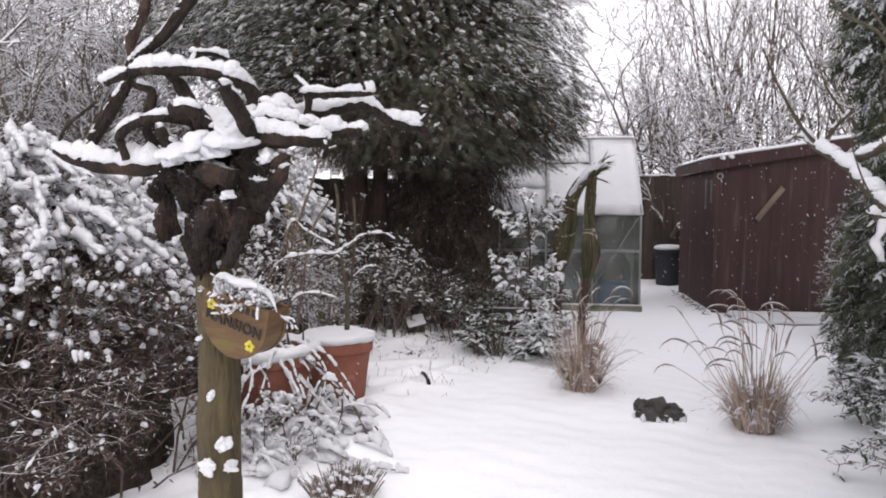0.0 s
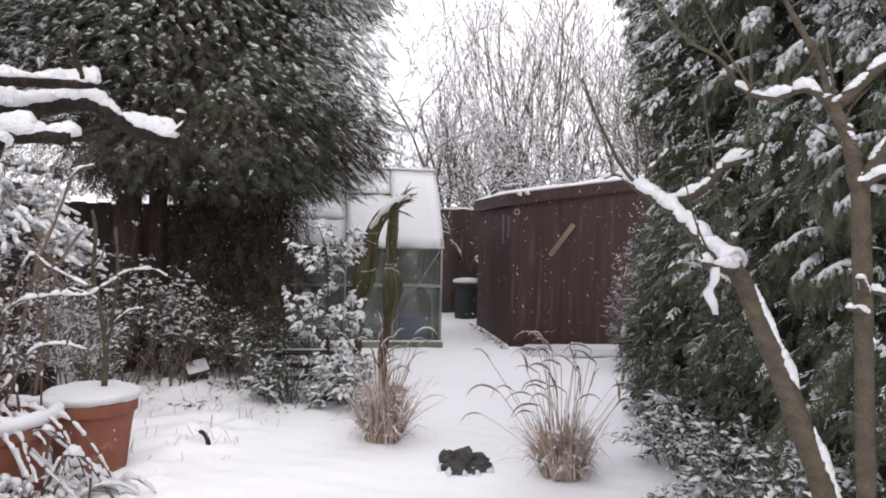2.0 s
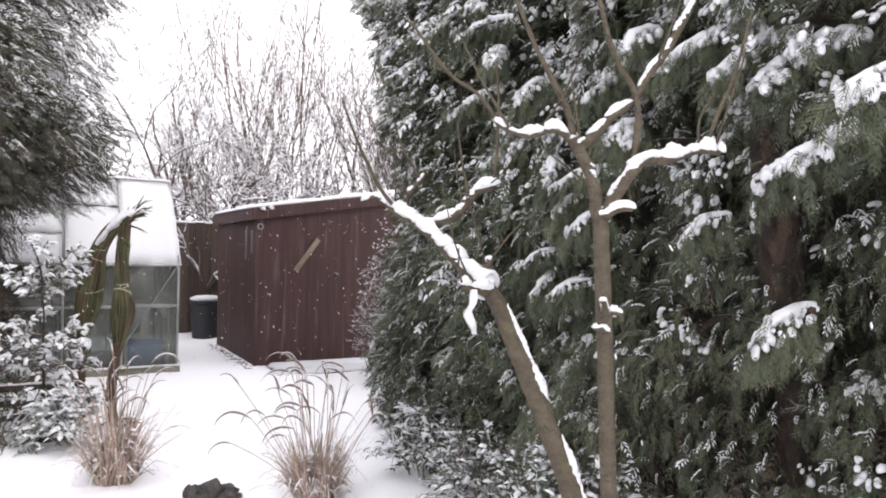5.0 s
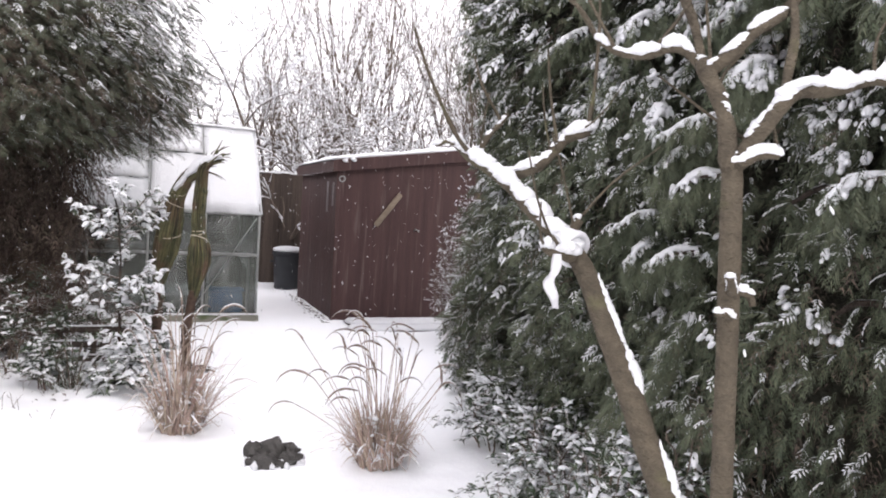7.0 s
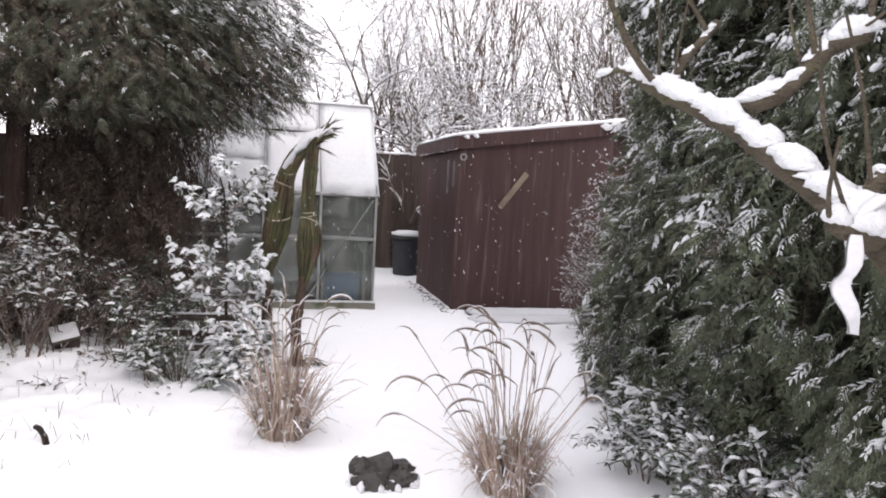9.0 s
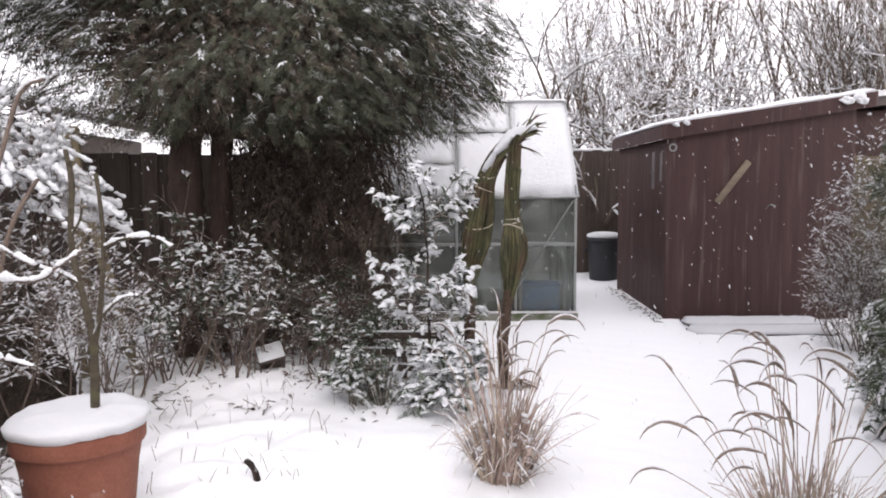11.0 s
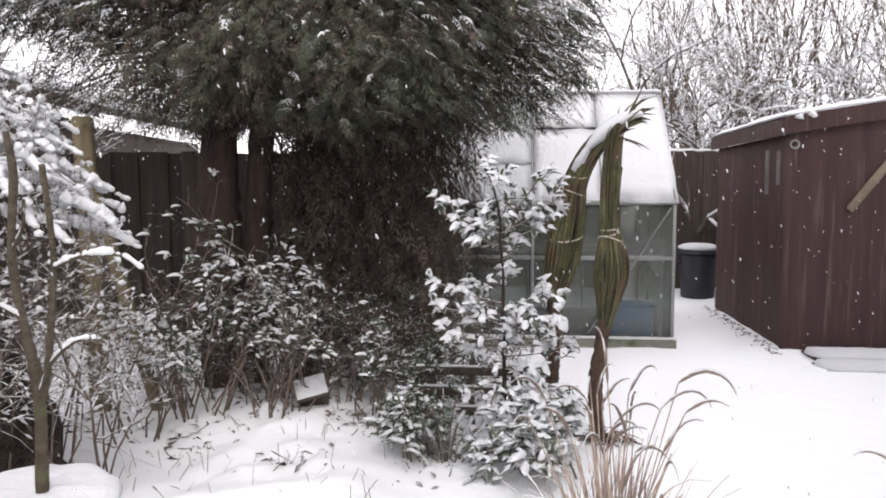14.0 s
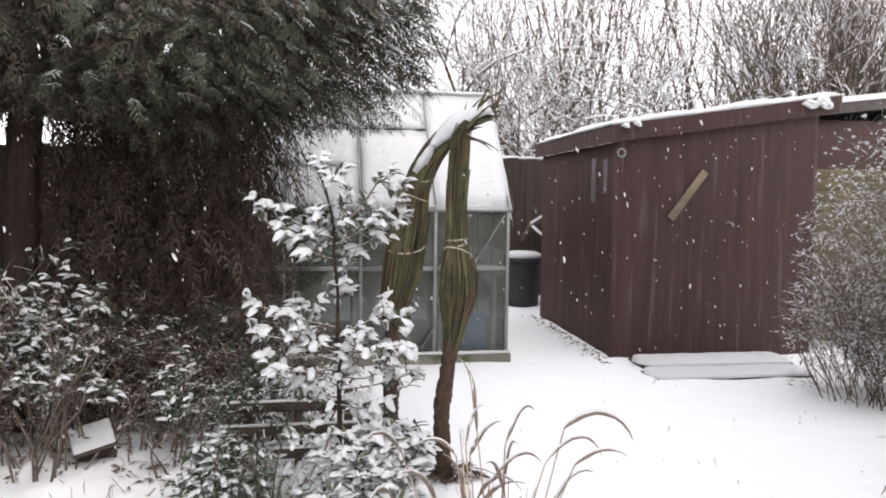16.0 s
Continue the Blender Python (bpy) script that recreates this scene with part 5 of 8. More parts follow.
cherry(
    "upright_cherry", "upright pruned cherry tree with forked snowy limbs",
    [(1.63, 1.81, -0.1), (1.615, 1.81, 0.5), (1.601, 1.81, 0.9), (1.582, 1.81, 1.27), (1.57, 1.81, 1.46), (1.56, 1.81, 1.62)], 0.0215, 0.0185,
    [
        ([(1.556, 1.81, 1.6), (1.543, 1.82, 1.697), (1.526, 1.84, 1.76), (1.517, 1.86, 1.8)], 0.02, 0.016, 0.006),
        ([(1.52, 1.86, 1.79), (1.525, 1.9, 1.884), (1.515, 1.95, 1.971), (1.502, 2.0, 2.06), (1.48, 2.06, 2.2)], 0.011, 0.006, 0.0),
        ([(1.558, 1.81, 1.61), (1.573, 1.78, 1.655), (1.59, 1.75, 1.703), (1.63, 1.74, 1.745), (1.702, 1.74, 1.752), (1.828, 1.75, 1.787), (1.91, 1.75, 1.79)], 0.019, 0.01, 0.02),
        ([(1.522, 1.86, 1.79), (1.493, 1.9, 1.828), (1.469, 1.95, 1.82), (1.442, 2.0, 1.828), (1.42, 2.05, 1.86)], 0.012, 0.008, 0.015),
        ([(1.425, 2.05, 1.855), (1.395, 2.1, 1.937), (1.327, 2.15, 2.0), (1.25, 2.22, 2.14)], 0.007, 0.004, 0.0),
        ([(1.524, 1.85, 1.78), (1.546, 1.82, 1.81), (1.585, 1.8, 1.855), (1.632, 1.78, 1.895), (1.663, 1.77, 1.95), (1.72, 1.75, 2.034), (1.83, 1.75, 2.2)], 0.014, 0.01, 0.014),
        ([(1.606, 1.75, 1.74), (1.63, 1.76, 1.847), (1.62, 1.77, 1.922), (1.566, 1.78, 2.0), (1.53, 1.8, 2.15)], 0.01, 0.006, 0.0),
        ([(1.85, 1.75, 1.787), (1.895, 1.75, 1.879), (1.962, 1.75, 1.997), (2.03, 1.75, 2.18)], 0.007, 0.004, 0.0),
        ([(1.575, 1.8, 1.375), (1.55, 1.78, 1.4), (1.535, 1.77, 1.412)], 0.011, 0.008, 0.014),
        ([(1.578, 1.8, 1.335), (1.54, 1.78, 1.345), (1.51, 1.77, 1.35)], 0.008, 0.006, 0.012),
        ([(1.585, 1.8, 1.385), (1.605, 1.79, 1.38), (1.61, 1.785, 1.36)], 0.01, 0.007, 0.012),
        ([(1.56, 1.8, 1.61), (1.585, 1.77, 1.632), (1.615, 1.76, 1.63)], 0.014, 0.009, 0.014),
    ],
    90, 0.0, 0.84,
)

rib = thing("cloth_strip", "white cloth strip hanging from the cherry branch", "cloth strip", (1.54, 2.35, 1.3))
rc = curve([(1.556, 2.36, 1.41), (1.545, 2.345, 1.368), (1.529, 2.35, 1.34), (1.536, 2.335, 1.305), (1.549, 2.34, 1.275)], 0.01)
rv = []
for i, q in enumerate(rc):
    wv = 0.0145 + 0.003 * math.sin(i * 0.9)
    for s, dy in ((-1, 0.0), (-0.3, 0.008), (0.4, -0.004), (1, 0.003)):
        rv.append(q + [s * wv, dy + 0.004 * math.sin(i * 0.5 + s), 0])
nr = len(rc)
front = np.array(rv)
back = front + [0, 0.003, 0]
rf = [[i * 4 + j, i * 4 + j + 1, i * 4 + 5 + j, i * 4 + 4 + j] for i in range(nr - 1) for j in range(3)]
part("strip", Geo().add(np.vstack([front, back]), rf, [[q + nr * 4 for q in f[::-1]] for f in rf]), RIBBON, rib)
ka = np.linspace(0, 2 * np.pi, 17)
part("knot", ring_tube(np.stack([1.65 + 0.04 * np.cos(ka), 2.43 + 0.02 * np.cos(ka + 1), 1.42 + 0.042 * np.sin(ka)], 1), np.full(17, 0.012), np.full(17, 0.009), 6), RIBBON, rib)


# ---- evergreen walls ----
FRONDS = [frond(6, 0.45, 0.046, s) for s in (1, 2, 3, 6)]
THIN_FRONDS = [frond(7, 0.5, 0.022, s, 0.36) for s in (11, 12, 13, 14)]
DEAD_FRONDS = [frond(5, 0.5, 0.026, s, 0.36) for s in (15, 16, 17)]
NEAR_FRONDS = [frond(9, 0.75, 0.024, s, 0.38) for s in (21, 22, 23)]
SFRONDS = [snow_frond(3, 0.4, s) for s in (4, 5, 7)]
DUST = [dust_frond(4, 0.4, s) for s in (8, 9, 10)]


def sprays(r, at, d, size, roll, kinds):
    g = Geo()
    pick = r.integers(0, len(kinds), len(at))
    m = bases(d, roll, size)
    for k, base in enumerate(kinds):
        w = pick == k
        if w.any():
            g.join(scatter(base, m[w], at[w]))
    return g


# root, tip and half width of the boughs bent down by snow
BOUGHS = [((2.5, 1.42, 1.98), (2.16, 1.83, 1.75), 0.07), ((2.5, 1.2, 2.12), (2.12, 1.55, 1.95), 0.08), ((2.62, 2.15, 2.36), (2.32, 2.34, 2.22), 0.06), ((2.62, 1.8, 2.25), (2.32, 1.95, 2.08), 0.07), ((2.62, 2.0, 2.3), (2.34, 2.12, 2.14), 0.06), ((2.5, 2.8, 1.7), (2.34, 2.86, 1.63), 0.035), ((2.52, 2.9, 1.8), (2.35, 2.97, 1.72), 0.04), ((2.5, 2.9, 1.42), (2.33, 2.98, 1.34), 0.035), ((2.42, 1.812, 1.386), (2.22, 1.872, 1.276), 0.045), ((2.5, 2.196, 1.679), (2.33, 2.246, 1.579), 0.035)]
for x_, y_, z_, w_ in ((2.42, 2.29, 1.66, 0.03), (2.44, 2.6, 2.02, 0.05), (2.44, 2.9, 2.15, 0.05), (2.44, 3.2, 1.5, 0.035), (2.45, 3.1, 1.95, 0.045), (2.45, 2.9, 1.72, 0.03), (2.48, 3.45, 2.2, 0.05), (2.5, 3.9, 2.4, 0.06), (2.52, 4.2, 2.55, 0.06), (2.5, 4.7, 2.75, 0.07), (2.54, 5.0, 2.95, 0.07), (2.6, 5.2, 2.4, 0.05), (2.5, 4.4, 2.2, 0.04), (2.46, 3.3, 2.35, 0.06), (2.46, 2.6, 2.4, 0.06), (2.46, 2.9, 2.5, 0.07), (2.46, 3.15, 2.6, 0.06), (2.48, 3.6, 2.6, 0.07), (2.48, 3.8, 2.75, 0.06), (2.5, 4.1, 2.9, 0.07), (2.46, 2.3, 2.35, 0.06), (2.52, 4.5, 2.95, 0.06), (2.48, 3.4, 2.05, 0.04), (2.48, 2.75, 2.28, 0.05), (2.44, 2.3, 1.25, 0.025), (2.44, 3.0, 1.15, 0.025), (2.4, 2.78, 1.93, 0.055), (2.4, 2.66, 1.93, 0.05), (2.42, 2.9, 1.86, 0.04), (2.42, 2.77, 1.77, 0.04), (2.4, 2.65, 1.66, 0.05), (2.42, 2.72, 1.6, 0.035), (2.4, 2.62, 2.02, 0.05), (2.44, 3.14, 1.41, 0.03), (2.42, 2.55, 1.8, 0.04)):
    turn_ = 0.16 * math.sin(37 * y_ + 11 * z_)
    if math.sin(91 * y_ + 17 * z_) < (0.1 if z_ < 2.1 else -0.35):
        continue
    BOUGHS.append(((x_ + 0.12, y_ - turn_, z_ + 0.05), (x_ - 0.09, y_ + 0.5 * turn_, z_ - 0.07 - 0.04 * math.sin(23 * y_)), w_ * (0.85 if z_ < 2.1 else 0.75 if y_ > 3 else 1.0)))


def hedge():
    t = thing("cypress_hedge", "tall dense green cypress with snow on its sprays", "conifer", (3.6, 3.6, 0))
    r = np.random.default_rng(31)
    line = curve([(5.8, 7.2, 0), (4.5, 7.0, 0), (3.5, 6.3, 0), (2.84, 5.5, 0), (2.66, 4.8, 0), (2.62, 4.0, 0), (2.58, 3.1, 0), (2.52, 2.2, 0), (2.6, 1.2, 0), (3.0, -0.2, 0)], 0.05)[:, :2]
    tang = np.gradient(line, axis=0)
    tang /= np.linalg.norm(tang, axis=1)[:, None]
    out = np.stack([tang[:, 1], -tang[:, 0]], 1)
    H = 5.2

    def bulge(s, z):
        return 0.16 * np.sin(s * 0.11 + z * 1.7) + 0.1 * np.sin(s * 0.23 - z * 3.1 + 1) + 0.07 * np.sin(s * 0.37 + z * 5.3) - 0.05 * np.maximum(z - 2.5, 0) ** 1.5 - 0.35 * np.exp(-z * 2.2) + 0.05 * np.sin(s * 0.9 + z * 11) * np.sin(s * 0.53 - z * 7)

    # closed dark shell: blocks light, its colour stands in for inner shade
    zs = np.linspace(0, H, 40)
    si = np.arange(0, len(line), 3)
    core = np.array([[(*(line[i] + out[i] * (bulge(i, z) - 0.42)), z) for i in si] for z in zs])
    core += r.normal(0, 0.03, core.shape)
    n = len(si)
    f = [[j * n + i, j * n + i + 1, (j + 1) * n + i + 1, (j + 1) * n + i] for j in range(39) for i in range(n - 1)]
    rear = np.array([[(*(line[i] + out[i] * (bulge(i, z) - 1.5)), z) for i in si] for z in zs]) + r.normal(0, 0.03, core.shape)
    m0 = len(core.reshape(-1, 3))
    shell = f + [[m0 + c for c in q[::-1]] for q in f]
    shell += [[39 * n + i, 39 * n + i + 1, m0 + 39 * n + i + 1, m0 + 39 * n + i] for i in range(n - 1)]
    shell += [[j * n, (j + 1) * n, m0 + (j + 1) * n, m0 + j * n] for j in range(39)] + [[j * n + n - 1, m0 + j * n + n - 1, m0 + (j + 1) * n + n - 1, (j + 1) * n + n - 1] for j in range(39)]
    part("inner_mass", Geo().add(np.vstack([core.reshape(-1, 3), rear.reshape(-1, 3)]), shell), CORE, t, "dark core standing in for the shade between the twigs")
    nb = 5200
    ib, zb = r.integers(0, len(line), nb), r.uniform(0.1, H + 0.1, nb)
    top = r.random(nb) < 0.35
    zb[top] = H + r.uniform(-0.1, 0.15, top.sum())
    offb = np.where(top, r.uniform(-1.5, -0.3, nb), -1.5 + r.uniform(-0.15, 0.1, nb))
    pb = np.c_[line[ib] + out[ib] * (bulge(ib, np.minimum(zb, H)) + offb)[:, None], zb]
    db = np.c_[-out[ib] * np.where(top, 0.1, 0.8)[:, None] + r.normal(0, 0.4, (nb, 2)), np.where(top, 0.6, r.uniform(-0.5, 0.4, nb))]
    part("foliage", sprays(r, pb, db, r.uniform(0.22, 0.42, nb), r.normal(0, 0.5, nb), FRONDS), HEDGE, t, "green sprays on the far side and top", kind="stuff", smooth=False)
    # tufts of five sprays that fan out from one shoot and hang
    T = 13500
    it, zt = r.integers(0, len(line), T), r.uniform(0.03, H, T)
    dt = np.c_[out[it] * r.uniform(0.45, 1.0, T)[:, None] + r.normal(0, 0.32, (T, 2)), r.uniform(-0.8, 0.12, T)]
    hold = r.random(T)
    deep = -r.random(T) ** 1.8 * 0.34
    pick = np.repeat(np.arange(T), 5)
    ly = line[it[pick], 1]
    # thinner and coarser out of reach of the path
    seldom = (ly < 1.3) | (line[it[pick], 0] > 3.9) | (zt[pick] > 2.45 + 0.42 * np.maximum(ly - 1.0, 0))
    keep = r.random(len(pick)) < np.where(seldom, 0.07, 0.9)
    seldom, pick = seldom[keep], pick[keep]
    k5 = len(pick)
    i = np.clip(it[pick] + r.integers(-1, 2, k5), 0, len(line) - 1)
    z = np.clip(zt[pick] + r.normal(0, 0.02, k5), 0.02, H)
    dep = deep[pick] + r.normal(0, 0.015, k5)
    xy = line[i] + out[i] * (bulge(i, z) + dep)[:, None]
    at = np.c_[xy, z]
    d = dt[pick] + r.normal(0, 0.3, (k5, 3))
    size = r.uniform(0.06, 0.135, k5) * np.where(seldom, 2.8, np.where(xy[:, 1] < 2.6, 0.8, 1.0))
    near = (xy[:, 1] < 3.6) & (xy[:, 1] > 1.2) & ~seldom
    rolls = r.normal(0, 0.45, k5)
    fol = sprays(r, at[near], d[near] + [0, 0, -0.2], size[near], rolls[near], NEAR_FRONDS)
    fol.join(sprays(r, at[~near], d[~near], size[~near], rolls[~near], FRONDS))
    part("foliage", fol, HEDGE, t, "feathery green sprays", kind="stuff", smooth=False)
    w = (dep > -0.14) & (hold[pick] < np.clip(0.035 + 0.06 * z + 0.22 * (z > 2.0) + 0.12 * np.sin(xy[:, 1] * 7 + z * 4) * np.sin(z * 9 - xy[:, 1] * 3), 0.02, 0.5)) & (d[:, 2] < 0.3) & (r.random(k5) < 0.7)
    wn = w & (xy[:, 1] < 3.8) & ~seldom
    w &= ~wn
    sn = sprays(r, at[w] + [0, 0, 0.012], d[w], size[w] * r.uniform(0.6, 1.1, w.sum()), r.normal(0, 0.2, w.sum()), SFRONDS)
    part("snow", sn, SNOW, t, "snow on the sprays", kind="stuff")
    at3, d3 = np.repeat(at[wn], 3, 0) + np.repeat(d[wn], 3, 0) * r.uniform(0.0, 0.06, (3 * wn.sum(), 1)) + r.normal(0, 0.01, (3 * wn.sum(), 3)), np.repeat(d[wn], 3, 0) + r.normal(0, 0.25, (3 * wn.sum(), 3)) + [0, 0, -0.15]
    part("snow", scatter(snow_roll(95), bases(d3, r.normal(0, 0.4, len(d3)), r.uniform(0.02, 0.048, len(d3))), at3 + [0, 0, 0.008]), SNOW, t, "small rolls of snow on the sprays", kind="stuff")
    w = (dep > -0.2) & (r.random(len(i)) < np.clip(0.05 + 0.15 * z, 0, 0.42)) & ~seldom
    part("frost", sprays(r, at[w] + [0, 0, 0.006], d[w], size[w] * r.uniform(0.5, 0.9, w.sum()), r.normal(0, 0.3, w.sum()), DUST), SNOW, t, "fine dusting of snow", kind="stuff", smooth=False)
    w = r.random(len(i)) < np.where((xy[:, 1] < 2.9) & (z < 1.4), 0.35, 0.1)
    part("dead_sprays", sprays(r, at[w] - np.c_[out[i[w]] * 0.06, np.zeros(w.sum())], d[w] + [0, 0, -0.5], size[w] * 1.2, r.normal(0, 0.6, w.sum()), DEAD_FRONDS), DEAD, t, "brown withered sprays", kind="stuff", smooth=False)
    tr, p, rad = gnarled([(3.1, 2.3, -0.1), (2.95, 2.22, 0.9), (2.66, 2.1, 1.5), (2.55, 2.04, 1.95), (2.66, 2.0, 2.2), (2.78, 2.0, 2.6), (2.95, 2.0, 4.5)], 0.075, 0.07, 24, 0.03, 6, 0.1, 0.08)
    part("trunk", tr, BARK_GNARL, t, "dark fissured trunk")
    for k in range(5):
        z0 = 1.2 + 0.35 * k
        lm, lp, lr = limb([(2.85, 2.1, z0), (2.65, 2.3 + 0.15 * k, z0 + 0.1), (2.62, 2.4 + 0.2 * k, z0 + 0.05)], 0.022, 0.008, 8, 0.03, 0.1, k)
        part("limb", lm, BARK_GNARL, t)
    # heavy snow-bent boughs
    for k, (root, tip, w) in enumerate(BOUGHS):
        root, tip = np.array(root), np.array(tip)
        c = curve([root, (root + tip) / 2 + [0, 0, 0.03], tip], 0.025)
        n = len(c)
        way = (tip - root) / np.linalg.norm(tip - root)
        side = np.cross(way, UP)
        side /= np.linalg.norm(side)
        env = np.sin(np.linspace(0.5, 2.9, n)) * r.uniform(0.6, 1.25, n)
        sub_ = Geo()
        sub_.join(ring_tube(c + side * (r.normal(0, 0.2, n) * w)[:, None], w * 0.5 * env + 0.004, w * 0.3 * env + 0.004, 12, 0.16, r))
        nf = int(n * 7)
        j = r.integers(0, n, nf)
        off = r.uniform(-1, 1, nf)
        at_ = c[j] + side * (off * w * env[j])[:, None] + np.c_[np.zeros((nf, 2)), -0.5 * w * off**2 + r.normal(0, 0.008, nf)]
        dn = way * 0.6 + side * (off * 0.9)[:, None] + np.c_[r.normal(0, 0.2, (nf, 2)), r.uniform(-0.9, -0.25, nf)]
        for q in range(3):
            m_ = np.arange(nf) % 3 == q
            sub_.join(scatter(snow_roll(80 + q), bases(dn[m_], r.normal(0, 0.3, m_.sum()), r.uniform(0.02, np.clip(w * 1.0, 0.028, 0.066), m_.sum())), at_[m_]))
        lb_ = part("limb", ring_tube(c - [0, 0, 0.015], np.linspace(0.012, 0.004, n), np.linspace(0.012, 0.004, n), 7, 0.1, r), BARK_RED, t, "bent bough")
        part("snow", sub_, SNOW, lb_, "heavy snow on a bent bough", kind="stuff")
        part("foliage", sprays(r, np.repeat(at_, 2, 0) - [0, 0, 0.02] + r.normal(0, 0.02, (2 * nf, 3)), np.repeat(dn, 2, 0) + r.normal(0, 0.3, (2 * nf, 3)), r.uniform(0.05, 0.1, 2 * nf), r.normal(0, 0.4, 2 * nf), NEAR_FRONDS), HEDGE, lb_, "green sprays under the snow", kind="stuff", smooth=False)


hedge()


def big_conifer():
    t = thing("big_conifer", "large dark conifer with hanging boughs dusted with snow", "conifer", (-1.2, 8.6, 0))
    r = np.random.default_rng(41)
    for pts, a, b in (([(-1.4, 7.9, -0.1), (-1.42, 7.9, 0.8), (-1.4, 7.9, 2.0), (-1.2, 8.1, 4.0)], 0.15, 0.1), ([(-1.22, 7.98, -0.1), (-1.2, 7.98, 1.0), (-1.15, 8.05, 2.2), (-1.0, 8.2, 4.5), (-1.0, 8.3, 6.5)], 0.1, 0.05), ([(-0.45, 8.6, -0.1), (-0.45, 8.6, 1.2), (-0.5, 8.55, 2.6)], 0.09, 0.06)):
        m, p, rad = limb(pts, a, b, 14, 0.06, 0.12, int(a * 100))
        part("trunk", m, BARK_RED, t, "fluted reddish trunk")
    at, dd, sz, segs = [], [], [], []
    for k in range(960):
        high = 470 <= k < 520
        low = 520 <= k < 690
        left = 690 <= k < 750
        under = 750 <= k < 860
        upper = k >= 860
        z0 = r.uniform(5.2, 7.1) if high else 1.98 + 3.3 * r.random() ** 1.1
        a = r.uniform(0, 2 * np.pi) if high or r.random() < 0.3 else r.uniform(np.pi * 0.86, 2.1 * np.pi)
        if left:
            z0, a = r.uniform(2.5, 4.2), r.uniform(0.9, 1.3) * np.pi
        if low:
            z0, a = r.uniform(2.0, 2.75), r.uniform(1.62, 2.1) * np.pi
        if upper:
            z0, a = r.uniform(2.7, 4.7), r.uniform(1.6, 2.1) * np.pi
        if under:
            z0, a = r.uniform(1.95, 2.5), r.uniform(1.05, 1.75) * np.pi
        reach = float(np.interp(z0, (1.9, 2.2, 2.9, 3.6, 4.4, 5.5, 7.2), (1.5, 1.95, 2.25, 2.35, 2.2, 1.75, 0.9))) * r.uniform(0.62, 1.05)
        ex = np.array([math.cos(a), math.sin(a) * (0.8 if a > np.pi else 0.95)])
        reach *= (0.98 if z0 < 2.9 else 1.28) if ex[0] < 0 else 1.0 + 0.06 * (z0 < 3.0)
        root = np.array([-1.0, 8.25, z0 - 0.1])
        tip = root + np.r_[ex * reach, r.uniform(-0.25, 0.25)]
        mid = (root + tip) / 2 + [0, 0, 0.1]
        c = curve([root, mid, tip], 0.25)
        for j, (q0, q1) in enumerate(zip(c[:-3], c[1:-2])):
            segs.append((*q0, *q1, 0.016 - 0.0016 * j, 0.0145 - 0.0016 * j))
        n = int((30 if high else 76) * reach / 2)
        s = 1 - r.random(n) ** 1.5 * 0.72
        way = np.r_[ex / np.linalg.norm(ex), 0.0]
        side = np.array([-way[1], way[0], 0])
        off = r.normal(0, 0.19, n) * (1.3 - s * 0.5)
        pos = c[np.minimum((s * (len(c) - 1)).astype(int), len(c) - 1)] + side * off[:, None] + np.c_[r.normal(0, 0.1, n), r.normal(0, 0.1, n), r.normal(-0.02, 0.085, n)]
        at.append(pos)
        dd.append(way + side * (np.sign(off) * r.uniform(0.1, 0.9, n))[:, None] + np.c_[r.normal(0, 0.2, n), r.normal(0, 0.2, n), r.uniform(-0.5, 0.12, n)])
        sz.append(r.uniform(0.08, 0.175, n) * (2.2 if high else 1.0))
    at, dd, sz = np.vstack(at), np.vstack(dd), np.concatenate(sz)
    ok = at[:, 2] > 1.8 + 0.07 * np.sin(at[:, 0] * 5) + 0.05 * np.sin(at[:, 0] * 13 + at[:, 1] * 9) + 0.28 * np.clip(at[:, 0] - 0.35, 0, 1) + 0.04 * (at[:, 0] < -0.95)
    ok &= (at[:, 1] < 8.7) | (r.random(len(at)) < 0.4)
    ok &= ~((at[:, 0] < -1.75) & (at[:, 2] < 2.45)) | (r.random(len(at)) < 0.35)
    at, dd, sz = at[ok], dd[ok], sz[ok]
    sg = np.array(segs)
    sg = sg[(sg[:, 2] > 2.25) & (sg[:, 5] > 2.25) | (np.hypot(sg[:, 3] + 1.0, sg[:, 4] - 8.25) < 0.7)]
    part("limb_mass", tubes(sg, 5), BARK_RED, t, kind="stuff")
    out_ = np.hypot(at[:, 0] + 1.0, (at[:, 1] - 8.25) / 0.8) / np.interp(at[:, 2], (1.9, 2.2, 2.9, 3.6, 4.4, 5.5, 7.2), (1.5, 1.95, 2.25, 2.35, 2.2, 1.75, 0.9))
    brown = r.random(len(at)) < np.clip(1.5 - 1.5 * out_ - 0.12 * (at[:, 2] - 2.4) + 0.25 * (at[:, 2] < 2.6), 0.08, 0.82)
    g = ~brown
    part("foliage", sprays(r, at[g], dd[g], sz[g], r.normal(0, 0.4, g.sum()), THIN_FRONDS), CONIFER, t, "dark feathery sprays", kind="stuff", smooth=False)
    part("dead_sprays", sprays(r, at[brown], dd[brown] + [0, 0, -0.15], sz[brown], r.normal(0, 0.5, brown.sum()), DEAD_FRONDS), DEAD, t, "brown inner sprays", kind="stuff", smooth=False)
    w = g & (at[:, 1] < 8.9) & (out_ > 0.55) & (r.random(len(at)) < np.clip(0.09 + 0.3 * (at[:, 2] - 2.25) + 0.25 * (at[:, 0] < -1.7), 0.03, 0.65))
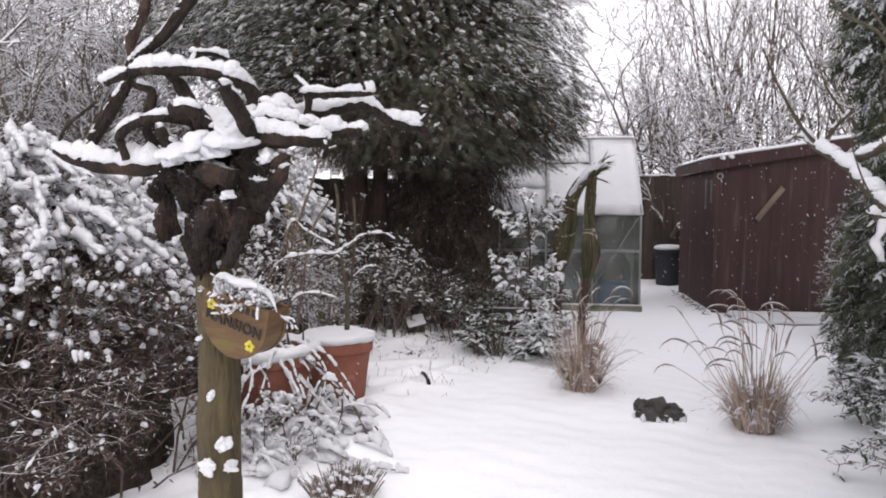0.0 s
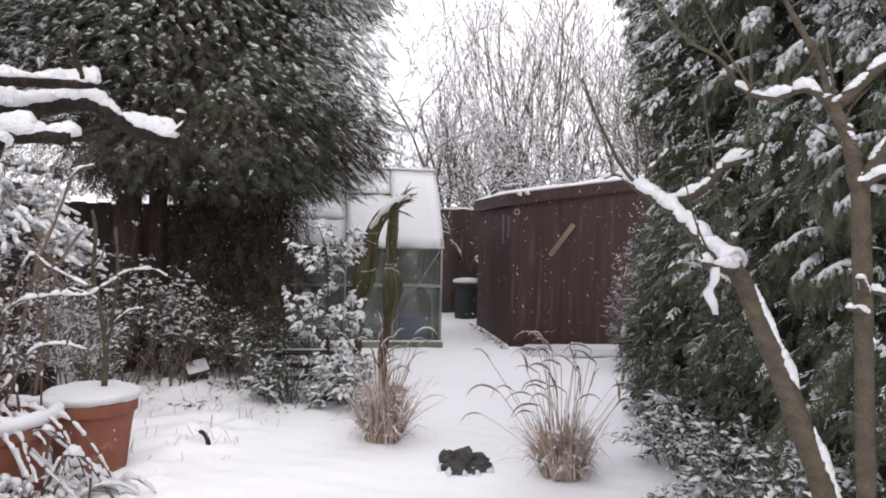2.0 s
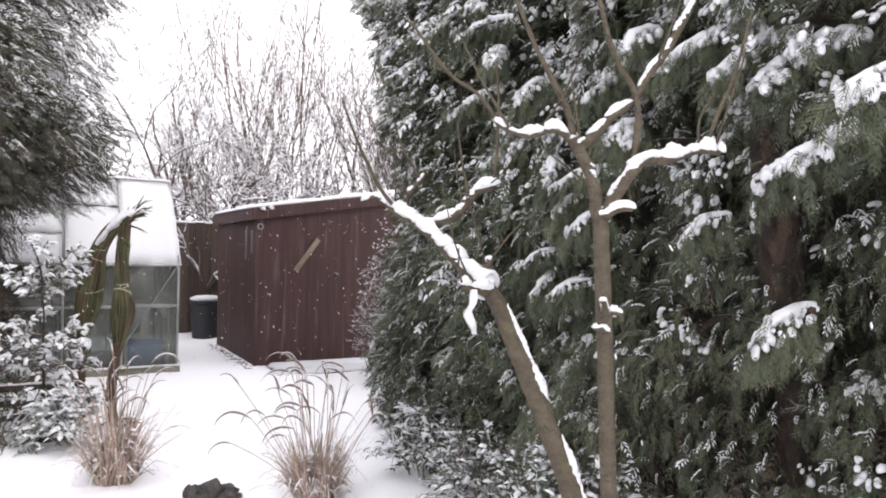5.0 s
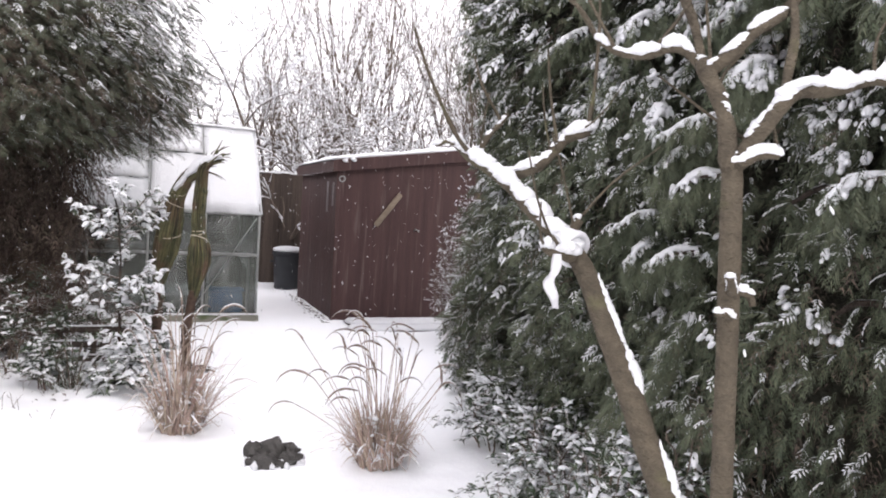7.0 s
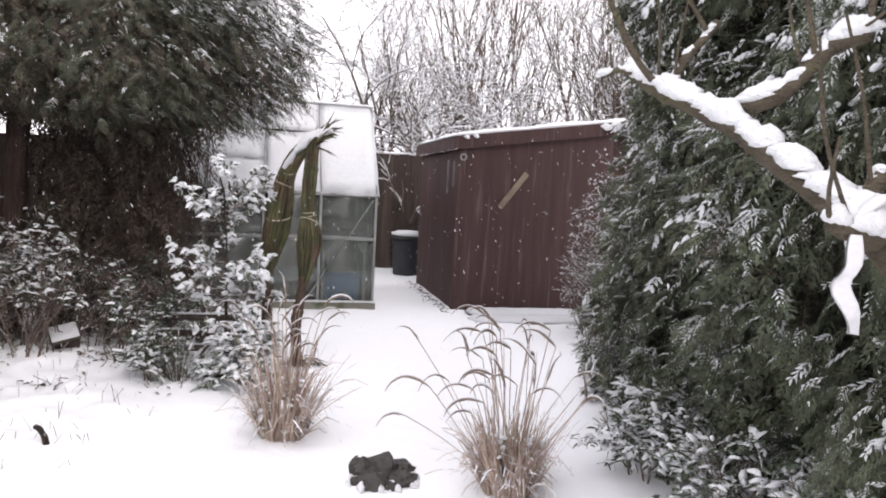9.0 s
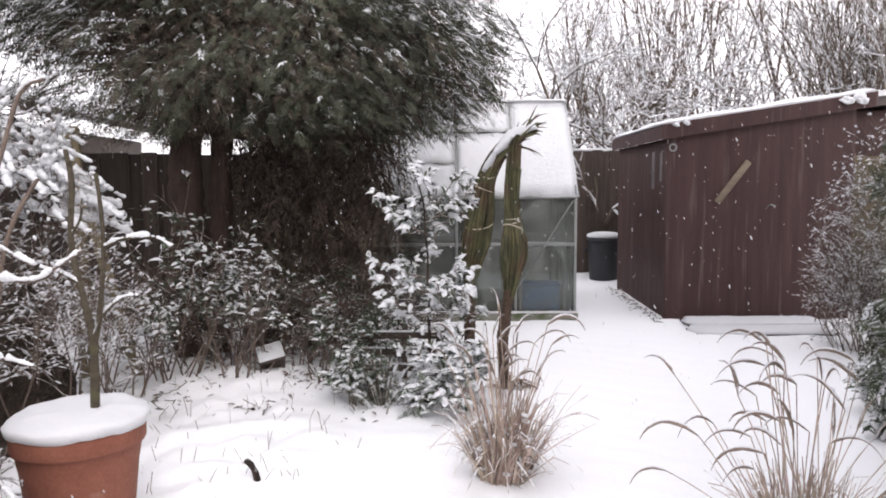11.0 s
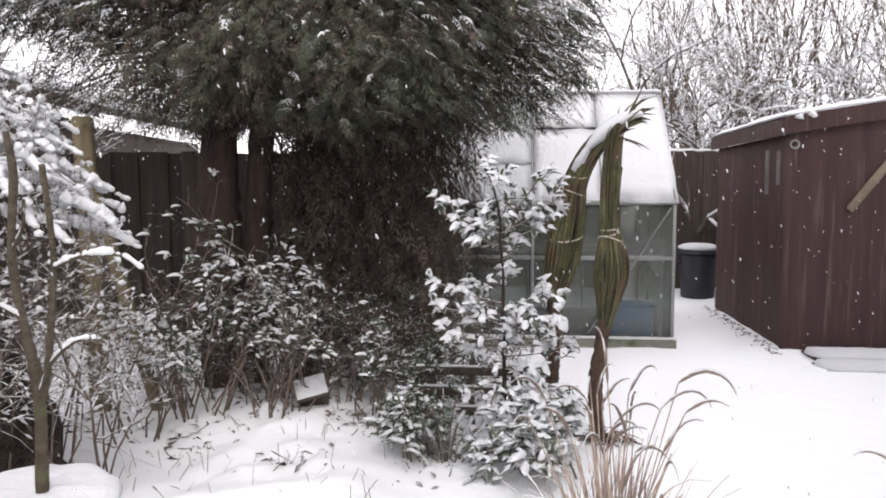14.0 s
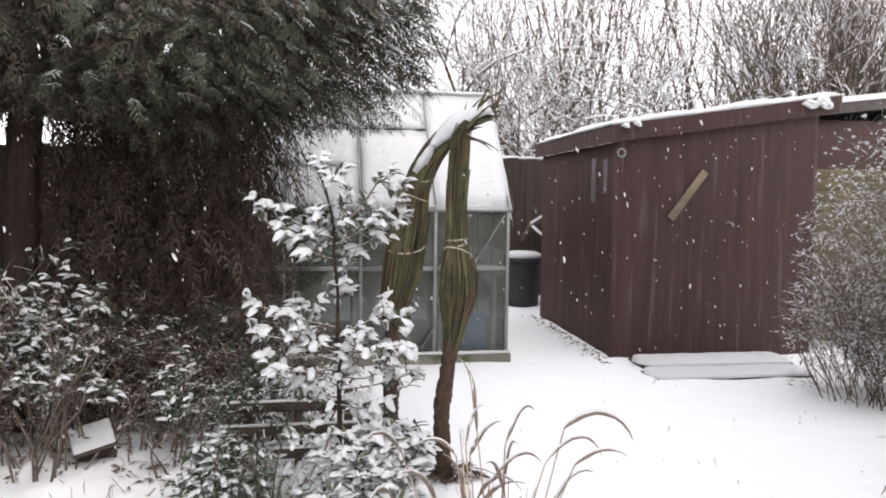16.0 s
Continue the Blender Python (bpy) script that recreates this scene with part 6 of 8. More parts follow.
    part("snow", sprays(r, at[w] + [0, 0, 0.008], dd[w], sz[w] * r.uniform(0.35, 0.85, w.sum()), r.normal(0, 0.3, w.sum()), DUST), SNOW, t, "dusting of snow on the sprays", kind="stuff", smooth=False)
    # dark blob added to stand in for the shade inside the crown
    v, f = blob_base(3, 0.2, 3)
    part("inner_mass", Geo().add(v * [1.2, 0.85, 1.95] + [-1.0, 8.5, 4.45], f), CORE, t, "dark core standing in for the shade between the twigs")
    # thin brown growth that hangs below the crown
    hang = []
    for k in range(1500):
        p = np.array([r.uniform(-1.05, 0.05 + 0.25 * r.random() ** 2), r.uniform(7.9, 9.3), r.uniform(0.6, 2.2)])
        way = np.array([r.normal(0.1, 0.35), r.normal(-0.1, 0.35), -1.0])
        for q in range(4):
            nx = p + way / np.linalg.norm(way) * r.uniform(0.08, 0.17)
            hang.append((*p, *nx, 0.0045 - 0.0008 * q, 0.0038 - 0.0008 * q))
            p, way = nx, way + r.normal(0, 0.3, 3)
    part("hanging_twig_mass", tubes(hang, 3), BARK_RED, t, "dead twigs hanging below the crown", kind="stuff")
    n = 9000
    hp = np.c_[r.uniform(-1.05, 0.35, n), r.uniform(7.9, 9.35, n), r.uniform(0.15, 2.15, n)]
    hp = hp[r.random(n) < np.clip(1.0 - 1.7 * (hp[:, 0] + 0.42), 0.07, 1) * np.clip(0.45 + 0.4 * hp[:, 2], 0.4, 1)]
    n = len(hp)
    hd = np.c_[r.normal(0, 0.6, n), r.normal(-0.4, 0.5, n), r.uniform(-1.3, -0.1, n)]
    part("dead_sprays", sprays(r, hp, hd, r.uniform(0.12, 0.24, n), r.normal(0, 0.6, n), DEAD_FRONDS), DEAD, t, "brown dead sprays hanging below the crown", kind="stuff", smooth=False)


big_conifer()


# ---- leafless bushes ----
def twig_bush(name, label, seeds, height, spec, rad, seed, thick, share, clump=0.0, clump_size=(0.012, 0.03), mat=TWIG, group="", lean=0.5, shape=None, fine=1, core=0.0, litter=0, drifts=0):
    r = np.random.default_rng(seed)
    c = np.mean(seeds, 0)
    t = thing(name, label, "bush", (c[0], c[1], 0), group)
    segs, tips = [], []
    for x, y in seeds:
        d = np.array([x - c[0], y - c[1], 0]) * lean + r.normal(0, 0.18, 3) * [1, 1, 0] + UP
        grow(r, segs, tips, (x, y, float(ground_height(x, y)) - 0.03), d, height * r.uniform(0.75, 1.1), rad * r.uniform(0.7, 1.2), 0, spec)
    if shape:
        cx, cy, rx, ry, h = shape
        inside = lambda q: ((q[:, 0] - cx) / rx) ** 2 + ((q[:, 1] - cy) / ry) ** 2 + (q[:, 2] / h) ** 2 < 1 + 0.12 * np.sin(q[:, 0] * 9) * np.sin(q[:, 1] * 8 + q[:, 2] * 7)  # noqa: E731
        sg, tp_ = np.array(segs), np.array(tips)
        segs, tips = sg[inside(sg[:, :3]) & inside(sg[:, 3:6])], tp_[inside(tp_)]
        cut = sg[inside(sg[:, :3]) & ~inside(sg[:, 3:6])]
        tips = np.vstack([tips, np.c_[cut[:, :3], cut[:, 3:6] - cut[:, :3]]])
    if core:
        # solid dark blob added so the bush's inside looks shaded
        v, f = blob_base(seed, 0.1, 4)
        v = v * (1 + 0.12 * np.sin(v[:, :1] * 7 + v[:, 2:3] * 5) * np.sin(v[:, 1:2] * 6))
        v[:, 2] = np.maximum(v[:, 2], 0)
        part("inner_mass", Geo().add(v * [shape[2] * core, shape[3] * core, shape[4] * core] + [shape[0], shape[1], 0], f), THICKET, t, "dark blob standing in for the shade inside the thicket")
    if litter:
        q = np.array(segs)
        q = q[r.integers(0, len(q), litter), 3:6] + r.normal(0, 0.03, (litter, 3))
        lb = (np.array([(-0.16, 0.4, 0.06), (0, 0, 0), (0.16, 0.4, 0.06), (0, 1, -0.2)]), np.array([[1, 2, 3], [0, 1, 3]]))
        part("withered_leaves", scatter(lb, bases(r.normal(0, 1, (litter, 3)) * [1, 1, 0.6], r.normal(0, 0.6, litter), r.uniform(0.022, 0.05, litter)), q), DEAD_LEAF, t, "withered brown leaves", kind="stuff", smooth=False)
    part("twig_mass", tubes(segs, 4), mat, t, "tangle of bare twigs", kind="stuff")
    g = snow_on_twigs(segs, thick, seed, share, 0.75, True)
    if clump:
        tp = np.array(tips)
        w = r.random(len(tp)) < clump * np.clip(2.2 * tp[:, 2] / height - 0.9, 0.07, 1)
        at = tp[w, :3]
        big = r.uniform(*clump_size, len(at)) * np.clip(0.35 + 0.7 * at[:, 2] / height, 0.4, 1.1) * 3.9
        way = tp[w, 3:] * [1, 1, 0.5] + r.normal(0, 0.2, (len(at), 3))
        way /= np.linalg.norm(way, axis=1)[:, None]
        for k in range(4):
            m_ = np.arange(len(at)) % 4 == k
            g.join(scatter(snow_roll(90 + k), bases(way[m_], r.normal(0, 0.4, m_.sum()), big[m_]), (at - way * big[:, None] * 0.75)[m_] + [0, 0, 0.006]))
    for k in range(drifts):
        # drooping chains of heavier snow on the outer boughs
        a, up = r.uniform(0, 2 * np.pi), r.uniform(0.68, 0.98)
        e = np.array([math.cos(a) * math.sqrt(1 - up * up), math.sin(a) * math.sqrt(1 - up * up), up])
        c = np.array([shape[0], shape[1], 0]) + e * [shape[2], shape[3], shape[4]] * r.uniform(0.9, 1.0)
        out = np.array([e[0], e[1], 0]) / math.hypot(e[0], e[1])
        ln = r.uniform(0.1, 0.32)
        side = np.cross(out, UP) * r.normal(0, 0.35)
        pts = [c - out * ln * 0.5 + [0, 0, 0.03], c + side * ln * 0.3, c + (out + side) * ln * 0.5 - [0, 0, ln * 0.3]]
        q = curve(pts, 0.012)
        g.join(heaped_snow(q, np.full(len(q), r.uniform(0.01, 0.021)), r.uniform(0.02, 0.04), seed * 10 + k, 1.0, 0.12, 1, 0.75))
    part("snow", g, SNOW, t, "snow on the twigs", kind="stuff")
    return segs, tips


def ring_seeds(r, cx, cy, rx, ry, n):
    a, s = r.uniform(0, 2 * np.pi, n), np.sqrt(r.random(n))
    return np.stack([cx + rx * s * np.cos(a), cy + ry * s * np.sin(a)], 1)


rb = np.random.default_rng(55)
BUSHY = dict(pieces=[7, 6, 4], bend=0.2, lift=[0.0, -0.02, -0.05], bare=[1, 0], kids=[2.1, 1.7], keep=0.5, short=0.42, thin=0.0016)
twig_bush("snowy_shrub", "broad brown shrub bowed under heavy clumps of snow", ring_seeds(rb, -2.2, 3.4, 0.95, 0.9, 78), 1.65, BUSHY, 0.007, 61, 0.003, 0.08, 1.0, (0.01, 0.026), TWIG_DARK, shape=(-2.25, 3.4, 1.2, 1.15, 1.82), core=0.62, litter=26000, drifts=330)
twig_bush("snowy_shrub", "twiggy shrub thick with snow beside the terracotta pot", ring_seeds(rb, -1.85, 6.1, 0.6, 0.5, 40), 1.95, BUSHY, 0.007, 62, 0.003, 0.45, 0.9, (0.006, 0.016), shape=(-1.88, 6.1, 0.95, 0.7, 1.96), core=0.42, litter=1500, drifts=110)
twig_bush("snowy_shrub", "open twiggy shrub with snow along its stems", ring_seeds(rb, -1.5, 4.7, 0.3, 0.3, 8), 1.3, BUSHY, 0.006, 63, 0.004, 0.6, 0.7, (0.006, 0.014), shape=(-1.5, 4.75, 0.5, 0.45, 1.35))
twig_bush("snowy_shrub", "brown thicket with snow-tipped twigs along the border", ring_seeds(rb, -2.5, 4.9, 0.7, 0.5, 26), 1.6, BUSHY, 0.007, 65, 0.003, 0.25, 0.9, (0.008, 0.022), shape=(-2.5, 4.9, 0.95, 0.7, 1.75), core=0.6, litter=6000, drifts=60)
BRAMBLE = dict(pieces=[9, 6, 4], bend=0.16, lift=[-0.05, -0.04, -0.03], bare=[1, 0], kids=[1.5, 1.1], keep=0.55, short=0.45, thin=0.0018)
twig_bush("thorny_bush", "pale arching thorny bush beside the hedge", ring_seeds(rb, 4.5, 8.2, 0.55, 0.4, 90), 2.3, BRAMBLE, 0.0042, 64, 0.002, 0.45, 0.45, (0.006, 0.012), TWIG_FAR, lean=0.7, shape=(4.5, 8.2, 0.95, 0.65, 2.15))
LOWSTEM = dict(pieces=[6, 5, 3], bend=0.2, lift=[-0.08, -0.06, -0.05], bare=[0, 0], kids=[1.4, 1.0], keep=0.5, short=0.5, thin=0.002)
twig_bush("snowy_undergrowth", "low bowed stems coated in snow below the pollarded tree", ring_seeds(rb, -1.05, 3.85, 0.36, 0.4, 18), 0.33, LOWSTEM, 0.006, 66, 0.005, 0.4, 0.6, (0.008, 0.016), shape=(-1.05, 3.9, 0.55, 0.65, 0.34))
twig_bush("snowy_undergrowth", "withered stems with snow between the pots", ring_seeds(rb, -1.45, 4.9, 0.3, 0.3, 12), 0.6, LOWSTEM, 0.006, 67, 0.004, 0.3, 0.6, (0.008, 0.016), shape=(-1.45, 4.9, 0.45, 0.4, 0.75))

twig_bush("brown_undergrowth", "dark withered undergrowth beneath the conifer", ring_seeds(rb, -0.5, 8.0, 1.1, 0.3, 28), 0.9, BUSHY, 0.006, 68, 0.002, 0.03, 0.0, shape=(-0.5, 8.0, 1.3, 0.5, 0.95), litter=5000)

twig_bush("brown_undergrowth", "brown upright stems and withered growth at the fence's foot", ring_seeds(rb, -1.15, 7.75, 0.9, 0.3, 70), 0.75, dict(BUSHY, bend=0.12, kids=[0.9, 0.7]), 0.005, 69, 0.002, 0.1, 0.15, (0.005, 0.01), shape=(-1.15, 7.75, 1.2, 0.45, 0.95), litter=4500)
twig_bush("thorny_bush", "low dense thorny growth dusted with snow at the shed's corner", ring_seeds(rb, 4.55, 8.2, 0.5, 0.4, 60), 0.95, BRAMBLE, 0.004, 71, 0.002, 0.4, 0.3, (0.005, 0.01), TWIG_FAR, lean=0.6, shape=(4.55, 8.2, 0.95, 0.65, 1.0), litter=1200)

# ---- evergreen shrubs ----
LEAFB, SLEAF = leaf_base(), snow_leaf()


def leafy_shrub(name, label, cx, cy, rx, ry, height, stems, leaf, mat, snow, seed, per=6, spec=None, lean=0.8, category="shrub", group="", shape=None):
    r = np.random.default_rng(seed)
    t = thing(name, label, category, (cx, cy, 0), group)
    spec = spec or dict(pieces=[6, 4, 2], bend=0.2, lift=[0.0, 0.02, 0.05], bare=[1, 0], kids=[1.3, 1.2], keep=0.5, short=0.42, thin=0.003)
    segs, tips = [], []
    for x, y in ring_seeds(r, cx, cy, rx * 0.45, ry * 0.45, stems):
        d = np.array([(x - cx) / rx, (y - cy) / ry, 0]) * lean + r.normal(0, 0.15, 3) * [1, 1, 0] + UP
        grow(r, segs, tips, (x, y, float(ground_height(x, y)) - 0.02), d, height * r.uniform(0.7, 1.05), 0.0065, 0, spec)
    tp = np.array(tips)
    if shape:
        sx, sy, ax, ay, ah = shape
        inside = lambda q: ((q[:, 0] - sx) / ax) ** 2 + ((q[:, 1] - sy) / ay) ** 2 + (q[:, 2] / ah) ** 2 < 1.05 + 0.15 * np.sin(q[:, 0] * 11 + q[:, 2] * 9) * np.sin(q[:, 1] * 12)  # noqa: E731
        sg = np.array(segs)
        segs, tp = sg[inside(sg[:, 3:6])], tp[inside(tp)]
    part("stem_mass", tubes(segs, 5), TWIG, t, "thin stems", kind="stuff")
    k = len(tp)
    at = np.repeat(tp[:, :3], per, 0) + r.normal(0, leaf * 0.25, (k * per, 3))
    d = np.repeat(tp[:, 3:], per, 0) * 0.5 + r.normal(0, 0.8, (k * per, 3)) * [1, 1, 0.45] + [0, 0, 0.1]
    size = leaf * r.uniform(0.7, 1.25, k * per)
    roll = r.normal(0, 0.4, k * per)
    part("foliage", scatter(LEAFB, bases(d, roll, size), at), mat, t, "small oval leaves", kind="stuff", smooth=False)
    w = r.random(k * per) < snow * np.clip(0.35 + at[:, 2] / height, 0.3, 1.2)
    if w.any():
        part("snow", scatter(SLEAF, bases(d[w] * [1, 1, 0.6], roll[w] * 0.3, size[w] * r.uniform(0.8, 1.25, w.sum())), at[w] + [0, 0, leaf * 0.04]), SNOW, t, "snow cushions on the leaves", kind="stuff")
    return t




def tiered_evergreen():
    """The shrub before the greenhouse: a spreading head above a bare neck and a broad skirt, each leaf under its own snow."""
    t = thing("snowy_evergreen", "upright evergreen shrub with a cushion of snow on each leaf", "shrub", (0.5, 6.9, 0))
    r = np.random.default_rng(103)
    line = [(0.5, 6.92, -0.05), (0.515, 6.9, 0.4), (0.505, 6.9, 0.8), (0.505, 6.89, 1.0), (0.49, 6.88, 1.15), (0.485, 6.88, 1.3), (0.455, 6.88, 1.44), (0.425, 6.88, 1.52)]
    stem, p, rad = limb(line, 0.014, 0.005, 8, 0.03, 0.08, 3)
    part("stem", stem, BARK_GNARL, t)
    segs, at, d, ends = [], [], [], []

    def whorl(q, way, n, spread=0.75):
        for k in range(n):
            side = r.normal(0, 1, 3)
            side -= (side @ way) * way
            side /= np.linalg.norm(side)
            at.append(q - way * r.uniform(0, 0.035) + r.normal(0, 0.006, 3))
            d.append(way * r.uniform(0.25, 1.0) + side * spread + [0, 0, 0.22])

    def shoot(root, tip, leaves):
        mid = (root + tip) / 2 + r.normal(0, 0.012, 3) - [0, 0, 0.02]
        c = curve([root, mid, tip], 0.035)
        for q0, q1 in zip(c[:-1], c[1:]):
            segs.append((*q0, *q1, 0.0042, 0.0038))
        way = (tip - mid) / np.linalg.norm(tip - mid)
        whorl(tip, way, leaves)
        for q in c[len(c) // 2 :]:
            whorl(q, way, 1, 1.0)
        return c, way

    # arms: height on the stem, reach to the side, rise
    head = [(1.5, -0.01, 0.04), (1.3, 0.2, 0.2), (1.24, -0.28, 0.14), (1.2, -0.24, 0.09), (1.14, -0.16, 0.08), (1.22, 0.3, 0.2), (1.18, 0.3, 0.15), (1.22, 0.12, 0.14), (1.1, 0.05, 0.09), (1.28, -0.08, 0.08), (1.3, 0.05, 0.1), (1.14, -0.05, 0.1)]
    skirt = [(0.84, -0.35, 0.12), (0.74, -0.31, 0.09), (0.86, -0.16, 0.09), (0.72, -0.14, 0.1), (0.82, 0.22, 0.11), (0.76, 0.29, 0.08), (0.72, 0.13, 0.07), (0.64, 0.27, 0.05), (0.58, 0.34, 0.03), (0.54, -0.22, 0.06), (0.5, -0.1, 0.05), (0.66, -0.25, 0.04), (0.45, 0.1, 0.04), (0.5, 0.2, 0.06), (0.34, 0.0, 0.03), (0.36, 0.24, 0.0), (0.4, -0.2, 0.0), (0.95, 0.04, 0.05), (0.6, 0.05, 0.05)]
    for z0, reach, rise in head + skirt:
        root = p[np.argmin(np.abs(p[:, 2] - z0))]
        depth = r.normal(0, 0.07 if z0 > 1 else 0.12)
        tip = root + [reach * r.uniform(0.92, 1.06), depth, rise]
        c, way = shoot(root, tip, 6)
        for k in range(4 if abs(reach) > 0.1 else 3):
            b = c[r.integers(len(c) // 3, len(c))]
            away = way * r.uniform(0.3, 1) + r.normal(0, 0.7, 3) * [1, 1.2, 0.6] + [0, 0, 0.15]
            shoot(b, b + away / np.linalg.norm(away) * r.uniform(0.05, 0.11), 5)
    whorl(p[-1], UP, 7)
    part("shoot_mass", tubes(segs, 5), TWIG, t, "side shoots", kind="stuff")
    at, d = np.array(at), np.array(d)
    size = r.uniform(0.042, 0.066, len(at))
    roll = r.normal(0, 0.35, len(at))
    part("foliage", scatter(LEAFB, bases(d, roll, size), at), LEAF_GREY, t, "grey-green oval leaves", kind="stuff", smooth=False)
    w = r.random(len(at)) < np.where(at[:, 2] > 0.55, 0.62, 0.42)
    m_ = bases(d[w] * [1, 1, 0.8], roll[w] * 0.3, size[w] * r.uniform(0.85, 1.2, w.sum()))
    m_[:, :, 0] *= 1.35
    m_[:, :, 2] *= 1.7
    part("snow", scatter(SLEAF, m_, at[w] + [0, 0, 0.003]), SNOW, t, "snow cushions on the leaves", kind="stuff")


tiered_evergreen()
leafy_shrub("snowy_evergreen", "low spreading evergreen at the foot of the taller shrub", 0.78, 6.72, 0.3, 0.22, 0.4, 8, 0.075, LEAF_GREY, 0.6, 102, 5, None, 1.1, shape=(0.75, 6.72, 0.42, 0.3, 0.42))
for i, (x, y, rx, ry, h, n, lf, sn, lab) in enumerate((
    (-1.32, 7.3, 0.4, 0.32, 1.6, 20, 0.055, 0.42, "dark evergreen shrub dusted with snow under the conifer"),
    (-0.45, 7.85, 0.4, 0.35, 0.85, 9, 0.055, 0.1, "shaded evergreen shrub beneath the conifer boughs"),
    (-0.15, 8.0, 0.4, 0.35, 0.85, 9, 0.055, 0.03, "shaded evergreen shrub in front of the greenhouse"),
    (-0.85, 7.35, 0.36, 0.28, 1.2, 18, 0.05, 0.45, "low evergreen with snow-tipped leaves in the border"),
    (0.1, 7.5, 0.3, 0.25, 0.6, 8, 0.05, 0.05, "low leafy shrub between conifer and greenhouse"),
    (0.05, 6.9, 0.25, 0.2, 0.42, 7, 0.05, 0.2, "small leafy plant at the border's edge"),
    (-1.5, 6.95, 0.35, 0.3, 1.0, 8, 0.055, 0.35, "snow-dusted evergreen shrub beside the leaning post"),
    (-0.25, 7.4, 0.3, 0.25, 0.65, 8, 0.05, 0.12, "dark leafy shrub behind the border stalks"),
    (-0.95, 7.75, 0.4, 0.3, 1.0, 9, 0.055, 0.12, "dark evergreen shrub close to the conifer trunk"),
)):
    leafy_shrub("border_shrub", lab, x, y, rx, ry, h, n, lf, LEAF, sn, 110 + i, 6, shape=(x, y, rx, ry, h))
leafy_shrub("hedge_foot_shrub", "low evergreen shrub with snow at the foot of the hedge", 2.8, 4.9, 0.5, 0.6, 0.42, 16, 0.05, LEAF, 0.42, 131, 5, None, 1.2, shape=(2.8, 4.95, 0.55, 0.7, 0.45))
leafy_shrub("hedge_foot_shrub", "snow-dotted evergreen shrub below the tall hedge", 2.6, 3.75, 0.45, 0.6, 0.6, 16, 0.05, LEAF, 0.34, 132, 5, None, 1.0, shape=(2.6, 3.75, 0.5, 0.7, 0.62))
leafy_shrub("hedge_foot_shrub", "evergreen shrub with snowy leaves near the cherry stems", 2.4, 2.85, 0.4, 0.5, 0.7, 14, 0.05, LEAF, 0.28, 133, 5, None, 1.0, shape=(2.4, 2.85, 0.45, 0.6, 0.72))
leafy_shrub("hedge_foot_shrub", "mounded shrub under a sheet of snow beside the thorny bush", 3.35, 6.4, 0.5, 0.5, 0.35, 12, 0.055, LEAF, 0.6, 134, 5, None, 1.4, shape=(3.35, 6.4, 0.6, 0.6, 0.36))


# ---- cordylines ----
def blade(r, base, way, length, curl, w, n=7):
    d = np.array(way, float)
    d /= np.linalg.norm(d)
    p = [np.array(base, float)]
    for i in range(n):
        d = d + np.array([0, 0, -curl * (i + 1) / n])
        d /= np.linalg.norm(d)
        p.append(p[-1] + d * length / n)
    return np.array(p)


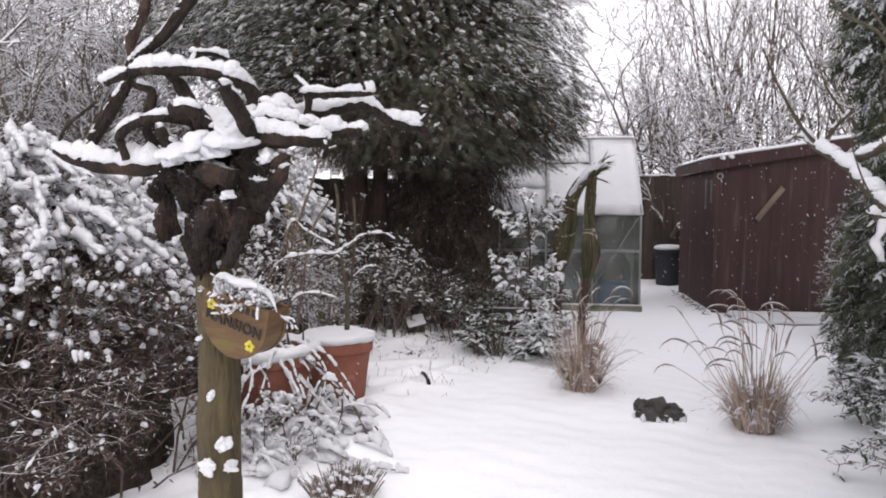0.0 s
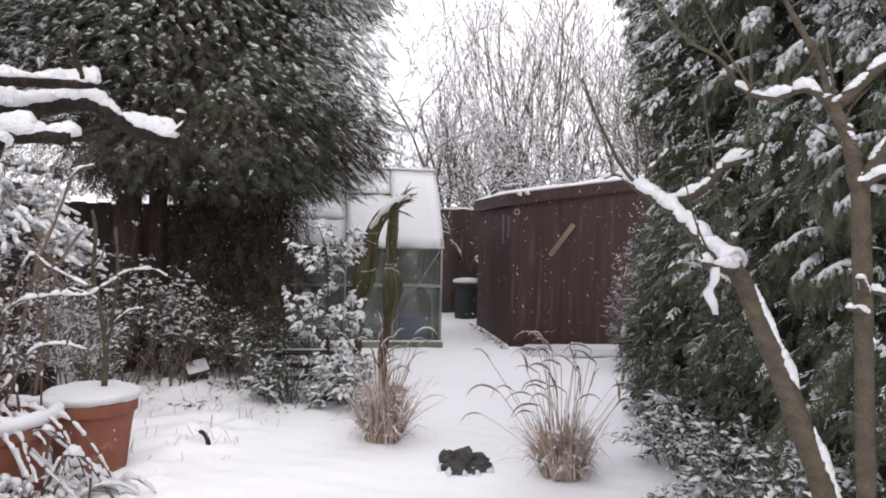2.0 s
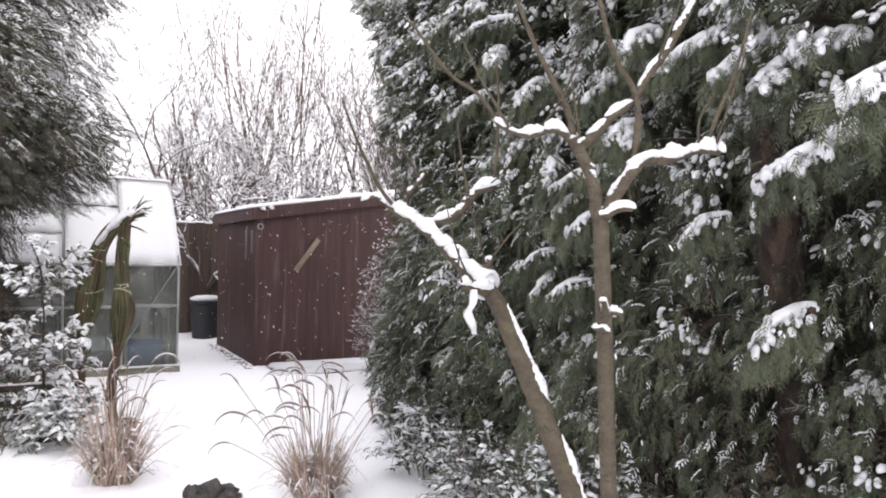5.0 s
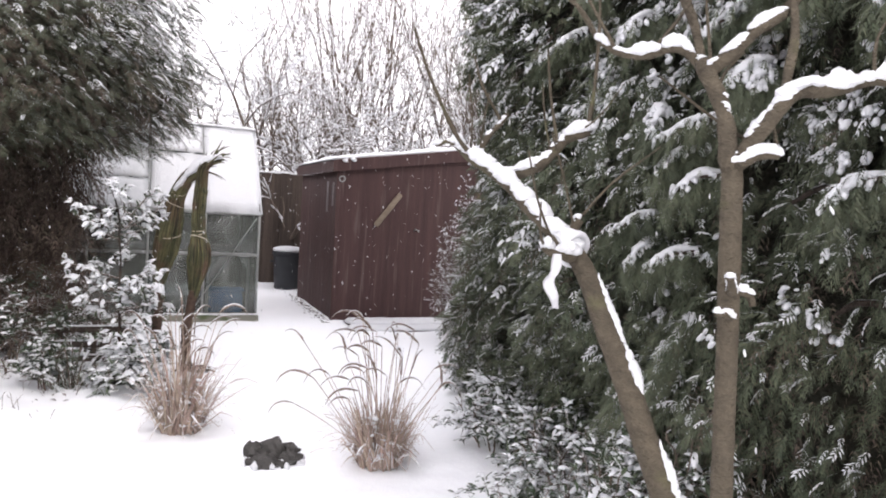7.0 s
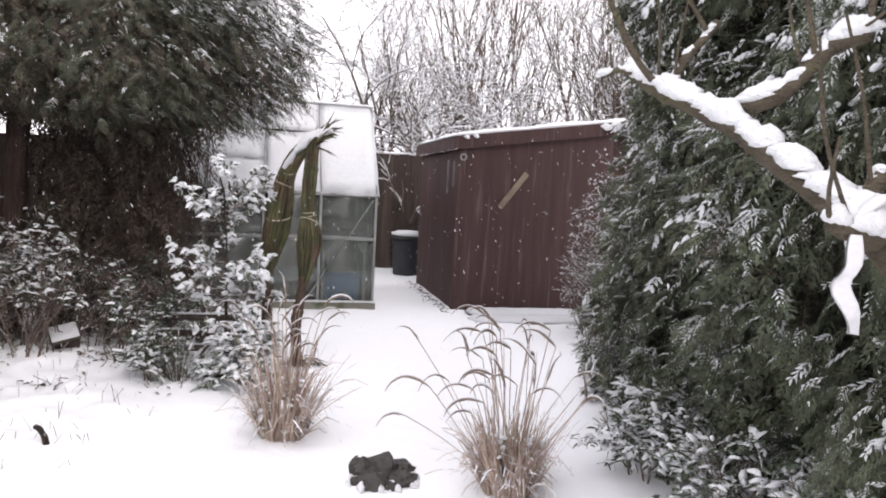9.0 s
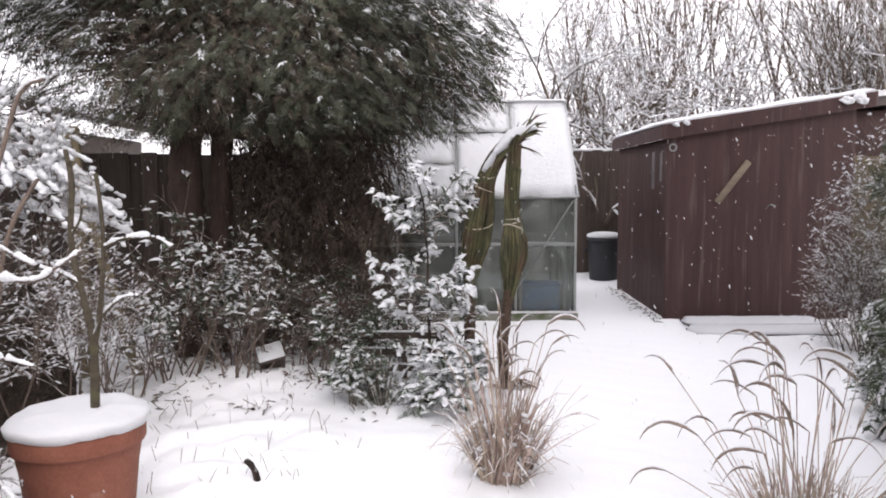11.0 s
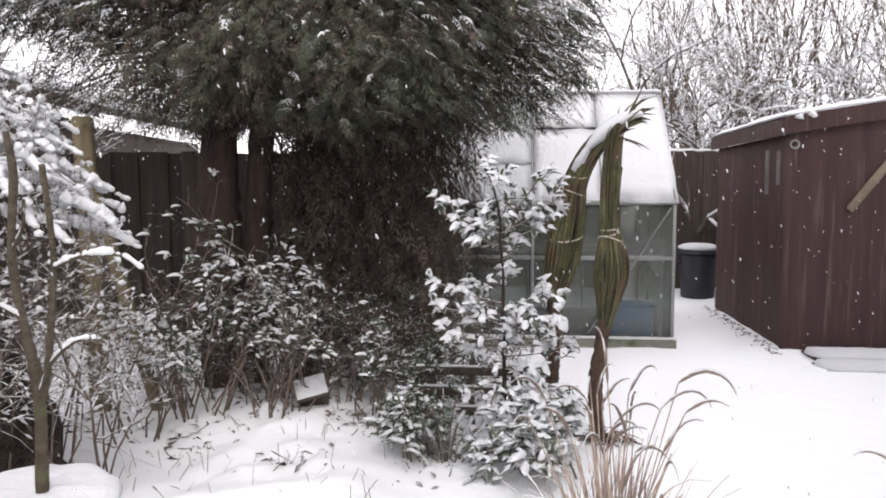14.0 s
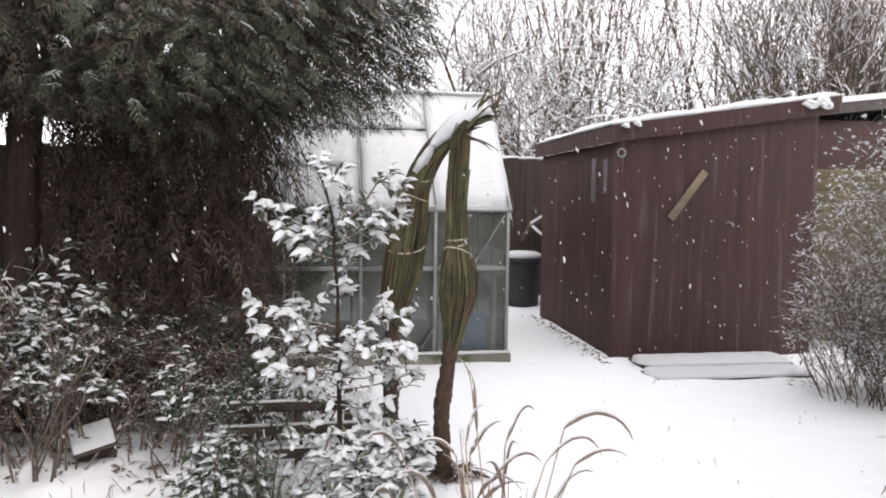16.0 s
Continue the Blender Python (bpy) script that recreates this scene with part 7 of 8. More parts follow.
def cordyline(label, trunk_pts, trunk_r, bundle_pts, profile, ties, seed, splay, snow_at, fan, fan_way, clods):
    t = thing("tied_cordyline", label, "plant", trunk_pts[0], "tied cordylines")
    m, p, rad = limb(trunk_pts, trunk_r, trunk_r * 0.85, 14, 0.015, 0.14, seed, 0.1)
    part("trunk", m, YUCCA_BARK, t, "brown ringed stem")
    r = np.random.default_rng(seed)
    axis = curve(bundle_pts, 0.03)
    n = len(axis)
    tt, ss, uu = frames_along(axis)
    s = np.linspace(0, 1, n)
    prof = np.interp(s, *zip(*profile))
    core = ring_tube(axis, prof * 0.72, prof * 0.72, 12, 0.1, r)
    part("leaf_bundle", core, YUCCA_CORE, t, "bundled long leaves")
    g = Geo()
    for i in range(430):
        a = r.uniform(0, 2 * np.pi)
        j0 = int(n * r.uniform(0.0, 0.6))
        j1 = int(n * r.uniform(max(0.3, j0 / n + 0.2), 1.0))
        if j1 - j0 < 5:
            continue
        k = np.arange(j0, j1)
        tw = a + 0.3 * r.normal() * np.linspace(0, 1, len(k))
        rr = prof[k] * r.uniform(0.72, 1.12) + 0.012 * r.random() * np.linspace(0, 1, len(k)) ** 2
        line = axis[k] + (np.cos(tw) * rr)[:, None] * ss[k] + (np.sin(tw) * rr)[:, None] * uu[k]
        if r.random() < splay:
            ext = line[-1] + (line[-1] - line[-3]) / np.linalg.norm(line[-1] - line[-3]) * np.linspace(0.02, r.uniform(0.08, 0.2), 5)[:, None] + (r.normal(0, 0.5, 3) + [0.3, 0, 0.3]) * np.linspace(0, 0.16, 5)[:, None]
            line = np.vstack([line, ext])
        m_ = len(line)
        wd = 0.0075 * np.sin(np.linspace(0.5, 3.05, m_)) * r.uniform(0.5, 1.3)
        tg = np.gradient(line, axis=0)
        tg /= np.linalg.norm(tg, axis=1)[:, None]
        rad_ = np.cos(a) * ss[k[0]] + np.sin(a) * uu[k[0]]
        acr = np.cross(tg, rad_)
        acr /= np.linalg.norm(acr, axis=1)[:, None] + 1e-9
        v = np.vstack([line - acr * wd[:, None], line + rad_ * 0.004, line + acr * wd[:, None]])
        q = np.arange(m_ - 1)
        g.add(v, np.stack([q, q + 1, m_ + q + 1, m_ + q], 1), np.stack([m_ + q, m_ + q + 1, 2 * m_ + q + 1, 2 * m_ + q], 1))
    for i in range(fan):
        # loose tips that spread above the last tie
        way = np.array(fan_way) + r.normal(0, 0.34, 3) * [1, 0.6, 1]
        line = axis[-3] + r.normal(0, 0.012, 3) + blade(r, (0, 0, 0), way, r.uniform(0.1, 0.23), r.uniform(0.0, 0.25), 0, 7)
        m_ = len(line)
        acr = np.cross(np.gradient(line, axis=0), (r.normal(0, 0.3), -1, r.normal(0, 0.3)))
        acr /= np.linalg.norm(acr, axis=1)[:, None]
        wd = 0.0075 * np.array([0.9, 1, 1, 0.9, 0.75, 0.55, 0.3, 0.06])
        v = np.vstack([line - acr * wd[:, None], line + [0, 0.003, 0], line + acr * wd[:, None]])
        q = np.arange(m_ - 1)
        g.add(v, np.stack([q, q + 1, m_ + q + 1, m_ + q], 1), np.stack([m_ + q, m_ + q + 1, 2 * m_ + q + 1, 2 * m_ + q], 1))
    part("leaf_mass", g, YUCCA_LEAF, t, "long strap leaves tied upright", kind="stuff", smooth=False)
    for pos, tilt in ties:
        j = int(pos * (n - 1))
        a = np.linspace(0, 2 * np.pi, 25)
        rr = prof[j] * 1.06 + 0.003
        line = axis[j] + np.cos(a)[:, None] * ss[j] * rr + np.sin(a)[:, None] * uu[j] * rr + tt[j] * (tilt * np.cos(a + 0.7))[:, None]
        part("twine", ring_tube(line, np.full(25, 0.0035), np.full(25, 0.004), 6, 0.3, r), TWINE, t, "twine with snow on it")
    g = Geo()
    for pos, ln, th in snow_at:
        j0, j1 = int(pos * (n - 1)), min(n, int((pos + ln) * (n - 1)) + 3)
        q = axis[j0:j1]
        if len(q) > 2:
            off = UP * 0.5 - np.array([0.05, 0.75, 0])
            h = th * np.sin(np.linspace(0.4, 2.8, len(q)))
            g.join(ring_tube(q + off * (prof[j0:j1] * 1.15 + 0.012)[:, None], prof[j0:j1] * 0.95, h * 1.2, 12, 0.12, r))
    for k, (pos, sx, sy, w, l) in enumerate(clods):
        j = int(pos * (n - 1))
        nrm = np.array([sx, sy, 0.3])
        nrm /= np.linalg.norm(nrm)
        g.join(snow_patch(axis[j] + nrm * prof[j] * 0.95, nrm, w, l, w * 0.7, seed + k, tt[j], 3, 0.3))
    if g.n:
        part("snow", g, SNOW, t, "snow on the bent tips and ties")
    return t


cordyline("cordyline standing upright, its leaves tied up in twine against frost", [(1.05, 7.22, -0.05), (1.035, 7.2, 0.16), (1.027, 7.2, 0.37), (1.05, 7.2, 0.56), (1.07, 7.2, 0.72)], 0.043,
          [(1.07, 7.2, 0.66), (1.085, 7.2, 0.8), (1.105, 7.2, 0.987), (1.1, 7.2, 1.12), (1.093, 7.2, 1.2), (1.088, 7.2, 1.39), (1.097, 7.2, 1.57), (1.106, 7.2, 1.74), (1.13, 7.19, 1.8)],
          ((0, 0.03), (0.1, 0.05), (0.25, 0.088), (0.36, 0.08), (0.46, 0.048), (0.52, 0.044), (0.64, 0.042), (0.8, 0.04), (0.93, 0.038), (1.0, 0.028)), ((0.49, 0.006), (0.43, -0.035), (0.47, 0.012)), 201, 0.0, (), 17, (0.5, -0.1, 0.9),
          ((0.47, 0.4, -0.5, 0.014, 0.02), (0.42, 0.7, -0.4, 0.013, 0.03), (0.36, 0.95, -0.2, 0.012, 0.034), (0.3, 0.95, -0.3, 0.009, 0.02)))
cordyline("cordyline tied in twine and bent over under snow", [(0.8, 7.52, -0.05), (0.803, 7.52, 0.25), (0.806, 7.52, 0.55), (0.808, 7.5, 0.78)], 0.046,
          [(0.808, 7.5, 0.72), (0.82, 7.5, 0.88), (0.853, 7.48, 1.044), (0.884, 7.45, 1.269), (0.91, 7.4, 1.46), (0.945, 7.35, 1.57), (1.0, 7.31, 1.67), (1.075, 7.27, 1.755), (1.165, 7.24, 1.815), (1.25, 7.22, 1.835)],
          ((0, 0.04), (0.12, 0.07), (0.26, 0.094), (0.42, 0.086), (0.57, 0.062), (0.66, 0.054), (0.76, 0.047), (0.86, 0.042), (0.94, 0.034), (1.0, 0.022)), ((0.36, 0.03), (0.55, -0.02), (0.66, 0.02)), 202, 0.0, ((0.76, 0.22, 0.036), (0.64, 0.1, 0.02)), 15, (0.9, -0.1, 0.45),
          ((0.6, -0.2, -0.7, 0.02, 0.028), (0.66, 0.2, -0.6, 0.02, 0.024), (0.7, -0.1, -0.5, 0.016, 0.02)))


# ---- grasses ----
def grass(name, label, x, y, radius, height, blades, plumes, plume_h, wind, seed):
    r = np.random.default_rng(seed)
    t = thing(name, label, "grass", (x, y, 0), "ornamental grasses")
    z0 = float(ground_height(x, y)) - 0.02
    g = Geo()
    for i in range(blades):
        a = r.uniform(0, 2 * np.pi)
        b = np.array([x, y, z0]) + np.array([math.cos(a), math.sin(a), 0]) * radius * 0.6 * r.random() ** 0.6
        way = np.array([math.cos(a), math.sin(a), 0]) * r.uniform(0.02, 0.42) + UP + r.normal(0, 0.15, 3) + np.array(wind) * 0.15
        p = blade(r, b, way, height * r.uniform(0.5, 1.2), r.uniform(0.05, 0.6) * r.random(), 0.005, 8)
        if r.random() < 0.5:
            # bent or broken by the snow
            k = r.integers(3, 7)
            turn = np.array([math.cos(a), math.sin(a), 0]) * r.uniform(0.2, 1.0) + r.normal(0, 0.45, 3) * [1, 1, 0.3] + [0, 0, -r.uniform(0.0, 1.1)]
            p = np.vstack([p[: k + 1], p[k] + blade(r, (0, 0, 0), turn, height * r.uniform(0.12, 0.32), 0.12, 0, 8 - k)[1:]])
            p[:, 2] = np.maximum(p[:, 2], z0 + 0.025)
        m = len(p)
        wd = 0.0066 * np.linspace(1, 0.2, m) * r.uniform(0.6, 1.5)
        side = np.array([-math.sin(a), math.cos(a), 0.0]) * 0.8 + r.normal(0, 0.4, 3)
        side /= np.linalg.norm(side)
        v = np.vstack([p - side * wd[:, None], p + [0, 0, 0.002], p + side * wd[:, None]])
        q = np.arange(m - 1)
        g.add(v, np.stack([q, q + 1, m + q + 1, m + q], 1), np.stack([m + q, m + q + 1, 2 * m + q + 1, 2 * m + q], 1))
    part("blade_mass", g, STRAW, t, "dry straw-coloured blades", kind="stuff", smooth=False)
    segs, heads = [], []
    snow = Geo()
    for i in range(plumes):
        a = r.uniform(0, 2 * np.pi)
        b = np.array([x, y, z0]) + np.array([math.cos(a), math.sin(a), 0]) * radius * 0.4 * r.random()
        way = UP + r.normal(0, 0.17, 3) + np.array(wind) * r.uniform(-0.5, 1.1)
        p = blade(r, b, way, plume_h * r.uniform(0.6, 1.1), 0.05, 0.003, 9)
        for k in range(9):
            segs.append((*p[k], *p[k + 1], 0.0024, 0.0022))
        w2 = np.array(wind) + r.normal(0, 0.35, 3)
        d = (p[-1] - p[-2]) / np.linalg.norm(p[-1] - p[-2]) + w2 * [0.8, 0.8, 0] * r.uniform(0.8, 2.6)
        h = blade(r, p[-1], d, r.uniform(0.15, 0.25), r.uniform(0.25, 0.5), 0, 9)
        shape = np.array([0.3, 0.7, 1, 1, 0.95, 0.85, 0.7, 0.5, 0.3, 0.12]) * r.uniform(0.005, 0.0085)
        part("plume", ring_tube(h, shape * 0.7, shape, 7, 0.25, r), PLUME, t, "drooping seed plume")
        snow.join(ring_tube(h + UP * shape[:, None] * 0.7, shape * 0.6, shape * r.uniform(0.25, 0.9), 7, 0.2, r))
    part("stalk_mass", tubes(segs, 4), STRAW, t, "thin stalks", kind="stuff")
    part("snow", snow, SNOW, t, "snow on the plumes", kind="stuff")
    dots = ring_seeds(r, x, y, radius * 0.8, radius * 0.8, 60)
    part("snow", lumps(r, np.c_[dots, r.uniform(0.05, height * 0.75, 60)], r.uniform(0.008, 0.02, 60), 0.6, 1.6, 5), SNOW, t, "crumbs of snow caught in the blades", kind="stuff")


grass("ornamental_grass", "short clump of dry ornamental grass with snowy plumes", 0.9, 5.63, 0.2, 0.5, 520, 24, 0.74, (0.16, -0.05, 0), 301)
grass("ornamental_grass", "tall clump of dry ornamental grass leaning with snow-laden plumes", 1.97, 4.8, 0.22, 0.4, 600, 36, 0.78, (-0.42, 0.02, 0), 302)

# ---- stones ----
stones = [(1.36, 4.95, 0.075, 0.075, 0.085), (1.28, 4.96, 0.06, 0.055, 0.08), (1.45, 4.88, 0.04, 0.062, 0.055), (1.45, 4.98, 0.055, 0.07, 0.06), (1.31, 4.86, 0.04, 0.066, 0.06), (1.22, 4.9, 0.02, 0.032, 0.035), (1.38, 4.83, 0.02, 0.045, 0.035), (1.24, 4.97, 0.08, 0.03, 0.07), (1.51, 4.94, 0.02, 0.03, 0.03)]
for i, (x, y, z, s, h) in enumerate(stones):
    v, f = blob_base(400 + i, 0.1, 3)
    k_ = np.random.default_rng(430 + i).normal(0, 1, (6, 3)) * [[2.5], [3.5], [5], [7], [9], [12]]
    v = v * (1 + (np.abs(np.sin(v @ k_.T + i)) * [0.2, 0.16, 0.14, 0.1, 0.08, 0.06]).sum(1, keepdims=True) - 0.3)
    st = thing("stone", "dark jagged stone showing through the snow", "stone", (x, y, 0), "stone heap on the lawn")
    body = part("stone", Geo().add(v * [s, s * 0.8, h * 0.8] + [x, y, z * 0.75], f), STONE, st, smooth=False)
    for q, c in enumerate(((x + s * 0.9, y - s * 0.6, 0.012), (x - s * 0.9, y - 0.02, 0.018))):
        part("snow", snow_patch(c, (0, 0, 1), s * 0.55, s * 0.4, 0.03, 30 + i * 2 + q, (1, 0.3, 0), 3, 0.35), SNOW, body, "snow against the stone")


# ---- pots ----
def pot(label, x, y, rim, base, height, snow_h, seed):
    z = float(ground_height(x, y)) - 0.02
    t = thing("terracotta_pot", label, "pot", (x, y, z), "terracotta pots")
    pr = [(0, 0), (base, 0), (base + 0.012, 0.02), (base + (rim - base) * 0.55, height * 0.62), (rim * 0.93, height * 0.8), (rim * 0.94, height * 0.815), (rim * 0.985, height * 0.82), (rim, height * 0.84), (rim, height * 0.97), (rim * 0.985, height), (rim * 0.93, height), (rim * 0.9, height * 0.9), (0, height * 0.88)]
    body = part("body", lathe(pr, x, y, z, 40), TERRACOTTA, t)
    if snow_h:
        n, k = 40, 9
        a = np.linspace(0, 2 * np.pi, n, endpoint=False)
        prs = [(rim * 0.96, -0.012), (rim * 1.05, 0.005), (rim * 1.075, 0.03), (rim * 1.03, snow_h * 0.7), (rim * 0.9, snow_h * 0.92), (rim * 0.6, snow_h), (rim * 0.3, snow_h * 1.05), (0.001, snow_h * 1.06)]
        g = lathe(prs, x, y, z + height, n)
        v = g.array()
        v[:, 2] += waves(v[:, 0], v[:, 1], seed, ((0.25, 0.008), (0.09, 0.004)))
        g.v = [v]
        part("snow", g, SNOW, t, "thick round cap of snow")
    return t


pot("large terracotta pot capped with snow, a thin tree growing in it", -0.925, 5.12, 0.262, 0.19, 0.445, 0.06, 1)
pot("terracotta pot with snow rolled along its rim behind drooping stems", -1.165, 4.4, 0.275, 0.19, 0.46, 0.0, 2)
a_ = np.linspace(-2.9, 1.7, 46)
thick = 0.034 + 0.02 * np.clip(-np.sin(a_ + 0.5), 0, 1) + 0.004 * np.sin(a_ * 9) + 0.003 * np.sin(a_ * 23)
rimsnow = np.stack([-1.165 + 0.268 * np.cos(a_), 4.4 + 0.268 * np.sin(a_), 0.462 + float(ground_height(-1.165, 4.4)) - 0.02 * np.clip(-np.sin(a_ + 0.6), 0, 1)], 1)
sr = thing("rim_snow", "uneven roll of snow along the pot's rim", "snow", (-1.165, 4.4, 0.46))
part("snow", ring_tube(rimsnow, thick * 1.05, thick, 14, 0.07, np.random.default_rng(8)), SNOW, sr)

sap = thing("potted_sapling", "thin leafless sapling standing in the large pot", "sapling", (-0.92, 5.12, 0.45))
rs = np.random.default_rng(77)
SAP = [([(-0.855, 5.12, 0.45), (-0.85, 5.12, 0.79), (-0.89, 5.13, 1.0), (-0.932, 5.14, 1.21), (-0.926, 5.15, 1.47), (-0.95, 5.16, 1.6)], 0.019, 0.01),
       ([(-0.853, 5.12, 0.76), (-0.827, 5.12, 0.86), (-0.8, 5.12, 1.08), (-0.79, 5.12, 1.25), (-0.79, 5.1, 1.41), (-0.8, 5.1, 1.5)], 0.011, 0.008),
       ([(-0.79, 5.12, 1.2), (-0.7, 5.1, 1.235), (-0.567, 5.08, 1.243), (-0.48, 5.06, 1.2)], 0.007, 0.004),
       ([(-0.85, 5.12, 0.82), (-0.78, 5.08, 0.93), (-0.687, 5.05, 1.0), (-0.62, 5.04, 1.01)], 0.007, 0.004),
       ([(-0.9, 5.13, 1.05), (-0.97, 5.1, 1.1), (-1.03, 5.08, 1.12)], 0.006, 0.004),
       ([(-0.93, 5.14, 1.25), (-0.88, 5.12, 1.32), (-0.86, 5.1, 1.4)], 0.006, 0.004)]
for k, (pts, a, b) in enumerate(SAP):
    lm, lp, lr = gnarled(pts, a, b, 10, 0.02, 40 + k, 0.06, 0.12)
    ob = part("stem" if k < 2 else "twig", lm, BARK_GREY, sap)
    sn = heaped_snow(lp, lr, 0.012 if k > 1 else 0.006, 60 + k, 1.0, 0.2 if k > 1 else 0.5)
    if sn.n:
        part("snow", sn, SNOW, ob, "snow on the bark", kind="stuff")

# long snow-laden branches and dark canes beside the pots
cane_t = thing("arching_branches", "long bare branches carrying thick snow beside the pots", "branches", (-1.3, 4.7, 0))
for k, (pts, a, b, h) in enumerate((
    ([(-1.5, 4.75, -0.03), (-1.42, 4.72, 0.6), (-1.25, 4.7, 1.02), (-1.04, 4.7, 1.11), (-0.84, 4.7, 1.115), (-0.765, 4.7, 1.16), (-0.67, 4.7, 1.22)], 0.012, 0.006, 0.016),
    ([(-1.45, 4.75, -0.03), (-1.3, 4.7, 0.7), (-1.15, 4.7, 1.3), (-1.03, 4.7, 1.27), (-0.9, 4.7, 1.2), (-0.84, 4.7, 1.17)], 0.009, 0.005, 0.013),
    ([(-1.4, 4.7, -0.03), (-1.25, 4.65, 0.45), (-1.1, 4.6, 0.8), (-0.95, 4.6, 0.86), (-0.8, 4.6, 0.83)], 0.009, 0.005, 0.013),
    ([(-1.4, 4.95, -0.03), (-1.25, 4.92, 0.9), (-1.16, 4.9, 1.28), (-1.06, 4.9, 1.56), (-0.973, 4.9, 1.8), (-0.88, 4.9, 1.85)], 0.012, 0.008, 0.006),
    ([(-1.25, 4.92, -0.03), (-1.1, 4.9, 1.0), (-1.04, 4.9, 1.28), (-0.925, 4.9, 1.48)], 0.01, 0.008, 0.0),
)):
    lm, lp, lr = gnarled(pts, a, b, 10, 0.02, 80 + k, 0.06, 0.12)
    ob = part("branch", lm, TWIG, cane_t)
    if h:
        part("snow", heaped_snow(lp, lr, h, 90 + k, 1.3, 0.1), SNOW, ob, "thick snow along the branch", kind="stuff")

# arching snowy stems in front of the pots
ar = np.random.default_rng(81)
arch_t = thing("bowed_stems", "bowed perennial stems weighed down by snow before the pots", "plant", (-0.9, 4.5, 0))
asegs = []
for i in range(16):
    b = np.array([ar.uniform(-1.6, -0.75), ar.uniform(3.6, 4.45), 0.0])
    b[2] = float(ground_height(b[0], b[1]))
    a = ar.uniform(-0.9, 0.7)
    p = blade(ar, b, (math.cos(a) * 0.8, -math.sin(a) * 0.6 - 0.2, 1), ar.uniform(0.2, 0.48), ar.uniform(0.25, 0.5), 0, 10)
    for k in range(10):
        asegs.append((*p[k], *p[k + 1], 0.004, 0.0035))
part("stem_mass", tubes(asegs, 5), TWIG, arch_t, kind="stuff")
part("snow", snow_on_twigs(asegs, 0.01, 5, 0.95, 0.99), SNOW, arch_t, "rolls of snow on the stems", kind="stuff")

lav_r = np.random.default_rng(141)
lav = thing("lavender_clump", "small grey clump of lavender holding snow", "plant", (-0.46, 3.3, 0))
lsegs = []
for i in range(260):
    a, q = lav_r.uniform(0, 2 * np.pi), np.sqrt(lav_r.random())
    b = np.array([-0.45 + 0.15 * q * math.cos(a), 3.4 + 0.14 * q * math.sin(a), 0.0])
    b[2] = float(ground_height(b[0], b[1])) - 0.01
    p = blade(lav_r, b, (math.cos(a) * q * 0.6, math.sin(a) * q * 0.6, 1), lav_r.uniform(0.08, 0.16), 0.08, 0, 4)
    for k in range(4):
        lsegs.append((*p[k], *p[k + 1], 0.0028, 0.0024))
part("stalk_mass", tubes(lsegs, 4), PLUME, lav, "grey stalks", kind="stuff")
lq = np.array(lsegs)[lav_r.integers(0, len(lsegs), 150), 3:6]
part("snow", lumps(lav_r, lq, lav_r.uniform(0.006, 0.018, 150), 0.7, 1.3, 31, None, 2), SNOW, lav, "snow among the stalks", kind="stuff")

# flattened stems buried under rolls of snow below the tree
low = thing("flattened_stems", "flattened plant stems under thick rolls of snow", "plant", (-0.85, 3.9, 0))
for i in range(38):
    b = np.array([lav_r.uniform(-1.25, -0.5), lav_r.uniform(3.55, 4.7), 0.0])
    a = lav_r.uniform(-0.9, 0.9) + (np.pi if lav_r.random() < 0.4 else 0)
    ln, hh = lav_r.uniform(0.2, 0.42), lav_r.uniform(0.02, 0.1)
    pts = []
    for q, h in ((0, 0), (0.3, 0.8), (0.6, 1.0), (1.0, 0.05)):
        x, y = b[0] + math.cos(a) * ln * q, b[1] + math.sin(a) * ln * q * 0.7 + lav_r.normal(0, 0.015)
        pts.append((x, y, float(ground_height(x, y)) + hh * h + 0.008))
    m_, p_, r_ = limb(pts, 0.006, 0.005, 6, 0.02, 0.1, i)
    ob = part("stem", m_, TWIG, low)
    sz_ = lav_r.uniform(0.014, 0.028) * np.clip(np.sin(np.linspace(0.3, 2.9, len(p_))) * lav_r.uniform(0.8, 1.25, len(p_)), 0.25, 1.2)
    part("snow", heaped_snow(p_, sz_ * 0.8, 0.026, 300 + i, 1.0, 0.12, 2, 0.5), SNOW, ob, "lumpy roll of snow", kind="stuff")
for i in range(22):
    x, y = lav_r.uniform(-1.3, -0.5), lav_r.uniform(3.4, 4.7)
    part("snow", snow_patch((x, y, float(ground_height(x, y)) + 0.01), (0, 0, 1), lav_r.uniform(0.05, 0.11), lav_r.uniform(0.05, 0.11), lav_r.uniform(0.03, 0.06), 640 + i, None, 3, 0.45), SNOW, low, "lump of drifted snow")

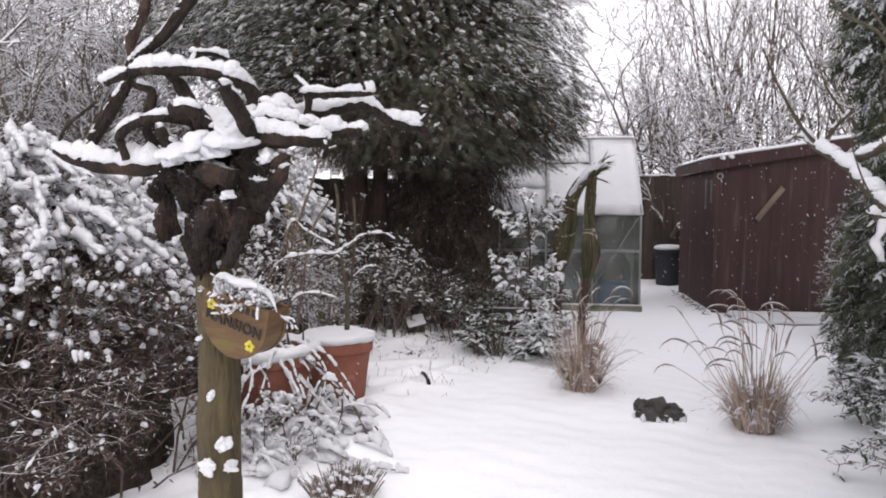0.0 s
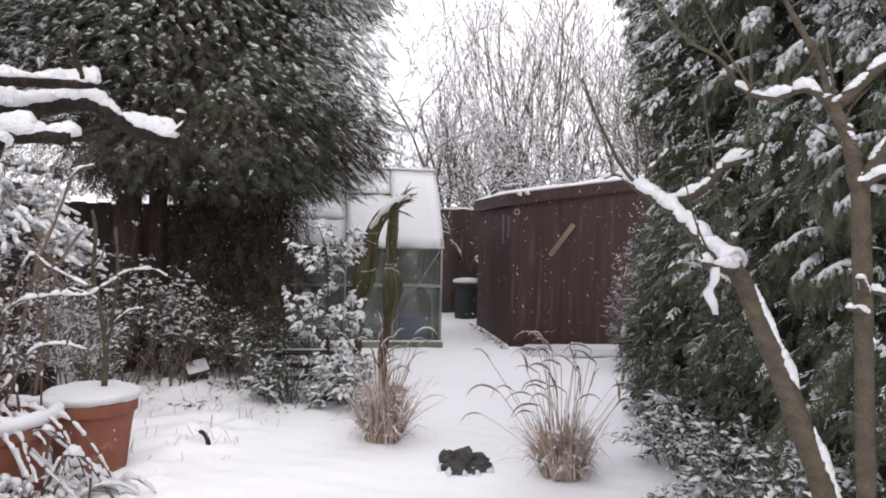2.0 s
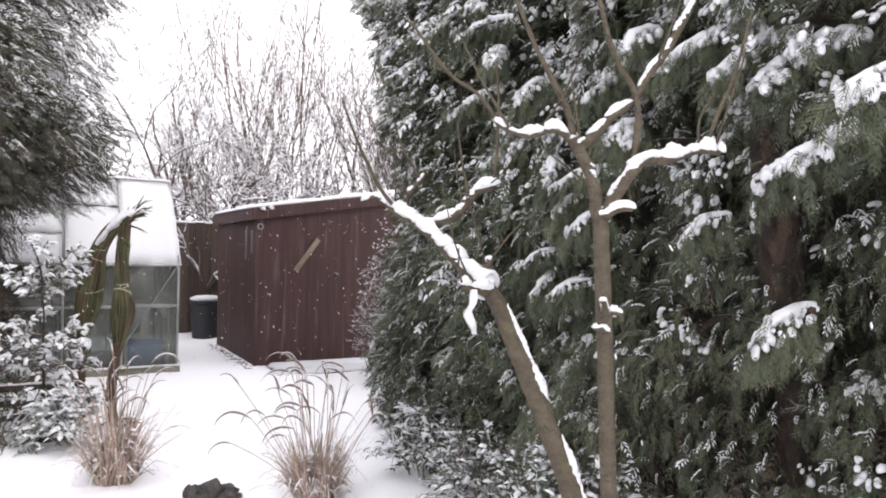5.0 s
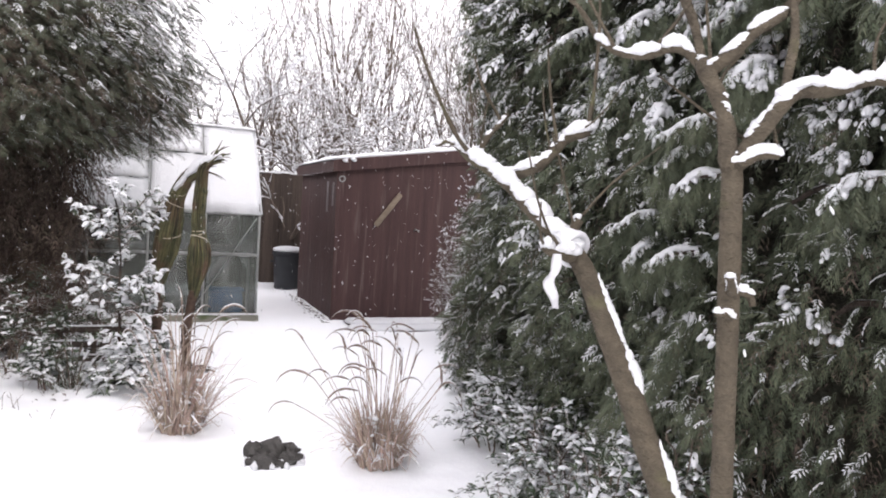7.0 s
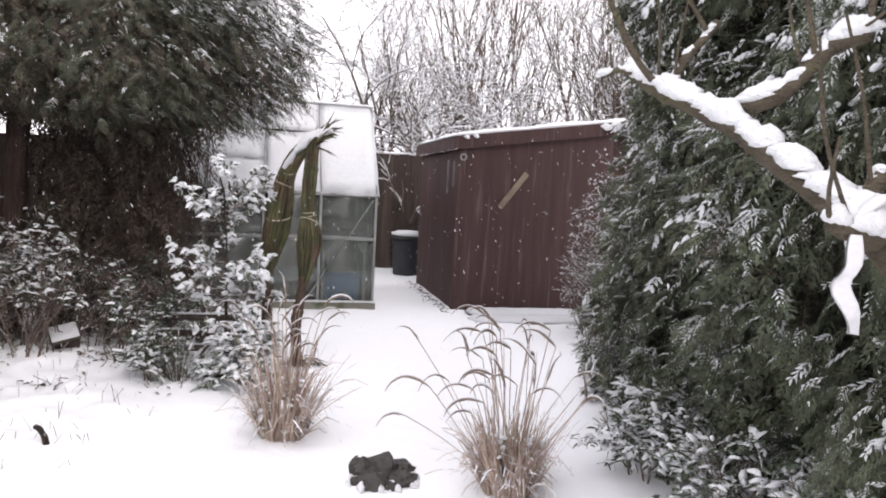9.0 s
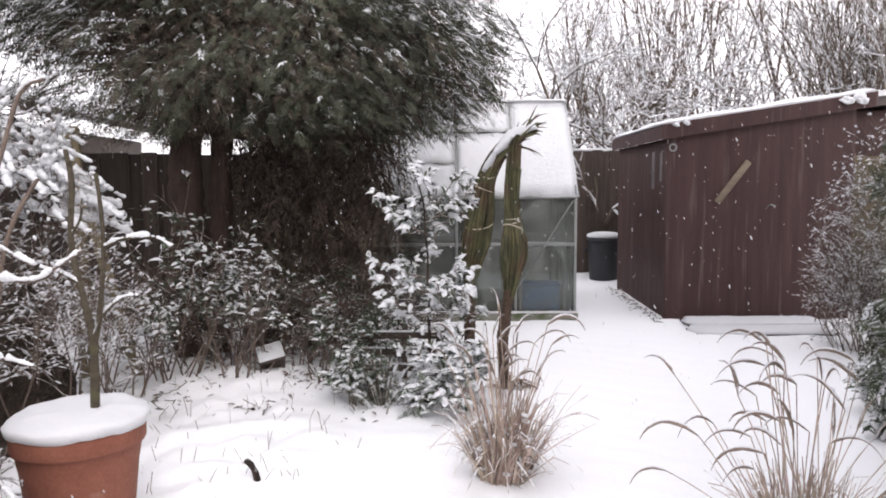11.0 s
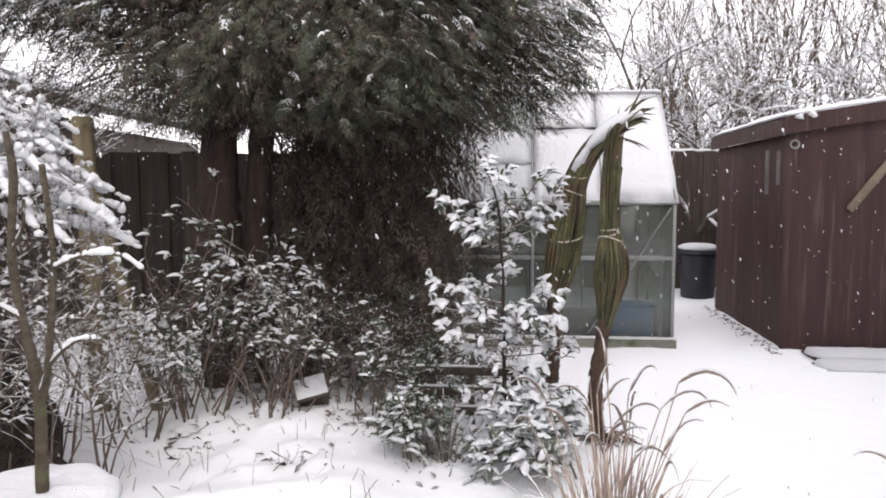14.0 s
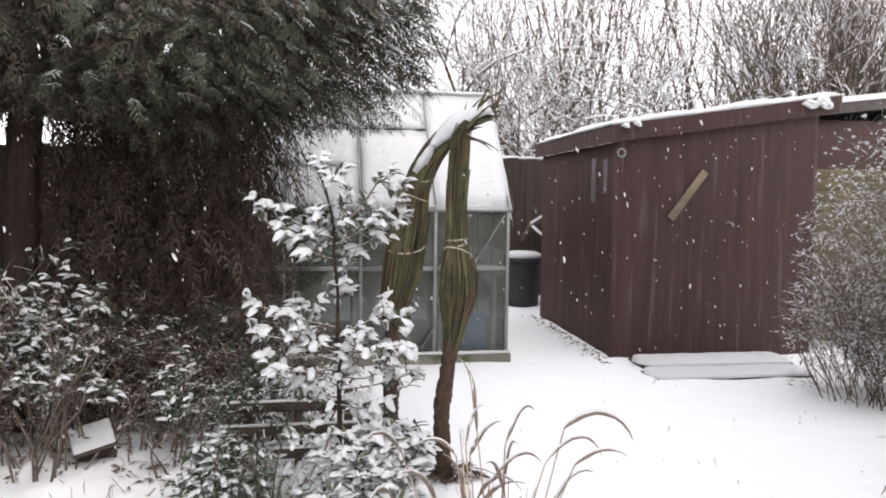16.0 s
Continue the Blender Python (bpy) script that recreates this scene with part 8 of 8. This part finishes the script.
# snow-laden stems drooping over the small pot
over = thing("drooping_stems", "withered stems drooping over the pot's rim, thick with snow", "plant", (-1.2, 4.4, 0))
for i in range(20):
    x, y = lav_r.uniform(-1.38, -1.0), lav_r.uniform(4.2, 4.5)
    a, ln = lav_r.uniform(-1.9, 0.5), lav_r.uniform(0.3, 0.55)
    z0, z1 = lav_r.uniform(0.47, 0.58), lav_r.uniform(0.12, 0.36)
    pts = [(x, y, 0.38), (x, y, z0 - 0.03), (x + math.cos(a) * ln * 0.4, y + math.sin(a) * ln * 0.4, z0), (x + math.cos(a) * ln * 0.72 + lav_r.normal(0, 0.025), y + math.sin(a) * ln * 0.72, z0 * 0.55 + z1 * 0.45), (x + math.cos(a) * ln + lav_r.normal(0, 0.04), y + math.sin(a) * ln, z1)]
    m_, p_, r_ = limb(pts, 0.006, 0.004, 6, 0.02, 0.1, i)
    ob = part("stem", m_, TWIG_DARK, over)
    k_ = len(p_) // 3
    q_ = p_[k_:]
    part("snow", heaped_snow(q_, np.full(len(q_), 0.006), lav_r.uniform(0.014, 0.026), 340 + i, 1.0, 0.08, 2, 0.3), SNOW, ob, "lumpy roll of snow", kind="stuff")

for i in range(7):
    x, y = lav_r.uniform(-1.32, -0.98), lav_r.uniform(4.28, 4.55)
    dx, h = lav_r.uniform(-0.12, 0.16), lav_r.uniform(0.3, 0.55)
    lm, lp, lr = gnarled([(x, y, 0.38), (x + dx * 0.3, y, 0.4 + h * 0.5), (x + dx, y + 0.03, 0.4 + h)], 0.008, 0.005, 8, 0.02, 360 + i, 0.06, 0.12)
    ob = part("cane", lm, TWIG_DARK, over, "dark upright cane")
    sn = heaped_snow(lp, lr, 0.04, 370 + i, 1.2, 0.3)
    if sn.n:
        part("snow", sn, SNOW, ob, "crumbs of snow on the cane", kind="stuff")

# a broken stem bent over in a sharp peak beside the small pot
peak = thing("bent_stem", "broken stem bent to a sharp peak and caked in snow", "plant", (-0.8, 4.1, 0))
for k, (pts, a, b, h) in enumerate((
    ([(-0.97, 4.2, 0.02), (-0.91, 4.2, 0.13), (-0.85, 4.2, 0.25), (-0.79, 4.2, 0.36), (-0.735, 4.2, 0.385), (-0.68, 4.2, 0.35), (-0.6, 4.2, 0.24), (-0.52, 4.2, 0.09), (-0.5, 4.2, 0.02)], 0.011, 0.008, 0.026),
    ([(-0.78, 4.2, 0.36), (-0.79, 4.17, 0.26), (-0.83, 4.15, 0.16), (-0.86, 4.12, 0.06)], 0.007, 0.005, 0.02),
    ([(-0.66, 4.2, 0.32), (-0.65, 4.16, 0.2), (-0.68, 4.14, 0.1), (-0.7, 4.12, 0.03)], 0.007, 0.005, 0.02),
    ([(-0.86, 4.2, 0.22), (-0.76, 4.18, 0.17), (-0.66, 4.16, 0.15), (-0.58, 4.14, 0.1)], 0.007, 0.005, 0.024),
)):
    lm, lp, lr = gnarled(pts, a, b, 8, 0.02, 180 + k, 0.06, 0.12)
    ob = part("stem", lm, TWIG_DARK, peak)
    part("snow", heaped_snow(lp, lr, h, 190 + k, 1.3, 0.1), SNOW, ob, "lumpy snow along the stem", kind="stuff")

# log end standing in the snow, small stalks in the border
log = thing("stick", "short bent stick standing in the snow", "stick", (-0.3, 5.55, 0))
lm, _, _ = limb([(-0.3, 5.55, -0.02), (-0.3, 5.55, 0.05), (-0.33, 5.57, 0.1), (-0.36, 5.58, 0.115)], 0.018, 0.014, 8, 0.01, 0.1, 3)
part("stick", lm, BARK_GNARL, log)
st_r = np.random.default_rng(91)
stalks = thing("border_stalks", "thin withered stalks poking through the border snow", "stalks", (-0.6, 6.2, 0), kind="stuff")
ss_ = []
for i in range(150):
    b = np.array([st_r.uniform(-1.5, 0.25), st_r.uniform(5.2, 7.3), 0.0])
    if b[0] > -0.1 and b[1] < 6:
        continue
    b[2] = float(ground_height(b[0], b[1])) - 0.01
    p = blade(st_r, b, UP + st_r.normal(0, 0.5, 3) * [1, 1, 0], st_r.uniform(0.03, 0.12), 0.1, 0, 3)
    for k in range(3):
        ss_.append((*p[k], *p[k + 1], 0.0018, 0.0013))
part("stalk_mass", tubes(ss_, 4), TWIG, stalks, kind="stuff")

# broken planter box under the conifer
bx = thing("old_box", "broken dark box with a tilted snowy lid in the border", "box", (-0.68, 7.5, 0))
part("lid", moved(box(-0.1, 0.1, -0.085, 0.085, -0.012, 0.012, 0.006), pose(-0.68, 7.44, 0.22, 34, -12, 20)), TIMBER_DARK, bx)
part("snow", moved(box(-0.096, 0.096, -0.08, 0.08, 0.0125, 0.024, 0.005), pose(-0.68, 7.44, 0.22, 34, -12, 20)), SNOW, bx, "snow on the lid")
part("body", moved(box(-0.09, 0.09, -0.06, 0.06, 0, 0.17, 0.01), pose(-0.68, 7.54, 0.0, 0, -6, 20)), TIMBER_DARK, bx)

# leaf litter and fallen twigs in the border
li = np.random.default_rng(611)
n_ = 3400
lx, ly = li.uniform(-2.1, 0.75, n_), li.uniform(5.9, 8.6, n_)
keep_ = (np.sin(lx * 5.3 + ly * 2.1) * np.sin(ly * 6.1 - lx * 3) + li.normal(0, 0.5, n_) + 1.3 * (ly - 7.25) > 0.25) & (ly > 6.3 + 0.35 * np.abs(lx + 0.3))
lx, ly = lx[keep_], ly[keep_]
lpos = np.c_[lx, ly, np.array([float(ground_height(a, b)) for a, b in zip(lx, ly)]) + 0.008]
llb = (np.array([(-0.2, 0.4, 0.06), (0, 0, 0), (0.2, 0.4, 0.06), (0, 1, -0.1)]), np.array([[1, 2, 3], [0, 1, 3]]))
tagged(new("leaf_litter", mesh_of("leaf_litter", scatter(llb, bases(li.normal(0, 1, (len(lx), 3)) * [1, 1, 0.35], li.normal(0, 0.5, len(lx)), li.uniform(0.025, 0.075, len(lx))), lpos), DEAD_LEAF, False)), "withered leaves lying on the border snow", "leaves", kind="stuff")
wx, wy = 2.83 - np.abs(li.normal(0, 0.06, 160)), li.uniform(9.3, 11.6, 160)
wp = np.c_[wx, wy, np.array([float(ground_height(a, b)) for a, b in zip(wx, wy)]) + 0.008]
tagged(new("leaf_litter", mesh_of("leaf_litter", scatter(llb, bases(li.normal(0, 1, (160, 3)) * [1, 1, 0.35], li.normal(0, 0.5, 160), li.uniform(0.025, 0.06, 160)), wp), DEAD_LEAF, False)), "withered leaves blown against the shed's foot", "leaves", kind="stuff")
ca, cr = li.uniform(0, 2 * np.pi, 90), 0.03 + 0.13 * li.random(90)
cp = np.c_[1.09 + cr * np.cos(ca), 7.19 + 0.6 * cr * np.sin(ca), 0.04 + 0.07 * li.random(90) * (1 - cr / 0.17)]
tagged(new("fallen_straps", mesh_of("fallen_straps", scatter(leaf_base(0.14, 0.02), bases(li.normal(0, 1, (90, 3)) * [1, 1, 0.25], li.normal(0, 0.5, 90), li.uniform(0.05, 0.14, 90)), cp), YUCCA_BARK, False)), "dry brown strap leaves heaped at the cordyline's foot", "leaves", kind="stuff")
fs_ = []
for i in range(60):
    x, y, a = li.uniform(-1.7, 0.6), li.uniform(6.5, 8.2), li.uniform(0, 2 * np.pi)
    z, ln = float(ground_height(x, y)) + 0.012, li.uniform(0.04, 0.15)
    p = np.array([x, y, z])
    for k in range(3):
        q = p + [math.cos(a) * ln / 3, math.sin(a) * ln / 3, li.uniform(-0.004, 0.03)]
        fs_.append((*p, *q, 0.004, 0.003))
        p, a = q, a + li.normal(0, 0.4)
tagged(new("fallen_twigs", mesh_of("fallen_twigs", tubes(fs_, 5), TWIG)), "broken twigs lying in the border snow", "twigs", kind="stuff")

# edging stones and a rotting slatted rack below the evergreen
for i, (x, y, s_) in enumerate(((0.42, 6.9, 0.07), (0.53, 6.86, 0.06), (0.64, 6.9, 0.075), (0.3, 6.98, 0.06), (0.75, 6.95, 0.06), (-0.05, 7.12, 0.05))):
    v, f = blob_base(620 + i, 0.09, 3)
    v = v * [s_, s_ * 0.8, s_ * 0.65] + [x, y, float(ground_height(x, y)) + s_ * 0.3]
    st_ = solo("edging_stone", Geo().add(v, f), STONE, "rough grey stone along the border's edge, snow on top", "stone", group="edging stones")
    sn_ = lumps(li, [(x, y + 0.01, float(ground_height(x, y)) + s_ * 0.82)], [s_ * 0.72], 0.3, 1.1, 9, None, 2)
    solo("snow_pad", sn_, SNOW, "pad of snow on an edging stone", "snow")
rack = thing("slatted_rack", "low rotting wooden rack under the evergreen shrub", "rack", (0.3, 7.35, 0))
for z in (0.1, 0.22, 0.34):
    sl = part("slat", box(-0.02, 0.62, 7.36, 7.38, z, z + 0.05, 0.004), FENCE, rack)
    part("snow", box(-0.015, 0.615, 7.357, 7.383, z + 0.0505, z + 0.062, 0.005), SNOW, sl, "thin snow on the slat")
for x in (0.05, 0.3, 0.55):
    part("upright", box(x, x + 0.04, 7.382, 7.41, -0.03, 0.44, 0.004), FENCE, rack)

# rosemary-like bush at the border's edge
ro_r = np.random.default_rng(633)
ro = thing("rosemary_bush", "grey-green needle-leaved bush with snow along its stems", "bush", (0.2, 6.85, 0))
rseg, rpos, rdir = [], [], []
for i in range(46):
    a, q = ro_r.uniform(0, 2 * np.pi), np.sqrt(ro_r.random())
    b = np.array([0.2 + 0.14 * q * math.cos(a), 6.88 + 0.1 * q * math.sin(a), 0.0])
    b[2] = float(ground_height(b[0], b[1])) - 0.01
    p = blade(ro_r, b, (math.cos(a) * q * 0.9, math.sin(a) * q * 0.7, 1), ro_r.uniform(0.16, 0.42), 0.22, 0, 8)
    for k in range(8):
        rseg.append((*p[k], *p[k + 1], 0.004, 0.0035))
        for j in range(5):
            rpos.append(p[k] + (p[k + 1] - p[k]) * ro_r.random())
            rdir.append((p[k + 1] - p[k]) * 12 + ro_r.normal(0, 0.6, 3))
part("stem_mass", tubes(rseg, 5), TWIG, ro, kind="stuff")
part("foliage", scatter(leaf_base(0.16, 0.02), bases(np.array(rdir), ro_r.normal(0, 0.5, len(rdir)), ro_r.uniform(0.025, 0.045, len(rdir))), np.array(rpos)), LEAF_GREY, ro, "narrow grey leaves", kind="stuff", smooth=False)
part("snow", snow_on_twigs(rseg, 0.009, 7, 0.5, 0.9), SNOW, ro, "snow along the stems", kind="stuff")

# ---- bare trees beyond ----
COPPICE = dict(pieces=[10, 6, 4], bend=0.09, lift=[0.05, 0.08, 0.06], bare=[1, 0], kids=[1.25, 1.0], keep=0.6, short=0.4, thin=0.0045)


def bare_tree(label, x, y, stems, height, spec, rad, seed, thick=0.006, share=0.45, mat=TWIG_FAR, spread=0.25):
    r = np.random.default_rng(seed)
    t = thing("bare_tree", label, "tree", (x, y, 0), "leafless trees behind the garden")
    segs, tips = [], []
    for i in range(stems):
        a = r.uniform(0, 2 * np.pi)
        d = UP + np.array([math.cos(a), math.sin(a), 0]) * spread * r.random()
        grow(r, segs, tips, (x + 0.2 * math.cos(a), y + 0.2 * math.sin(a), -0.05), d, height * r.uniform(0.75, 1.1), rad * r.uniform(0.7, 1.1), 0, spec)
    s = np.array(segs)
    if x < -3:
        s = s[(s[:, 0] < -2.9) & (s[:, 3] < -2.9)]
    thickp = s[:, 6] > rad * 0.45
    part("stem_mass", tubes(s[thickp], 7), mat, t, "bare stems", kind="stuff")
    part("crown", tubes(s[~thickp], 3), mat, t, "bare twigs", kind="stuff")
    part("snow", snow_on_twigs(s, thick, seed, share, 0.8), SNOW, t, "snow on the branches", kind="stuff")


for i, (x, y, n, h) in enumerate(((5.2, 16.0, 7, 7.6), (6.3, 17.0, 7, 8.0), (4.3, 17.5, 6, 7.4), (7.6, 16.5, 7, 7.4), (9.2, 17.5, 7, 7.2), (5.6, 19.0, 6, 8.2), (11.0, 16.5, 7, 7.0))):
    bare_tree("leafless many-stemmed tree with upright twigs behind the shed", x, y, n, h, COPPICE, 0.04, 510 + i, 0.004, 0.3)
SPREAD2 = dict(pieces=[9, 8, 6, 3], bend=0.2, lift=[0.03, 0.05, 0.02, 0.0], bare=[2, 1, 0], kids=[0.9, 0.85, 0.6], keep=0.55, short=0.5, thin=0.005)
for i, (x, y, h, w) in enumerate(((2.5, 14.6, 4.4, 3), (3.7, 14.2, 4.2, 3), (1.5, 14.4, 4.2, 3), (5.0, 15.0, 4.2, 2), (6.6, 14.5, 3.8, 2), (3.0, 13.7, 4.0, 4), (3.5, 15.4, 4.8, 4))):
    bare_tree("small spreading leafless tree with snowy branches", x, y, w, h, SPREAD2, 0.058, 530 + i, 0.007, 0.5, TWIG_FAR, 0.6)
for i, (x, y, h) in enumerate(((-4.6, 8.6, 4.2), (-6.2, 10.5, 5.0), (-4.2, 6.2, 3.6), (-7.0, 7.0, 5.0), (-5.5, 5.0, 4.0), (-3.5, 16.5, 6.0))):
    bare_tree("leafless tree with snow-lined branches at the garden's edge", x, y, 5, h, SPREAD2, 0.045, 550 + i, 0.004, 0.4, TWIG_FAR, 0.6)
DENSE = dict(pieces=[8, 6, 5, 4], bend=0.2, lift=[0.03, 0.04, 0.0, -0.02], bare=[1, 0, 0], kids=[1.5, 1.3, 0.9], keep=0.55, short=0.5, thin=0.004)
for i, (x, y, n, h) in enumerate(((-4.4, 7.4, 7, 3.6), (-5.4, 9.0, 8, 4.4), (-4.1, 5.6, 6, 3.0), (-6.6, 7.6, 7, 4.6))):
    bare_tree("tangled leafless tree, every twig lined with snow", x, y, n, h, DENSE, 0.04, 580 + i, 0.004, 0.55, TWIG_FAR, 0.6)
for i, (x, y, n, h) in enumerate(((1.1, 13.8, 3, 3.4), (2.1, 14.1, 3, 3.7), (3.3, 14.8, 3, 3.9), (4.6, 14.6, 2, 3.6))):
    bare_tree("crooked old fruit tree with snow along each branch", x, y, n, h, dict(DENSE, bend=0.26), 0.06, 590 + i, 0.006, 0.5, TWIG_FAR, 0.7)
bare_tree("dense leafless hedge tree beside the shed", 6.9, 12.0, 60, 4.6, COPPICE, 0.026, 570, 0.004, 0.4)
bare_tree("dense leafless hedge tree beyond the shed", 8.6, 12.0, 34, 4.6, COPPICE, 0.026, 571, 0.004, 0.4)

# ---- snowfall ----
fl = np.random.default_rng(901)
fp = np.c_[fl.uniform(-3.2, 4.8, 3400), fl.uniform(0.6, 9.4, 3400), fl.uniform(0.1, 3.6, 3400)]
fp = fp[np.hypot(fp[:, 0] - 0.5, np.maximum(fp[:, 1] - 3.9, 0)) > 0.95]
fall = np.tile([0.28, 0.0, -1.0], (len(fp), 1)) + fl.normal(0, 0.15, (len(fp), 3))
tagged(new("falling_snow", mesh_of("falling_snow", lumps(fl, fp, fl.uniform(0.0014, 0.0031, len(fp)), 1.0, 3.2, 5, fall), SNOW)), "snowflakes falling through the garden air", "snow", kind="stuff")
